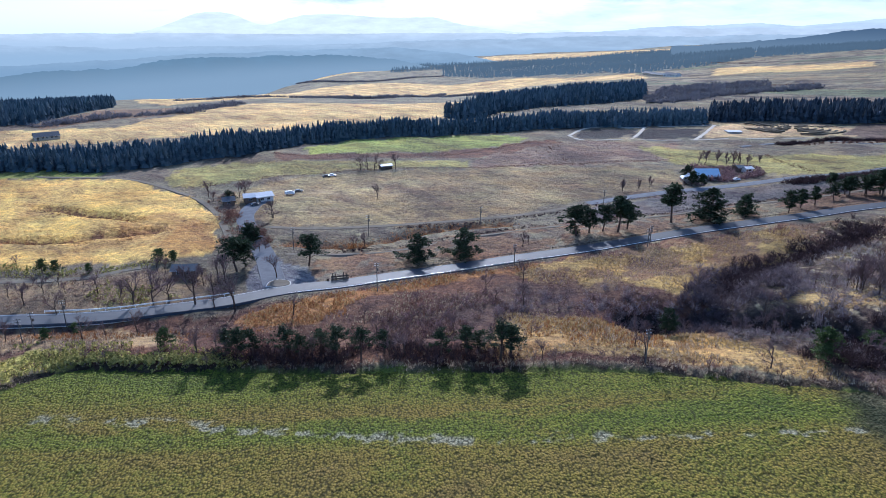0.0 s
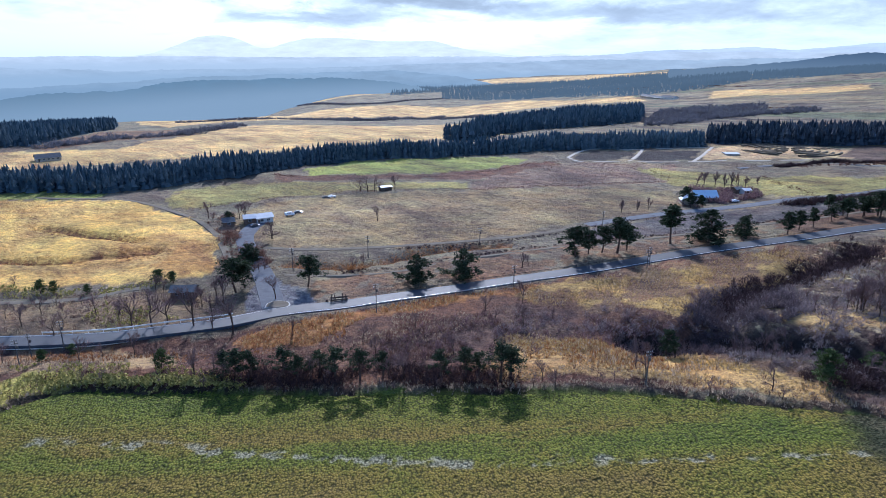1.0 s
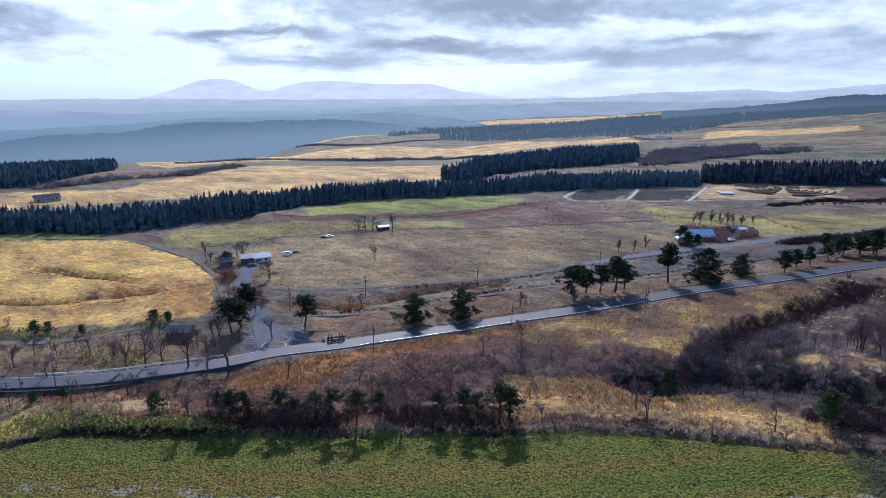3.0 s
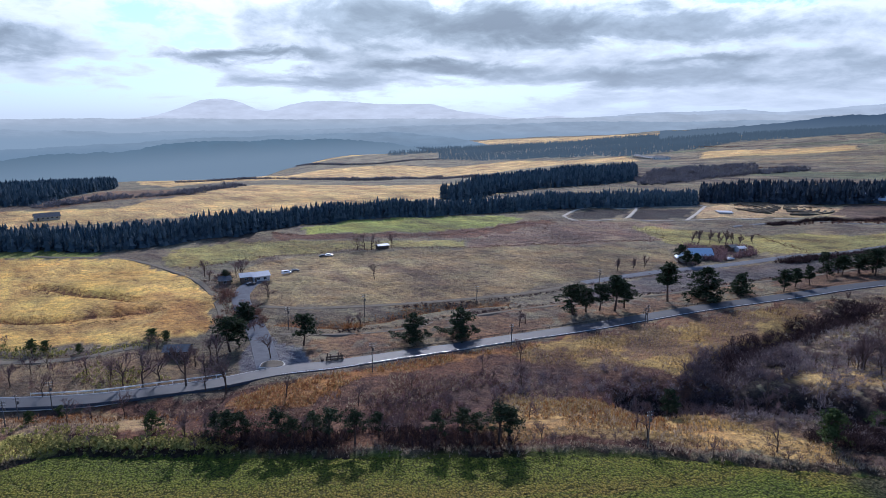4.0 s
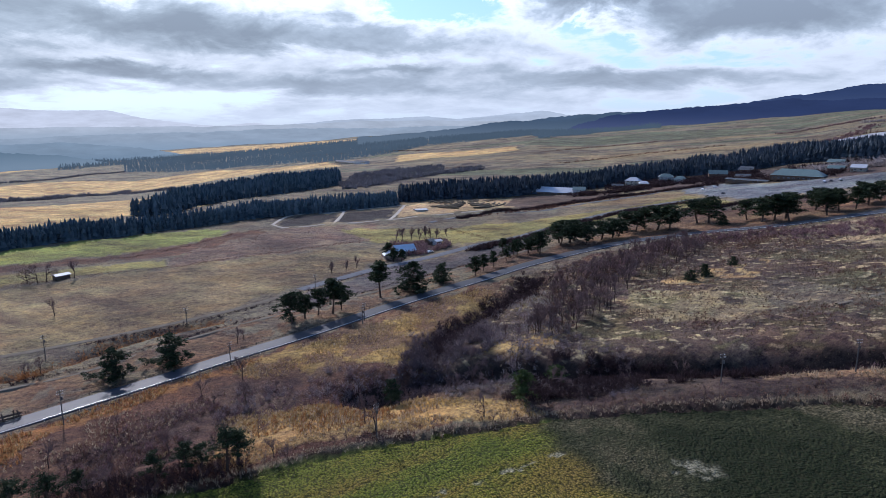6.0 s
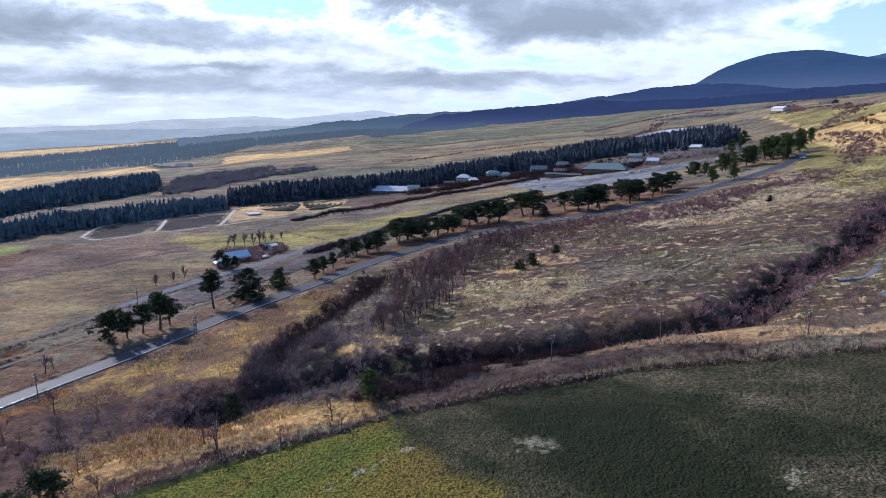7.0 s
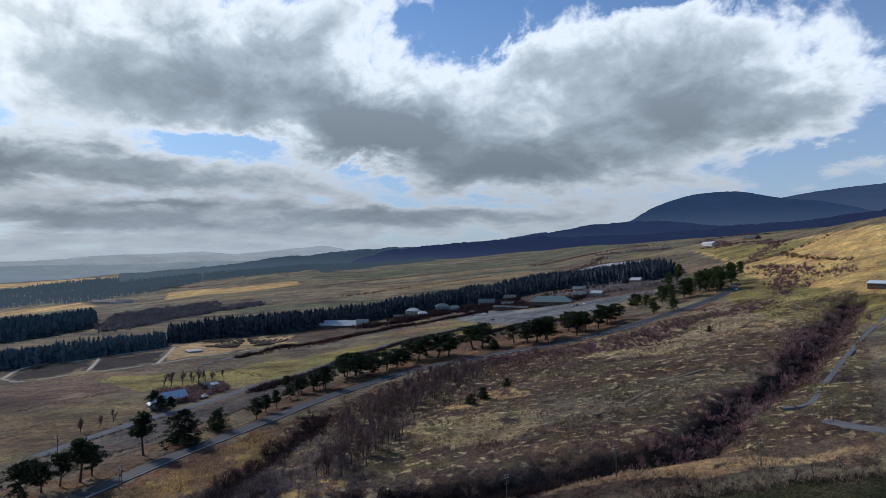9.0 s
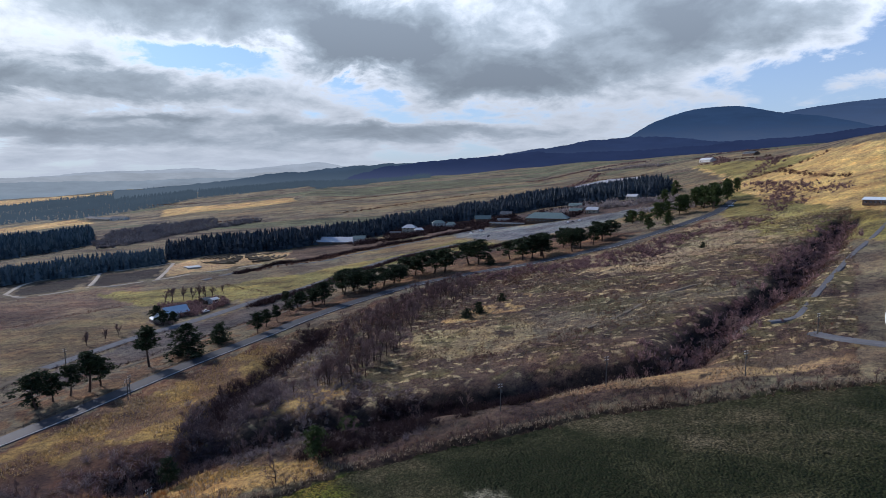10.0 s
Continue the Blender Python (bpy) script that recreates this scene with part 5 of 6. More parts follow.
planted(BARE, [(-53.3, 182.6, 8.7), (-31.4, 282.0, 7.8), (-72.9, 251.1, 8.3), (-107.4, 155.4, 7.2), (-87.7, 143.5, 4.6),
    (-88.9, 162.0, 10.2), (-83.4, 162.0, 11.8), (-79.7, 163.9, 9.8), (-71.3, 161.8, 13.2), (-68.0, 178.1, 10.3), (-72.2, 182.9, 8.7),
    (-59.4, 159.6, 13.0), (89.1, 147.6, 8.0), (84.3, 148.1, 7.4), (104.5, 162.3, 6.3), (115.8, 158.8, 7.7), (120.3, 159.9, 7.1),
    (-33.1, 212.4, 5.2), (-29.0, 212.3, 6.0), (28.1, 211.5, 6.8), (30.7, 214.7, 5.0), (106.9, 158.4, 4.9), (-111.2, 283.2, 8.6),
    (-94.2, 283.3, 9.7), (-44, 348, 10.7), (-48, 348, 8.7), (-40, 348, 10.0), (-28.2, 348.1, 9.4), (-57.9, 128.2, 8.6),
    (-53.1, 128.0, 7.5), (-30.5, 127.3, 6.7), (-9.2, 126.5, 7.6), (-12.7, 127.2, 5.9), (22.3, 124.7, 5.4), (45.0, 123.6, 7.0),
    (75.2, 146.2, 7.7), (-128.9, 179.5, 3.7), (-144.1, 194.6, 3.9), (-41.2, 153.5, 6.7), (-65.1, 159.7, 7.6), (61.3, 143.9, 6.2), (68.2, 146.9, 6.3)])
planted(BARE, [(-96.6, 283.2, 8.1), (-94.9, 287.5, 7.7), (-100.9, 273.1, 5.8), (-91.1, 252.9, 6.4), (-72.4, 251.1, 8.8),
    (-106.9, 277.1, 5.3), (-64.9, 211.6, 5.5), (-66.1, 208.5, 5.3)])
planted(NARROW, [(101.5, 300.4, 7.1), (94.7, 297.1, 6.7), (86.4, 294.1, 7.0), (158, 357, 9.8), (162, 354, 9.4), (166, 354, 10.0),
    (170, 354, 8.7), (174, 353, 7.4), (149, 361, 7.3), (183, 357, 6.5), (153, 361, 7.9)])
planted(BARE, [(115.8, 159.7, 10.8), (121.6, 160.5, 9.5), (125.7, 160.2, 10.4), (133.3, 163.4, 10.3), (139.7, 164.7, 9.7),
    (146.6, 165.6, 9.9), (157.1, 169.7, 9.0), (174.3, 181.3, 9.2), (199.1, 193.9, 8.0), (219.9, 198.7, 8.4), (78.4, 133.9, 5.0),
    (94.0, 123.0, 6.3), (109.7, 111.2, 6.1), (121.7, 105.6, 5.9), (149.4, 163.1, 7.6), (154.6, 185.4, 9.3), (166.5, 188.5, 9.7),
    (141.1, 179.4, 8.8), (176.5, 71.8, 5.5), (173.6, 84.4, 5.5), (194.7, 67.4, 7.2), (219.3, 69.2, 7.8), (241.5, 67.3, 7.2),
    (294.3, 70.4, 7.1), (339.4, 70.7, 6.6)])


SAPLING = [bare_tree("sapling", "thin leafless sapling along the field edge", 0.4, 4, "saplings") for _ in range(3)]
edge = curve(CROP_FIELD[1:-3], 5.0)
planted(SAPLING, [(p[0] + rng.normal(0, 1.2), p[1] + rng.uniform(0.5, 5), rng.uniform(2.0, 4.2)) for p in edge[8:]])
sx2, sy2 = scatter(SLOPE, 17.0, 1.6)
ok = (near_line(sx2, sy2, ROAD) > 9) & ~inside(sx2, sy2, CROP_FIELD) & (np.hypot(sx2, sy2) < 330)
for p in [p for c, p in AREAS if c in (STRAW, COPPER)]:
    ok &= ~inside(sx2, sy2, p)
planted(BARE, [(a, b, rng.uniform(3.5, 7.5)) for a, b in zip(sx2[ok], sy2[ok])])
gx2, gy2 = scatter([(111.0, 159.4), (160.5, 211.5), (222.2, 233.0), (262, 233), (236.8, 198.5), (187.1, 192.7), (144.1, 161.9),
    (118.4, 151.1)], 4.7, 1.5)
planted(BARE + SLIM, [(a, b, rng.uniform(5.0, 8.0)) for a, b in zip(gx2, gy2) if near_line(a, b, ROAD) > 8])
sx2, sy2 = scatter(LEFT_SCRUB, 9.0, 1.6)
planted(BARE, [(a, b, rng.uniform(3.5, 7.5)) for a, b in zip(sx2, sy2) if near_line(a, b, ROAD) > 6 and near_line(a, b, FARM_TRACK) > 4])
finish(SAPLING + BARE + SLIM + NARROW)


STRAW_FIELDS = [p for c, p in AREAS if c in (STRAW, COPPER)]


def shrubs(name, polys, spacing, tall, shapes, material, label, category):
    xs, ys = [], []
    for poly in polys:
        x, y = scatter(poly, spacing, 1.4)
        keep = vnoise(x, y, 9, 41) + 0.6 * vnoise(x, y, 3, 42) > -0.45
        xs.append(x[keep]); ys.append(y[keep])
    x, y = np.concatenate(xs), np.concatenate(ys)
    ok = (near_line(x, y, ROAD) > 5.2) & ~inside(x, y, CROP_FIELD) & (near_line(x, y, LANE) > 3.2)
    if name == "low_brush":
        for p in STRAW_FIELDS:
            ok &= ~inside(x, y, p) | (rng.random(len(x)) < 0.12)
    x, y = x[ok], y[ok]
    n = len(x)
    h = tall * rng.uniform(0.45, 1.25, n) * (1 + 0.4 * vnoise(x, y, 14, 43))
    strew(name, x, y, height(x, y) - 0.05, h, rng.uniform(0, 6.3, n), shapes[0], shapes[1], material, label, category, wide=h * rng.uniform(0.8, 1.3, n))


def bush_shapes(count, stems, width):
    """Rounded leafless bushes one unit high: stems fanning from the root, fine twigs at their ends."""
    shapes, n = [], 0
    for _ in range(count):
        v = []
        for _ in range(stems):
            a, lean = rng.uniform(0, 2 * math.pi), rng.uniform(0.1, 1.15)
            l = rng.uniform(0.6, 1.0)
            d = Vector((math.cos(a) * math.sin(lean), math.sin(a) * math.sin(lean), math.cos(lean)))
            side = d.orthogonal().normalized() * width
            root = Vector((rng.normal(0, 0.12), rng.normal(0, 0.12), -0.05))
            tip = root + d * l
            v += [tuple(root - side), tuple(root + side), tuple(tip)]
            for _ in range(3):
                q = root + d * l * rng.uniform(0.35, 0.9)
                e = (d + Vector(rng.normal(0, 0.55, 3))).normalized() * rng.uniform(0.2, 0.42)
                sd = e.orthogonal().normalized() * width * 0.8
                v += [tuple(q - sd), tuple(q + sd), tuple(q + e)]
        shapes.append(v)
    return shapes, [(3 * k, 3 * k + 1, 3 * k + 2) for k in range(stems * 4)]


THICKET = bush_shapes(10, 7, 0.024)
FAR_BUSH = bush_shapes(8, 14, 0.05)
FINE_BUSH = bush_shapes(10, 24, 0.017)
DENSE = bush_shapes(10, 12, 0.03)
TUFT = tuft_shapes(8, 7, 0.35, 0.5, 0.07)
BAMBOO_TUFT = leaf_shapes(6, 6, 0.7, 0.75, 0.16)
shrubs("scrub_thicket", [
    [(-105.5, 160.3), (-87.7, 183.1), (-69.7, 179.0),
    (-65.2, 165.7), (-92.8, 157.5)],
    [(-21.9, 147.5), (-4.5, 168.2), (19.6, 176.1), (15.8, 137.4), (-12.0, 135.8)],
    [(130.0, 172.0), (160.5, 211.5), (222.2, 233.0), (261, 240), (308, 206), (259.2, 187.0), (195.2, 204.8)], [(234.1, 66.8),
    (265.9, 68.8), (353, 74), (447, 82), (442, 72), (363, 58), (304.9, 58.7), (250.8, 59.0)],
    [(173.6, 79.0), (191.5, 76.5), (233.5, 76.0), (267.7, 69.3), (250.5, 60.7), (207.9, 63.6), (181.0, 67.0)],
    [(-55.3, 140.3), (-21.7, 145.8), (15.8, 137.4), (14.7, 125.7),
    (-50.9, 127.2)]], 1.7, 1.7, THICKET, SCRUB, "tangle of bare brown scrub in the hollow", "scrub")
shrubs("slope_thicket", [[(17.1, 150.3), (18.9, 169.7), (44.3, 170.7), (65.5, 159.9), (57.3, 144.8), (31.8, 148.6)], [(-23.7, 139.3),
    (-13.3, 152.5), (2.1, 167.0), (19.4, 174.7), (17.0, 150.0), (10.0, 134.1), (-11.6, 129.9)]], 1.9, 1.8, DENSE, PURPLE_TWIG, "purple-brown leafless scrub on the slope", "scrub")
shrubs("edge_thicket", [[(-56.0, 125.6), (-54.0, 131.5), (-28.0, 132.5), (-4.0, 131.5), (15.0, 130.0), (17.0, 122.6),
    (-20.0, 123.6)]], 1.1, 2.1, DENSE, DARK_TWIG, "dark leafless brush under the pines at the field edge", "scrub")
shrubs("hollow_thicket", [[(57.3, 140.0), (65.5, 159.9), (80.7, 180.9), (100.0, 186.8), (104.7, 172.6), (93.4, 150.0),
    (76.7, 142.3), (66.0, 138.0)]], 1.35, 2.5, FINE_BUSH, SLATE_TWIG, "slate-dark leafless thorn thicket in the hollow", "scrub")
shrubs("gully_thicket", [
    [(77.3, 121.8), (109.7, 143.0), (133.3, 118.1), (153.2, 101.4), (175.7, 76.5), (197.4, 73.6), (206, 72),
    (202, 66), (177.3, 67.2), (152.7, 91.3), (124.1, 99.7),
    (93.2, 110.7)]], 1.15, 3.0, DENSE, DARK_TWIG, "dark tangle of leafless thorn in the gully", "scrub")
shrubs("grey_thicket", [[(11.1, 146.3), (20.7, 169.4), (33.9, 175.1), (53.3, 166.7), (66.1, 156.8), (81.3, 185.9), (103.2, 192.5),
    (124.5, 181.7), (131.1, 170.1), (124.4, 146.9), (128.5, 129.1), (102.5, 103.2), (88.8, 118.7), (80.4, 126.5), (63.8, 142.1),
    (46.1, 150.5), (29.3, 156.0)]], 2.3, 2.2, FINE_BUSH, GREY_TWIG, "grey-purple leafless thicket in the hollow", "scrub")
shrubs("dry_grass", [p for c, p in AREAS if c in (STRAW, COPPER, (0.32, 0.225, 0.105))], 1.1, 0.85, TUFT, DRYGRASS, "tall dry golden grass", "grass")


shrubs("pale_grass", [SLOPE, LEFT_SCRUB], 2.0, 0.7, TUFT, PALE_GRASS, "pale dead grass on the slope below the road", "grass")
shrubs("slope_grass", [[(-24, 147), (-20, 163), (2, 175), (36, 188), (30, 173), (12, 166), (0, 150)]], 1.3, 0.9, TUFT, PALE_GRASS, "buff dead grass among the scrub on the slope", "grass")
shrubs("buff_grass", [p for c, p in AREAS if c in ((0.27, 0.195, 0.115), (0.32, 0.225, 0.105))], 1.15, 0.9, TUFT, PALE_GRASS, "tall buff dead grass on the ridge above the field", "grass")
shrubs("verge_brush", [[(97.6, 98.3), (111.1, 89.1), (128.3, 84.5), (145.8, 81.7), (160.6, 61.8), (172.4, 44.9), (187.3, 27.3),
    (177.3, 25.5), (159.0, 47.2), (145.9, 62.8), (132.3, 77.0), (117.6, 85.5),
    (99.6, 97.3)]], 1.5, 1.3, THICKET, DARK_TWIG, "dark leafless brush between the ridge and the field", "scrub")
shrubs("rust_grass", [*[p for c, p in AREAS if c in (RUSTY, COPPER)], [(-55.3, 140.3), (-48.9, 159.4), (-30.0, 165.0), (-26.0, 152.0)]], 1.1, 1.0, TUFT, RUST, "rust-brown dead grass and bracken", "grass")
# sun on these bushes is painted by the paler twig colour
shrubs("pale_thicket", [[(84.3, 170.6), (118.2, 200.2), (143.3, 210.1), (150.8, 201.3), (96.9, 120.9), (82.0, 131.7),
    (66.8, 133.3)], [(166.2, 84.2), (181.8, 79.3),
    (217.0, 77.6), (249.2, 67.8), (228.2, 61.5), (189.2, 66.9)]], 1.7, 1.8, THICKET, PALE_TWIG, "pale grey leafless bushes, sunlight put into their colour", "scrub")
shrubs("bank_bamboo", [[(-104.3, 113.7), (-96.9, 117.0), (-92.7, 122.1), (-84.7, 126.1), (-88.0, 132.1), (-98.4, 131.1), (-104.0, 127.4),
    (-112.0, 123.9)]], 0.8, 0.7, BAMBOO_TUFT, BAMBOO, "bright olive dwarf bamboo on the bank of the field", "hedge")
shrubs("bank_grass", [[(-124.5, 144.5), (-87.7, 147.4), (-67.3, 145.1), (-63.5, 135.6), (-87.0, 132.6),
    (-114.8, 131.3)]], 1.2, 0.8, TUFT, PALE_GRASS, "pale matted dead grass beside the ditch", "grass")
shrubs("evergreen_brush", [[(-105.6, 166.2), (-105.7, 179.4), (-93.2, 179.3), (-77.2, 170.1), (-79.7, 163.9),
    (-94.1, 160.2)], [(-149.8, 194.6), (-123.2, 191.4), (-98.3, 198.8), (-92.5, 194.4), (-120.9, 184.3),
    (-142.1, 183.4)], [(-108.1, 137.5), (-68.3, 136.9), (-48.7, 128.5), (-70.1, 125.8),
    (-95.6, 126.8)]], 1.1, 0.9, BAMBOO_TUFT, BAMBOO, "low evergreen bushes among the scrub", "scrub")
shrubs("low_brush", [SLOPE, LEFT_SCRUB], 3.2, 1.6, THICKET, SCRUB, "scattered bare brown bushes below the road", "scrub")


def along(line, spacing, wide):
    """Points strewn along a line."""
    c = curve(line, spacing)
    k = np.repeat(np.arange(len(c)), 1)
    return c[k, 0] + rng.normal(0, wide, len(k)), c[k, 1] + rng.normal(0, wide, len(k))


def hedge_line(name, lines, spacing, wide, tall, shapes, material, label, category, rows=1):
    pts = [along(l, spacing, wide) for l in lines for _ in range(rows)]
    x, y = np.concatenate([p[0] for p in pts]), np.concatenate([p[1] for p in pts])
    n = len(x)
    h = tall * rng.uniform(0.5, 1.2, n) * (1 + 0.3 * vnoise(x, y, 12, 51))
    strew(name, x, y, height(x, y) - 0.1, h, rng.uniform(0, 6.3, n), shapes[0], shapes[1], material, label, category, wide=h * rng.uniform(0.9, 1.4, n))


FIELD_EDGE = CROP_FIELD[1:-3]
BANK = [(a, b + 2.2) for a, b in FIELD_EDGE]
hedge_line("field_hedge", [[(a, b + 2.6) for a, b in FIELD_EDGE[3:7]]] * 9, 0.6, 1.1, 1.3, BAMBOO_TUFT, BAMBOO, "dense olive dwarf bamboo along the field edge", "hedge")
hedge_line("field_verge", [BANK] * 5, 0.8, 0.9, 0.8, TUFT, PALE_GRASS, "dry grass verge along the field edge", "grass")
hedge_line("field_brush", [[(a, b + 4.5) for a, b in FIELD_EDGE]] * 2, 1.2, 2.4, 1.5, THICKET, SCRUB, "brown brush along the field edge", "scrub")
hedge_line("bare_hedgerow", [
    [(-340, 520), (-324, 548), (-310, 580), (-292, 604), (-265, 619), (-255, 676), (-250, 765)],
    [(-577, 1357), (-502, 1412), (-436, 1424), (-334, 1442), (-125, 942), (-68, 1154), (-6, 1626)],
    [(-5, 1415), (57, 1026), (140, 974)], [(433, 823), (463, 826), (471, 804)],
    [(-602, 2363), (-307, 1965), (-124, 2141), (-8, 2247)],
    [(231, 707), (317, 766), (399, 793), (463, 800)], [(253, 719), (352, 796), (425, 811)]], 3.0, 6.0, 5.5, FAR_BUSH, HAZED_TWIG, "far row of leafless trees, greyed by haze in their colour", "hedgerow", 3)
shrubs("far_copse", [[(232, 742), (270, 727), (387, 827), (418, 824), (463, 916), (410, 938), (312, 916)]], 5.0, 6.0, FAR_BUSH, HAZED_TWIG, "bare copse on the far grassland, greyed by haze in its colour", "copse")
hedge_line("ditch_brush", [
    [(-129.8, 303.2), (-109.0, 318.2), (-88.3, 330.4), (-48, 348), (14, 353), (71, 363), (138, 373)], [(-112, 398), (-82, 392),
    (-54, 398), (-24, 391), (4, 395), (27, 411), (61, 442)],
    [(-168.6, 222.3), (-154.1, 219.7), (-140.2, 217.7), (-124.0, 219.0), (-116.1, 229.4), (-109.4, 234.5)], [(-180.9, 262.4),
    (-158.0, 252.8), (-140.3, 251.1)], [(-55.8, 216.6), (-38.8, 215.0), (-22.8, 221.4), (-10.5, 231.1), (-1.7, 237.0)],
    [(-150.1, 184.4), (-132.5, 185.3), (-115.3, 187.2), (-104.0, 194.5), (-93.9, 197.7)], [(199, 386), (200, 306), (240, 315)],
    [(172.1, 161.4), (174.6, 174.0), (183.0, 178.2), (190.3, 168.6), (203.9, 164.5)], [(116.7, 146.1), (119.3, 153.7), (129.3, 158.5),
    (139.6, 156.9)], [(213.8, 116.5), (233.5, 120.0), (246.1, 133.3)], [(156.5, 131.5), (168.5, 139.1), (179.0, 138.1), (187.8, 130.7), (190.2, 121.3)], [(235, 141), (250, 128), (264, 119), (286, 113)], [(158.2, 132.3), (175.7, 126.1), (196.7, 116.1),
    (215.1, 94.8)], [(239.2, 110.6), (239.5, 92.6), (245.1, 89.7)], [(457, 151), (410, 116), (383, 86)], [(237.0, 53.7), (258.2, 62.8),
    (294.6, 64.3)]],
    1.3, 1.5, 1.2, THICKET, SCRUB, "brown brush along a ditch", "scrub", 3)
hedge_line("village_bushes", [[(519, 349), (556, 340), (561, 300), (582, 270), (583, 243)], [(546, 352), (552, 336), (566, 331), (560, 311), (578, 311), (588, 307)], [(573, 290), (584, 280),
    (586, 269), (583, 256), (589, 247)], [(614, 369), (621, 326), (642, 292)], [(506, 234), (523, 218), (535, 195)], [(1076, 602), (1063, 529), (1002, 432)]],
           2.6, 5.0, 5.5, FAR_BUSH, PALE_TWIG, "pale leafless garden trees round the hamlet", "scrub", 3)
hedge_line("village_undergrowth", [[(425, 470), (452, 448), (478, 430), (503, 400), (518, 378)], [(380, 470), (400, 458), (420, 445), (436, 440)], [(440, 489), (462, 473), (489, 450), (515, 428), (538, 402)], [(470, 395), (484, 372), (497, 350), (512, 330), (530, 312)], [(425, 502), (400, 512)], [(540, 372),
    (570, 358), (590, 330)]], 2.0, 5.0, 5.0, FAR_BUSH, DARK_TWIG, "dark leafless garden shrubs round the houses", "scrub", 4)
hedge_line("hill_bushes", [[(690, 204), (740, 214), (800, 214), (860, 250)], [(880, 300), (950, 330), (1040, 390)], [(640, 190), (600, 160), (560, 130), (530, 95)], [(470, 130), (500, 125), (540, 140),
    (580, 150)], [(1150, 420), (1120, 360), (1080, 300)], [(700, 560), (790, 520), (900, 520), (1010, 560)], [(1000, 700), (1120, 640), (1200, 560)]], 3.0, 7.0, 3.0, FAR_BUSH, PURPLE_TWIG, "purple-brown leafless bushes on the slopes below the hill", "scrub", 4)
shrubs("house_bushes", [[(121.5, 307.8), (139, 345), (165, 349), (177, 341), (168, 322),
    (127.2, 302.0)]], 2.4, 3.4, FAR_BUSH, PURPLE_TWIG, "bare bushes round the blue-roofed house", "scrub")
hedge_line("gully_bushes", [[(173.6, 84.4), (192.1, 75.0), (217.0, 77.6), (243.7, 75.6), (270.3, 70.0), (310.2, 70.3), (373, 75),
    (428, 77)], [(184.1, 73.3), (206.7, 71.8), (231.9, 69.8), (245.8, 64.9)], [(294.0, 76.7), (333.5, 73.8), (396, 76)]],
           2.0, 5.0, 3.2, FAR_BUSH, PURPLE_TWIG, "rounded pinkish-brown leafless bushes along the gully", "scrub", 3)
hedge_line("field_hedgerow", [[(246, 422), (297, 419), (359, 420), (416, 404), (452, 394)], [(675, 231), (687, 199), (705, 175),
    (718, 159), (732, 149)], [(689, 180), (619, 136), (577, 101)], [(659, 921), (784, 912), (874, 849)], [(583, 758), (701, 732),
    (822, 666)], [(553, 518), (588, 477), (630, 440)],
           [(901, 543), (900, 484), (882, 412)], [(910, 344), (921, 311), (870, 241)], [(353, 864), (423, 868), (484, 842)], [(481, 2024),
    (578, 1606), (623, 1318)]], 3.2, 2.5, 2.6, FAR_BUSH, SCRUB, "brown leafless hedgerow between far fields", "hedgerow", 2)
hedge_line("lane_hedge", [[(172, 302), (195, 309), (220, 317), (250, 326), (285, 336), (322, 343), (352, 340), (374, 334)], [(340, 303), (357, 296),
    (374, 290), (390, 280), (400, 264), (418, 252)]], 1.0, 2.0, 2.6, DENSE, DARK_TWIG, "dark leafless hedge beside the farm lane", "hedge", 6)
hedge_line("service_hedge", [[(228.9, 424), (262, 433), (292, 432), (335, 424), (377, 426), (401, 421), (418, 408), (439, 397),
    (459, 392)]], 1.0, 1.5, 2.8, DENSE, DARK_TWIG, "dark clipped hedge beside the service track", "hedge", 6)
hedge_line("belt_bushes", [[(183.4, 209.2), (205.3, 220.9), (227.5, 226), (250.5, 228), (273, 224), (288, 211), (300, 197), (318, 183), (338, 170), (360, 160),
    (394, 150), (414, 136), (436, 126)], [(289.7, 192.1), (300, 181.8), (312, 170), (330, 158), (353, 147)]], 1.6, 6.0, 2.6, FAR_BUSH, PURPLE_TWIG, "purple-brown leafless bushes between road and heath", "scrub", 4)
# the hollow's shade is put into the dark twig colour here
hedge_line("hollow_brush", [GULLY_B[1:]], 1.2, 3.4, 3.2, DENSE, DARK_TWIG, "leafless brush in the side hollow, shade in its dark colour", "scrub", 6)
hedge_line("bank_brush", [[(a, b + 3.5) for a, b in TRAIL[1:]], [(a + 1.0, b - 4.0) for a, b in LANE[2:9]]], 1.4, 0.9, 1.0, DENSE, DARK_TWIG, "dark low brush on the bank beside the footpath", "scrub", 3)
hedge_line("farm_bushes", [[(-96.6, 263.6), (-87.7, 243.7), (-79.4, 225.0), (-76.2, 211.7)], [(-76.1, 239.7), (-69.3, 221.5),
    (-64.9, 211.6)], [(-103.7, 273.1), (-103.2, 283.2), (-99.2, 287.5)]], 1.6, 2.5, 2.4, FINE_BUSH, SCRUB, "bare bushes round the farm yard", "scrub", 3)
hedge_line("red_bush", [[(-34.9, 213.7), (-32.4, 213.6), (-30.3, 212.9)]], 1.2, 1.0, 2.6, FINE_BUSH, RUST, "reddish leafless bush on the verge", "scrub", 2)
hedge_line("field_scarp_brush", SCARPS[:2], 0.9, 1.0, 0.9, DENSE, SCRUB, "low brown brush on the scarps of the golden field", "scrub", 3)
hedge_line("field_scarp_grass", SCARPS, 0.6, 2.4, 0.6, TUFT, RUST, "rough brown grass on the field scarps", "grass", 7)
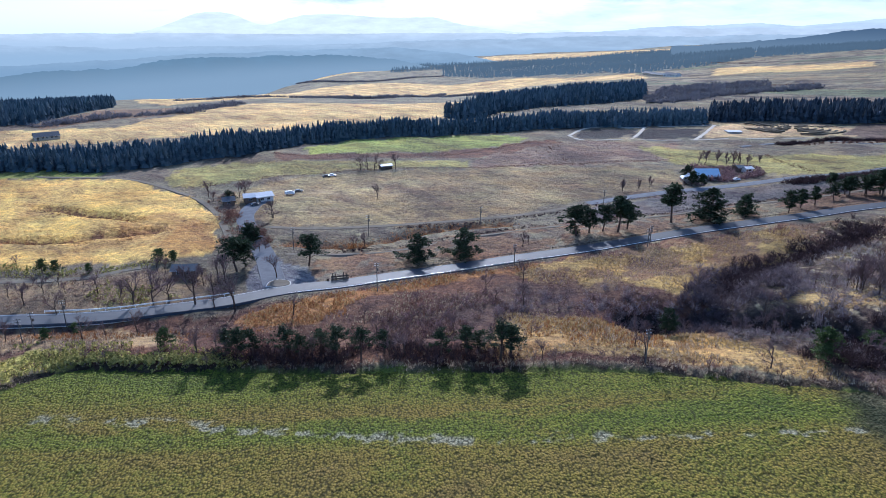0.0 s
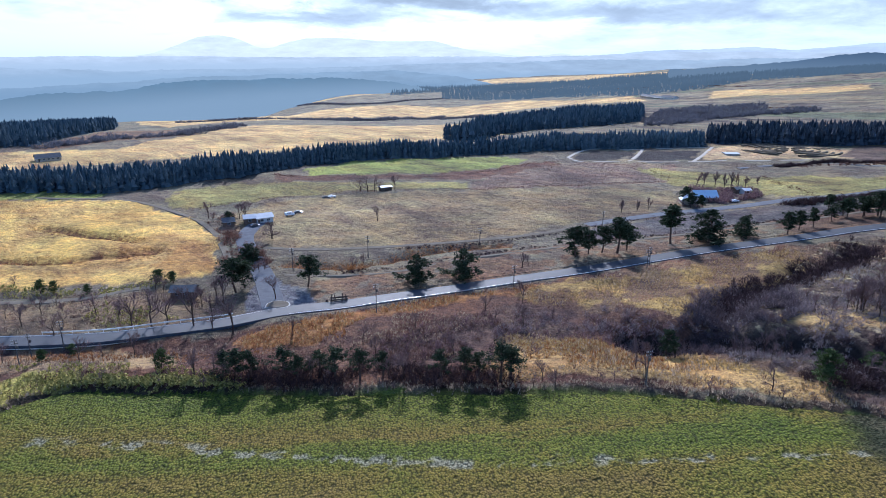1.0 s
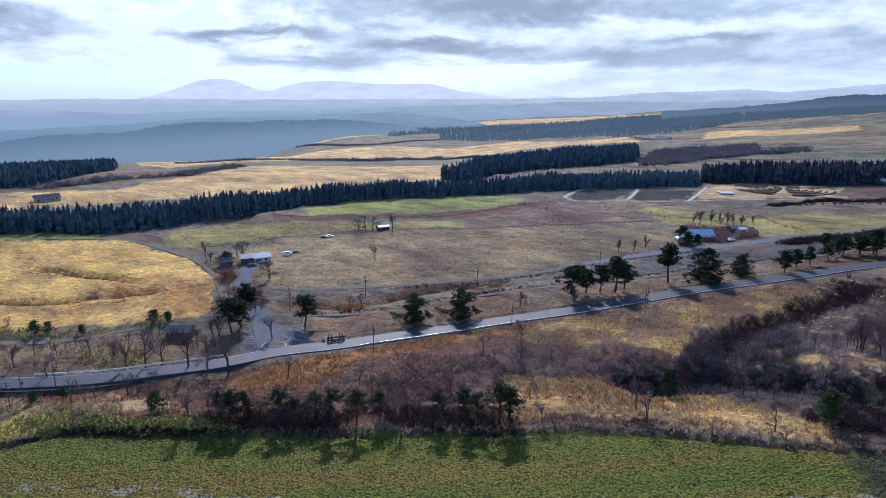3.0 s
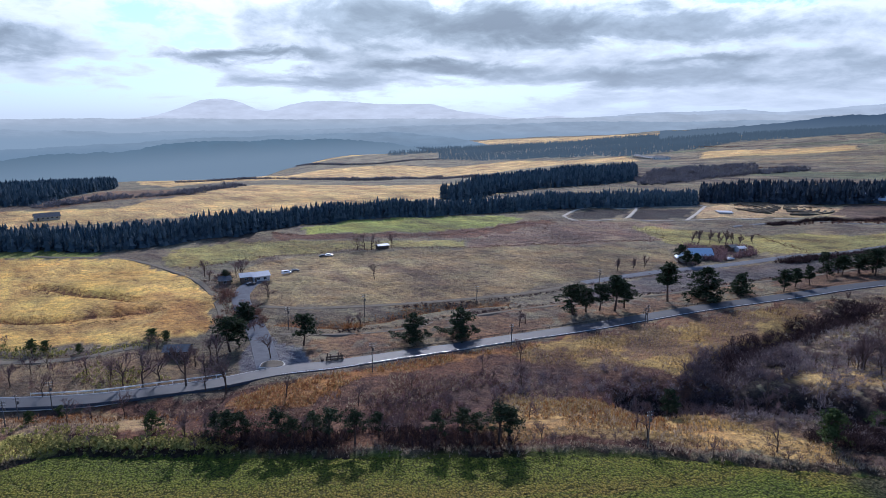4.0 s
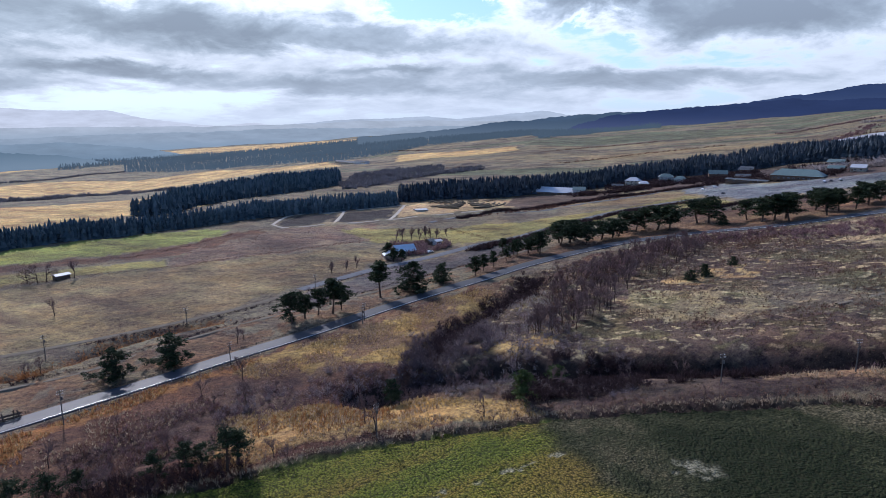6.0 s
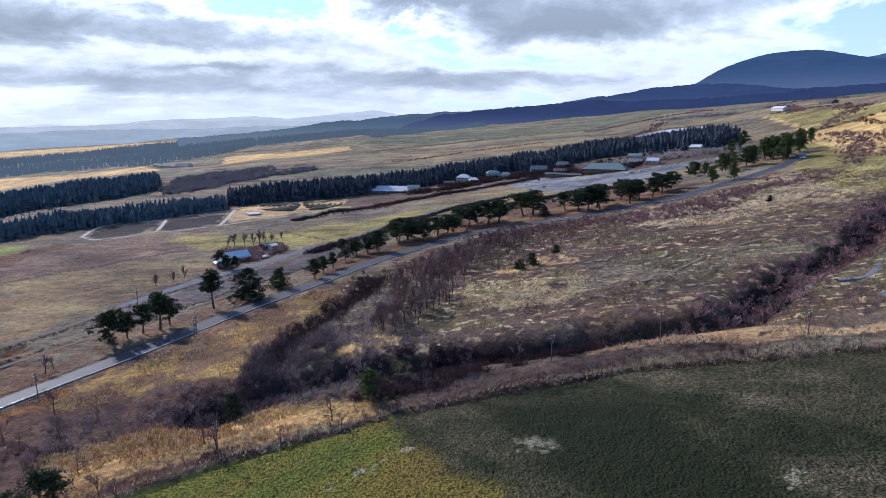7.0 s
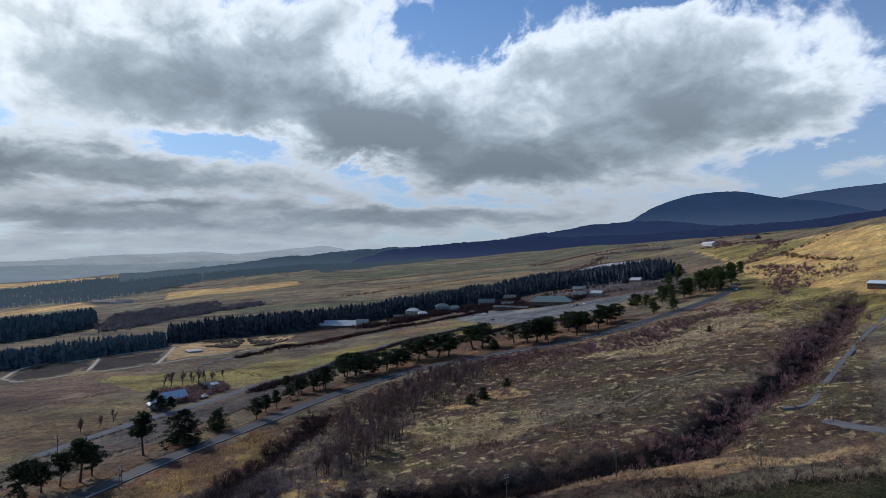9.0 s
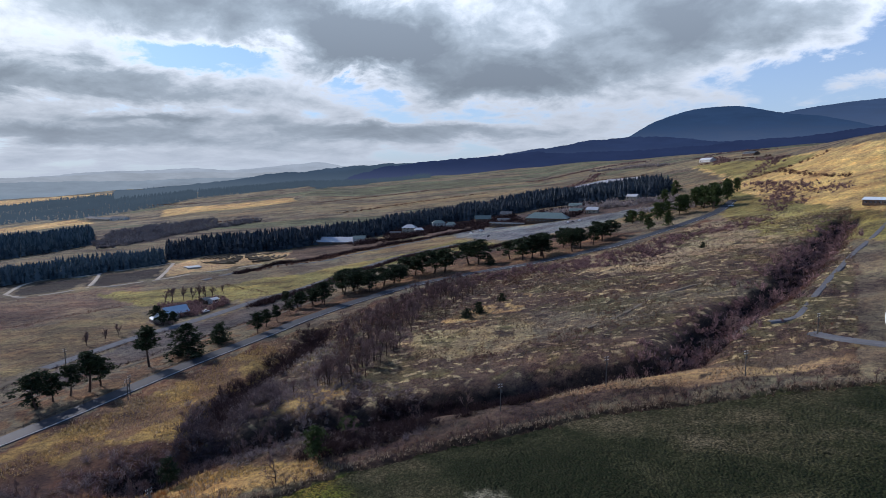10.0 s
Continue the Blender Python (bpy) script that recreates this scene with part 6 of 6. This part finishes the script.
shrubs("heath_brush", [AREAS[0][1]], 3.6, 1.3, THICKET, SCRUB, "scattered low brown bushes on the heath", "scrub")
shrubs("orchard_bushes", [p for c, p in AREAS if c == (0.150, 0.112, 0.086)], 4.2, 1.2, THICKET, SCRUB, "rows of small bare orchard bushes", "orchard")


def crop_canopy():
    """The leafy crop as one uneven carpet of clumps, open where the soil is bare."""
    az = np.radians(np.arange(-92, 42, 0.155))
    rad = np.concatenate([np.arange(66, 140, 0.42), np.arange(140, 215, 0.8)])
    A, D = np.meshgrid(az, rad)
    A = A + rng.normal(0, 0.0009, A.shape)
    D = D + rng.normal(0, 0.12, D.shape)
    x, y = -np.sin(A) * D, np.cos(A) * D
    clump = 0.10 * vnoise(x, y, 2.1, 81) + 0.09 * vnoise(x, y, 1.0, 82) + rng.normal(0, 0.03, x.shape)
    bare = np.zeros(x.shape)
    for line, half in WORN_LINES:
        bare = np.maximum(bare, 1 - smooth(half * 0.5, half * 2.4, near_line(x, y, line) + 1.2 * vnoise(x, y, 1.6, 83)))
    bare *= smooth(-0.2, 0.35, vnoise(x, y, 3.2, 28) + 0.8 * vnoise(x, y, 0.9, 29))
    z = height(x, y) + 0.30 + clump * (1 - 0.7 * bare) - 0.15 * bare
    # soft-edged mask of the painted cloud shadow
    dim = inside(x + 9 * vnoise(x, y, 22, 61) + 3 * vnoise(x, y, 5, 63), y + 9 * vnoise(x, y, 22, 62) + 3 * vnoise(x, y, 5, 64), SHADED_CROP).astype(float)
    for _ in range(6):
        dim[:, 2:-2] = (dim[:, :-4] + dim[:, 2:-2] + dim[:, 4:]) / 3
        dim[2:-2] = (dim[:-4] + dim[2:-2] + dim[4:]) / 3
    n, m = x.shape
    i, j = np.meshgrid(np.arange(n - 1), np.arange(m - 1), indexing="ij")
    f = np.stack([i * m + j, i * m + j + 1, (i + 1) * m + j + 1, (i + 1) * m + j], -1).reshape(-1, 4)[:, ::-1]
    inn = inside(x + 0.5 * vnoise(x, y, 2, 85), y + 0.5 * vnoise(x, y, 2, 86), CROP_FIELD).ravel()
    f = f[inn[f].all(1)]
    used, back = np.unique(f, return_inverse=True)
    v = np.c_[x.ravel(), y.ravel(), z.ravel()][used]
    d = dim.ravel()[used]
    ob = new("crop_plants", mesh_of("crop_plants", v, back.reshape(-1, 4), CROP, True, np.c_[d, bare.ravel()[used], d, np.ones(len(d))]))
    tagged(ob, "low leafy crop turning yellow and brown in the near field", "crop", kind="stuff")


crop_canopy()
shrubs("heath_tussocks", [AREAS[0][1]], 1.6, 0.75, TUFT, surface("heath_grass", (0.042, 0.030, 0.026), (0.25, 0.19, 0.115), 0.9, 0.04, 40, 0.0, translucent=0.3, island=True), "rough brown and buff tussock grass on the heath", "grass")


# ---- roadside furniture ----
def box(cx, cy, cz, sx, sy, sz, bevel=0.0):
    bm = bmesh.new()
    bmesh.ops.create_cube(bm, size=1.0, matrix=Matrix.Translation((cx, cy, cz)) @ Matrix.Diagonal((sx, sy, sz, 1)))
    if bevel:
        bmesh.ops.bevel(bm, geom=bm.edges[:], offset=bevel, segments=1, affect="EDGES")
    return bm


def rod(p, q, r0, r1, sides=8):
    v, f = tube([p, q], [r0, r1], sides)
    bm = bmesh.new()
    vs = [bm.verts.new(a) for a in v]
    for a in f:
        bm.faces.new([vs[i] for i in a])
    bm.faces.new(vs[sides:])
    bm.faces.new(vs[:sides][::-1])
    return bm


def utility_pole(x, y, tall, turn):
    root = new("utility_pole")
    tagged(root, "dark grey utility pole with a steel crossarm", "pole", "utility poles")
    root.matrix_basis = pose(x, y, float(height(x, y)) - 0.1, 0, 0, turn)
    part("shaft", rod((0, 0, 0), (0, 0, tall), 0.16, 0.09), POLE_GREY, root)
    for z in (tall - 0.4, tall - 1.1):
        arm = part("crossarm", box(0, 0, z, 1.5, 0.09, 0.1, 0.01), POLE_GREY, root)
        for dx in (-0.68, -0.3, 0.3, 0.68):
            part("insulator", rod((dx, 0, z + 0.06), (dx, 0, z + 0.3), 0.06, 0.04, 6), CERAMIC, arm)
    part("transformer", rod((0.35, 0.1, tall - 2.6), (0.35, 0.1, tall - 1.8), 0.24, 0.24), POLE_GREY, root)


for spot in [(-20.0, 169.7, 9.3), (22.9, 191.3, 7.5), (73.6, 210.9, 6.7), (-101.1, 149.3, 8.4), (-107.6, 145.7, 5.6),
    (-106.4, 139.3, 5.1), (-29.1, 225.7, 9.0), (-54.3, 210.2, 8.9), (14.5, 242.9, 7.2), (70.9, 268.6, 4.7), (44.1, 120.4, 8.4)]:
    utility_pole(*spot[:2], min(max(spot[2], 7.0), 11.0), 20)
for spot in [(152.3, 80.8, 8.5), (124.4, 96.1, 7.8), (170.1, 50.1, 7.1), (210.9, 42.3, 5.5), (71.5, 207.0, 6.8)]:
    utility_pole(*spot[:2], min(max(spot[2], 7.0), 11.0), -20)


def guardrail(name, line, offset, first, last, label, beam_h, beam_t, material, gap=4.0):
    """Posts and a beam along part of a road."""
    root = new(name)
    tagged(root, label, "guardrail", kind="structure")
    c = curve(line, 1.0)
    t = np.gradient(c, axis=0)
    t /= np.hypot(t[:, 0], t[:, 1])[:, None]
    p = c + np.c_[-t[:, 1], t[:, 0]] * offset
    k = (p[:, 0] >= first) & (p[:, 0] <= last)
    p, t = p[k], t[k]
    z = height(c[k, 0], c[k, 1]) + 0.22
    z = np.convolve(np.pad(z, 4, mode="edge"), np.ones(9) / 9, "valid")
    v, f = [], []
    for (a, b), h, (tx, ty) in zip(p, z, t):
        for dn, dz in ((-beam_t, 0), (beam_t, 0), (beam_t, beam_h), (-beam_t, beam_h)):
            v.append((a - ty * dn, b + tx * dn, h + 0.45 + dz))
    for i in range(len(p) - 1):
        for j in range(4):
            f.append((4 * i + j, 4 * i + (j + 1) % 4, 4 * i + 4 + (j + 1) % 4, 4 * i + 4 + j))
    part("beam", mesh_of("beam", v, f, material), material, root)
    post = None
    for i in range(0, len(p), int(gap)):
        if post is None:
            post = part("post", rod((0, 0, -0.5), (0, 0, 0.85), 0.07, 0.07, 6), material, root)
        else:
            post = new("post", post.data)
            post.parent = root
        post.location = (p[i, 0], p[i, 1], z[i])


guardrail("guardrail", ROAD, 4.1, -30, 190, "brown steel guardrail along the far side of the road", 0.10, 0.04, RAIL_BROWN, 5)
guardrail("guardrail", ROAD, -4.1, -25, 36, "grey steel guardrail beside the road", 0.32, 0.05, STEEL, 4)
guardrail("guardrail", ROAD, 4.1, -112, -62, "white painted steel guardrail beside the road bend", 0.32, 0.05, PAINT_WHITE, 4)


# ---- buildings ----
def gable_roof(w2, d2, eave, ridge, over, thick, hip=0.0):
    """Two pitched slabs, or a hipped roof, over a plan w by d; the ridge runs along x."""
    bm = bmesh.new()
    a, b = w2 / 2 + over, d2 / 2 + over
    r = a * (1 - hip)
    lo = [(-a, -b, eave), (a, -b, eave), (a, b, eave), (-a, b, eave)]
    hi = [(-r, 0, ridge), (r, 0, ridge)]
    for dz in (0.0, -thick):
        vs = [bm.verts.new((x, y, z + dz)) for x, y, z in lo + hi]
        faces = [(0, 1, 5, 4), (2, 3, 4, 5)] + ([(1, 2, 5), (3, 0, 4)] if hip else [])
        for q in faces:
            bm.faces.new([vs[i] for i in (q if dz == 0 else q[::-1])])
    bm.verts.ensure_lookup_table()
    rim = [0, 1, 2, 3] if hip else [0, 1, 5, 2, 3, 4]
    for i, j in zip(rim, rim[1:] + rim[:1]):
        bm.faces.new([bm.verts[j], bm.verts[i], bm.verts[i + 6], bm.verts[j + 6]])
    return bm


def gable_walls(w2, d2, eave, ridge, hip):
    bm = bmesh.new()
    a, b = w2 / 2, d2 / 2
    lo = [bm.verts.new(p) for p in ((-a, -b, -0.6), (a, -b, -0.6), (a, b, -0.6), (-a, b, -0.6))]
    hi = [bm.verts.new(p) for p in ((-a, -b, eave), (a, -b, eave), (a, b, eave), (-a, b, eave))]
    for i in range(4):
        bm.faces.new([lo[i], lo[(i + 1) % 4], hi[(i + 1) % 4], hi[i]])
    if not hip:
        for i, j, x in ((1, 2, a), (3, 0, -a)):
            bm.faces.new([hi[i], hi[j], bm.verts.new((x, 0, ridge - 0.1))])
    return bm


def building(name, spot, deep, eave, ridge, wall, roof, label, category, hip=0.0, windows=3, storeys=1, door=True, vents=0, swing=0.0, width=None):
    """A building whose front stands at spot: centre of the front, width, heading."""
    x, y, wd, turn = spot
    wd = width or wd
    turn += swing
    c, s = math.cos(radians(turn)), math.sin(radians(turn))
    cx, cy = x - s * deep / 2, y + c * deep / 2
    root = new(name)
    tagged(root, label, category)
    root.matrix_basis = pose(cx, cy, float(min(height(cx, cy), height(x, y) + 0.3)), 0, 0, turn)
    part("wall", gable_walls(wd, deep, eave, ridge, hip), wall, root)
    part("roof", gable_roof(wd, deep, eave, ridge, 0.5, 0.18, hip), roof, root)
    for st in range(storeys):
        z = 1.5 + 2.7 * st
        for i in range(windows):
            px = -wd / 2 + wd * (i + 0.75) / (windows + 0.5)
            win = part("window", box(px, -deep / 2 - 0.03, z, 1.5, 0.1, 1.1, 0.02), PALE_ROOF, root)
            for dx in (-0.35, 0.35):
                part("pane", box(px + dx, -deep / 2 - 0.09, z, 0.62, 0.04, 0.95), GLASS, win)
    if door:
        part("door", box(-wd / 2 + wd * 0.12, -deep / 2 - 0.04, 0.95, 1.0, 0.1, 2.0, 0.02), BROWN_WALL, root)
    for i in range(vents):
        px = -wd / 2 + wd * (i + 0.5) / vents
        part("roof_rib", box(px, -deep / 4 - 0.2, (eave + ridge) / 2 + 0.12, 0.12, deep / 2 + 0.2, 0.08), roof, root)
    part("gutter", rod((-wd / 2 - 0.5, -deep / 2 - 0.55, eave - 0.1), (wd / 2 + 0.5, -deep / 2 - 0.55, eave - 0.1), 0.07, 0.07, 6), STEEL, root)
    return root


building("hut", (-83.0, 183.0, 7.2, 5.5), 5, 2.3, 3.6, BROWN_WALL, DARK_ROOF, "dark-roofed timber hut among bare trees beside the road", "hut", windows=2)
building("farm_shed", (-88.8, 274.1, 5.0, 23.3), 5, 2.6, 4.0, BROWN_WALL, PALE_ROOF, "small farm shed with a pale sheet roof", "shed", windows=1)
building("farm_shed", (-82.6, 276.6, 7.4, 24.1), 6, 2.6, 4.2, WHITE_WALL, PALE_ROOF, "low farm shed with a pale sheet roof beside the drive", "shed", windows=2, swing=8)
building("farm_hut", (-97.3, 270.2, 4.9, 23.3), 5, 2.4, 3.8, BROWN_WALL, DARK_ROOF, "dark-roofed farm hut behind bare shrubs", "hut", windows=1)
building("field_shelter", (-33.2, 349.6, 6.4, 29.2), 4, 2.3, 3.0, TIMBER, PALE_ROOF, "open field shelter with a pale roof", "shelter", windows=0, door=False)
building("farmhouse", (135.8, 314.4, 11.6, 14.5), 8, 2.8, 6.0, CREAM_WALL, BLUE_ROOF, "house with a light blue sheet-metal roof", "house", windows=4, swing=-14)
building("house_wing", (128.0, 309.9, 5.9, 22.0), 7, 2.5, 4.8, CREAM_WALL, BLUE_ROOF, "low house wing with a light blue roof", "house", windows=1, swing=60)
building("outbuilding", (164.3, 330.0, 4.2, 14.2), 4, 2.3, 3.2, WHITE_WALL, PALE_ROOF, "small white outbuilding beside the house", "shed", windows=1)
building("barn", (-287.6, 448.6, 15.9, 39.0), 9, 2.4, 5.0, CREAM_WALL, DARK_ROOF, "long barn with pale walls and a dark roof", "barn", windows=5)
building("far_barn", (407.0, 1267.8, 88.2, -82.2), 14, 4.0, 7.0, CREAM_WALL, DARK_ROOF, "far long livestock barn on the grassland", "barn", windows=6)
building("far_barn", (420.5, 1207.8, 31.7, -62.9), 14, 4.0, 7.0, WHITE_WALL, DARK_ROOF, "far long livestock barn with a grey roof", "barn", windows=4)
building("long_shed", (368.7, 500.4, 50.3, -54.5), 14, 2.6, 7.2, BROWN_WALL, PALE_ROOF, "long low shed with a broad pale sheet roof", "shed", windows=8)
building("shed_annex", (387.8, 475.4, 11.7, -41.0), 11, 4.0, 7.0, WHITE_WALL, GREEN_ROOF, "annex of the long shed with a green roof", "shed", windows=3)
building("house", (449.9, 469.9, 14.1, -59.3), 9, 5.0, 8.2, CREAM_WALL, PALE_ROOF, "two-storey cream house with a hipped roof", "house", hip=0.6, windows=3, storeys=2)
building("house_wing", (449.7, 453.0, 8.8, -39.5), 8, 2.8, 5.0, CREAM_WALL, PALE_ROOF, "single-storey wing of a cream house", "house", hip=0.5, windows=2)
building("house", (479.5, 453.9, 13.8, -44.6), 9, 5.4, 8.4, WHITE_WALL, GREEN_ROOF, "two-storey white house with a grey-green hipped roof", "house", hip=0.6, windows=3, storeys=2)
building("house_wing", (483.5, 440.5, 10.1, -53.4), 8, 3.0, 5.6, WHITE_WALL, GREEN_ROOF, "low wing of a white house", "house", hip=0.5, windows=2)
building("low_shed", (435.4, 474.7, 10.6, -43.8), 6, 2.5, 4.0, BROWN_WALL, DARK_ROOF, "low dark shed by the trees", "shed", windows=1)
building("farm_building", (507.3, 415.5, 16.5, -45.4), 9, 4.0, 7.5, BROWN_WALL, GREEN_ROOF, "farm building with a faded green roof", "barn", windows=3)
building("farm_building", (537.7, 409.2, 12.5, -69.5), 8, 3.5, 6.5, BROWN_WALL, DARK_ROOF, "dark farm building among trees", "barn", windows=2)
building("visitor_hall", (486.4, 323.1, 38.2, -67.0), 18, 3.6, 8.5, BROWN_WALL, GREEN_ROOF, "wide hall with a broad green roof behind the car park", "hall", hip=0.35, windows=10)
building("house", (528.5, 299.4, 10.5, -74.0), 8, 3.2, 5.8, CREAM_WALL, PALE_ROOF, "small pale house among bare trees", "house", windows=2)
building("house", (613.7, 301.6, 11.2, -89.4), 8, 3.0, 5.4, CREAM_WALL, PALE_ROOF, "small cream house at the edge of the wood", "house", windows=3)
building("house", (575.2, 346.4, 13.6, -81.5), 8, 3.0, 5.6, CREAM_WALL, GREEN_ROOF, "small house with a green roof", "house", windows=2)
building("house", (947.4, 350.5, 25.9, -124.9), 10, 3.5, 6.5, WHITE_WALL, PALE_ROOF, "far pale house below the hill", "house", windows=2)
building("house", (956.5, 293.1, 23.4, -122.8), 10, 3.5, 6.5, BROWN_WALL, DARK_ROOF, "far dark house below the hill", "house", windows=2)
building("platform_shelter", (222.9, 480.2, 10.1, -4.4), 9, 1.2, 1.6, CONCRETE, PALE_ROOF, "low shelter with a flat white roof in the garden", "shelter", windows=0, door=False)


def car(spot, turn, paint, label, van=False):
    x, y = spot
    root = new("van" if van else "car")
    tagged(root, label, "vehicle", "parked vehicles")
    root.matrix_basis = pose(x, y, float(height(x, y)) + 0.12, 0, 0, turn)
    length, wide, tall = (4.7, 1.75, 1.95) if van else (4.3, 1.7, 1.45)
    prof = [(-0.5, 0.3), (-0.5, 0.62), (-0.47, 0.97), (-0.4, 1.0), (0.22, 1.0), (0.36, 0.66), (0.5, 0.58), (0.5, 0.3)] if van else \
        [(-0.5, 0.3), (-0.5, 0.66), (-0.36, 0.70), (-0.26, 1.0), (0.08, 1.0), (0.22, 0.70), (0.47, 0.62), (0.5, 0.3)]
    bm = bmesh.new()
    rows = []
    for sy in (-0.5, -0.42, 0.42, 0.5):
        rows.append([bm.verts.new((u * length, sy * wide * (0.9 if v > 0.9 else 1.0), v * tall * (0.97 if abs(sy) == 0.5 else 1.0))) for u, v in prof])
    for r0, r1 in zip(rows, rows[1:]):
        for i in range(len(prof)):
            j = (i + 1) % len(prof)
            bm.faces.new([r0[i], r0[j], r1[j], r1[i]])
    bm.faces.new(rows[0][::-1])
    bm.faces.new(rows[-1])
    part("body", bm, paint, root)
    part("windscreen", box(0.15 * length if not van else 0.3 * length, 0, 0.84 * tall, 0.05, wide * 0.8, tall * 0.24), GLASS, root)
    for sy in (-1, 1):
        part("side_window", box(-0.08 * length, sy * wide * 0.475, 0.83 * tall, length * 0.42, 0.05, tall * 0.2), GLASS, root)
        part("headlight", box(0.5 * length, sy * wide * 0.36, 0.5 * tall, 0.05, 0.3, 0.16), PALE_ROOF, root)
        for sx2 in (-0.31, 0.31):
            px, py = sx2 * length, sy * wide * 0.46
            wheel = part("wheel", rod((px, py - 0.1, 0.3), (px, py + 0.1, 0.3), 0.31, 0.31, 12), TYRE, root)
            part("rim", rod((px, py + sy * 0.1, 0.3), (px, py + sy * 0.12, 0.3), 0.19, 0.19, 10), STEEL, wheel)


car((-75.1, 291.9), 25, CAR_WHITE, "white van parked on the meadow", True)
car((-72.3, 297.6), 30, CAR_DARK, "dark car parked on the meadow")
car((-64.1, 329.1), 10, CAR_DARK, "dark car parked at the field edge")
car((-61.5, 331.9), 15, CAR_WHITE, "white car parked at the field edge")
car((149.8, 313.1), 15, CAR_WHITE, "white car parked beside the blue-roofed house")
car((-85.6, 270.2), 40, CAR_DARK, "dark car beside the farm sheds")
car((437, 372), 10, CAR_WHITE, "white car in the car park")
car((448, 369), 10, CAR_WHITE, "white van in the car park", True)
car((418, 336), 20, CAR_DARK, "dark car in the car park")


# kerbed island with a bare tree at the drive
def island(line):
    root = new("planted_island")
    tagged(root, "kerbed planting island of dry grass at the road junction", "island")
    c = np.array(line).mean(0)
    root.matrix_basis = pose(c[0], c[1], float(height(*c)) + 0.12)
    p = curve(line + line[:1], 0.8) - c
    for name, grow, z, m in (("kerb", 1.0, 0.28, CONCRETE), ("soil", 0.9, 0.38, DIRT)):
        bm = bmesh.new()
        lo = [bm.verts.new((a * grow, b * grow, -0.5)) for a, b in p[:-1]]
        hi = [bm.verts.new((a * grow, b * grow, z)) for a, b in p[:-1]]
        for i in range(len(lo)):
            j = (i + 1) % len(lo)
            bm.faces.new([lo[i], lo[j], hi[j], hi[i]])
        bm.faces.new(hi)
        part(name, bm, m, root)


island([(-54.6, 174.2), (-54.6, 177.8), (-52.3, 180.1), (-48.5, 179.1), (-47.4, 175.8), (-50.3, 174.1)])


# hedge maze beyond the meadow
def maze(centre, turn):
    root = new("hedge_maze")
    tagged(root, "low dark hedge maze with curved rows on pale ground", "hedge")
    root.matrix_basis = pose(centre[0], centre[1], float(height(*centre)), 0, 0, turn)
    for ring in range(7):
        for start, end in ((10, 80), (95, 170), (190, 255), (275, 350)):
            a = np.radians(np.linspace(start + 6 * (ring % 3), end - 5 * (ring % 2), 14))
            r = 4 + 3.3 * ring
            v, f = [], []
            for t in a:
                for dr, z in ((-0.6, -0.3), (-0.55, 0.85), (0.55, 0.85), (0.6, -0.3)):
                    rr = r + dr + rng.normal(0, 0.08)
                    wx, wy = 1.5 * rr * math.cos(t), 1.7 * rr * math.sin(t)
                    v.append((wx, wy, z + rng.normal(0, 0.08) + float(height(centre[0] + wx, centre[1] + wy)) - float(height(*centre))))
            for i in range(len(a) - 1):
                for j in range(3):
                    f.append((4 * i + j, 4 * i + j + 1, 4 * i + 4 + j + 1, 4 * i + 4 + j))
            part("hedge", mesh_of("hedge", v, f, MAZE_HEDGE), MAZE_HEDGE, root)


maze((279, 503), -25)


def timber_frame(spot):
    """A rustic frame of crooked posts beside the road."""
    x, y = spot
    root = new("timber_monument")
    tagged(root, "dark rustic timber frame with crooked posts beside the road", "monument")
    root.matrix_basis = pose(x, y, float(height(x, y)), 0, 0, 15)
    for dx, lean in ((-2.6, 0.5), (-1.0, -0.4), (0.9, 0.3), (2.4, -0.5)):
        part("post", rod((dx, 0, -0.3), (dx + lean, 0.2, 2.6 + 0.3 * lean), 0.28, 0.16, 7), TIMBER, root)
    for z in (0.7, 1.5):
        part("board", box(0, 0.1, z, 5.4, 0.25, 0.5, 0.04), TIMBER, root)
    part("stump", rod((-3.8, 0.4, -0.2), (-3.7, 0.4, 0.9), 0.5, 0.38, 9), BARK, root)


timber_frame((-32.7, 179.7))
building("shop", (512, 352, 15, -66), 9, 2.6, 5.2, BROWN_WALL, DARK_ROOF, "low dark-roofed shop beside the hall", "shop", windows=3)
building("shop", (497, 381, 12, -62), 8, 2.5, 4.6, BROWN_WALL, DARK_ROOF, "small dark shop with a sheet roof behind the car park", "shop", windows=2)
building("shop", (536, 322, 12, -74), 8, 2.6, 5.0, BROWN_WALL, GREEN_ROOF, "small shop with a faded green roof beside bare trees", "shop", windows=2)
building("roadside_depot", (460.7, 62.4, 21.6, -98.1), 10, 3.0, 4.6, BROWN_WALL, BLUE_ROOF, "long low depot with a blue-grey roof on the hillside", "depot", windows=8)
building("store_shed", (161.6, 333.5, 4.3, 14.6), 5, 2.4, 3.4, BROWN_WALL, DARK_ROOF, "small dark store shed beside the house", "shed", windows=1)
building("hall_annex", (471.8, 358.1, 35.0, -76.0), 7, 2.6, 3.6, BROWN_WALL, DARK_ROOF, "long low dark annex of the hall", "annex", windows=8)
car((476, 293), 20, CAR_WHITE, "white car in front of the hall")
car((481, 291), 20, CAR_DARK, "dark car in front of the hall")
car((486, 287), 20, CAR_WHITE, "white car in front of the hall")
car((534, 173), 60, CAR_DARK, "dark car on the hillside parking place")
car((510, 167), 60, CAR_WHITE, "white car on the hillside parking place")
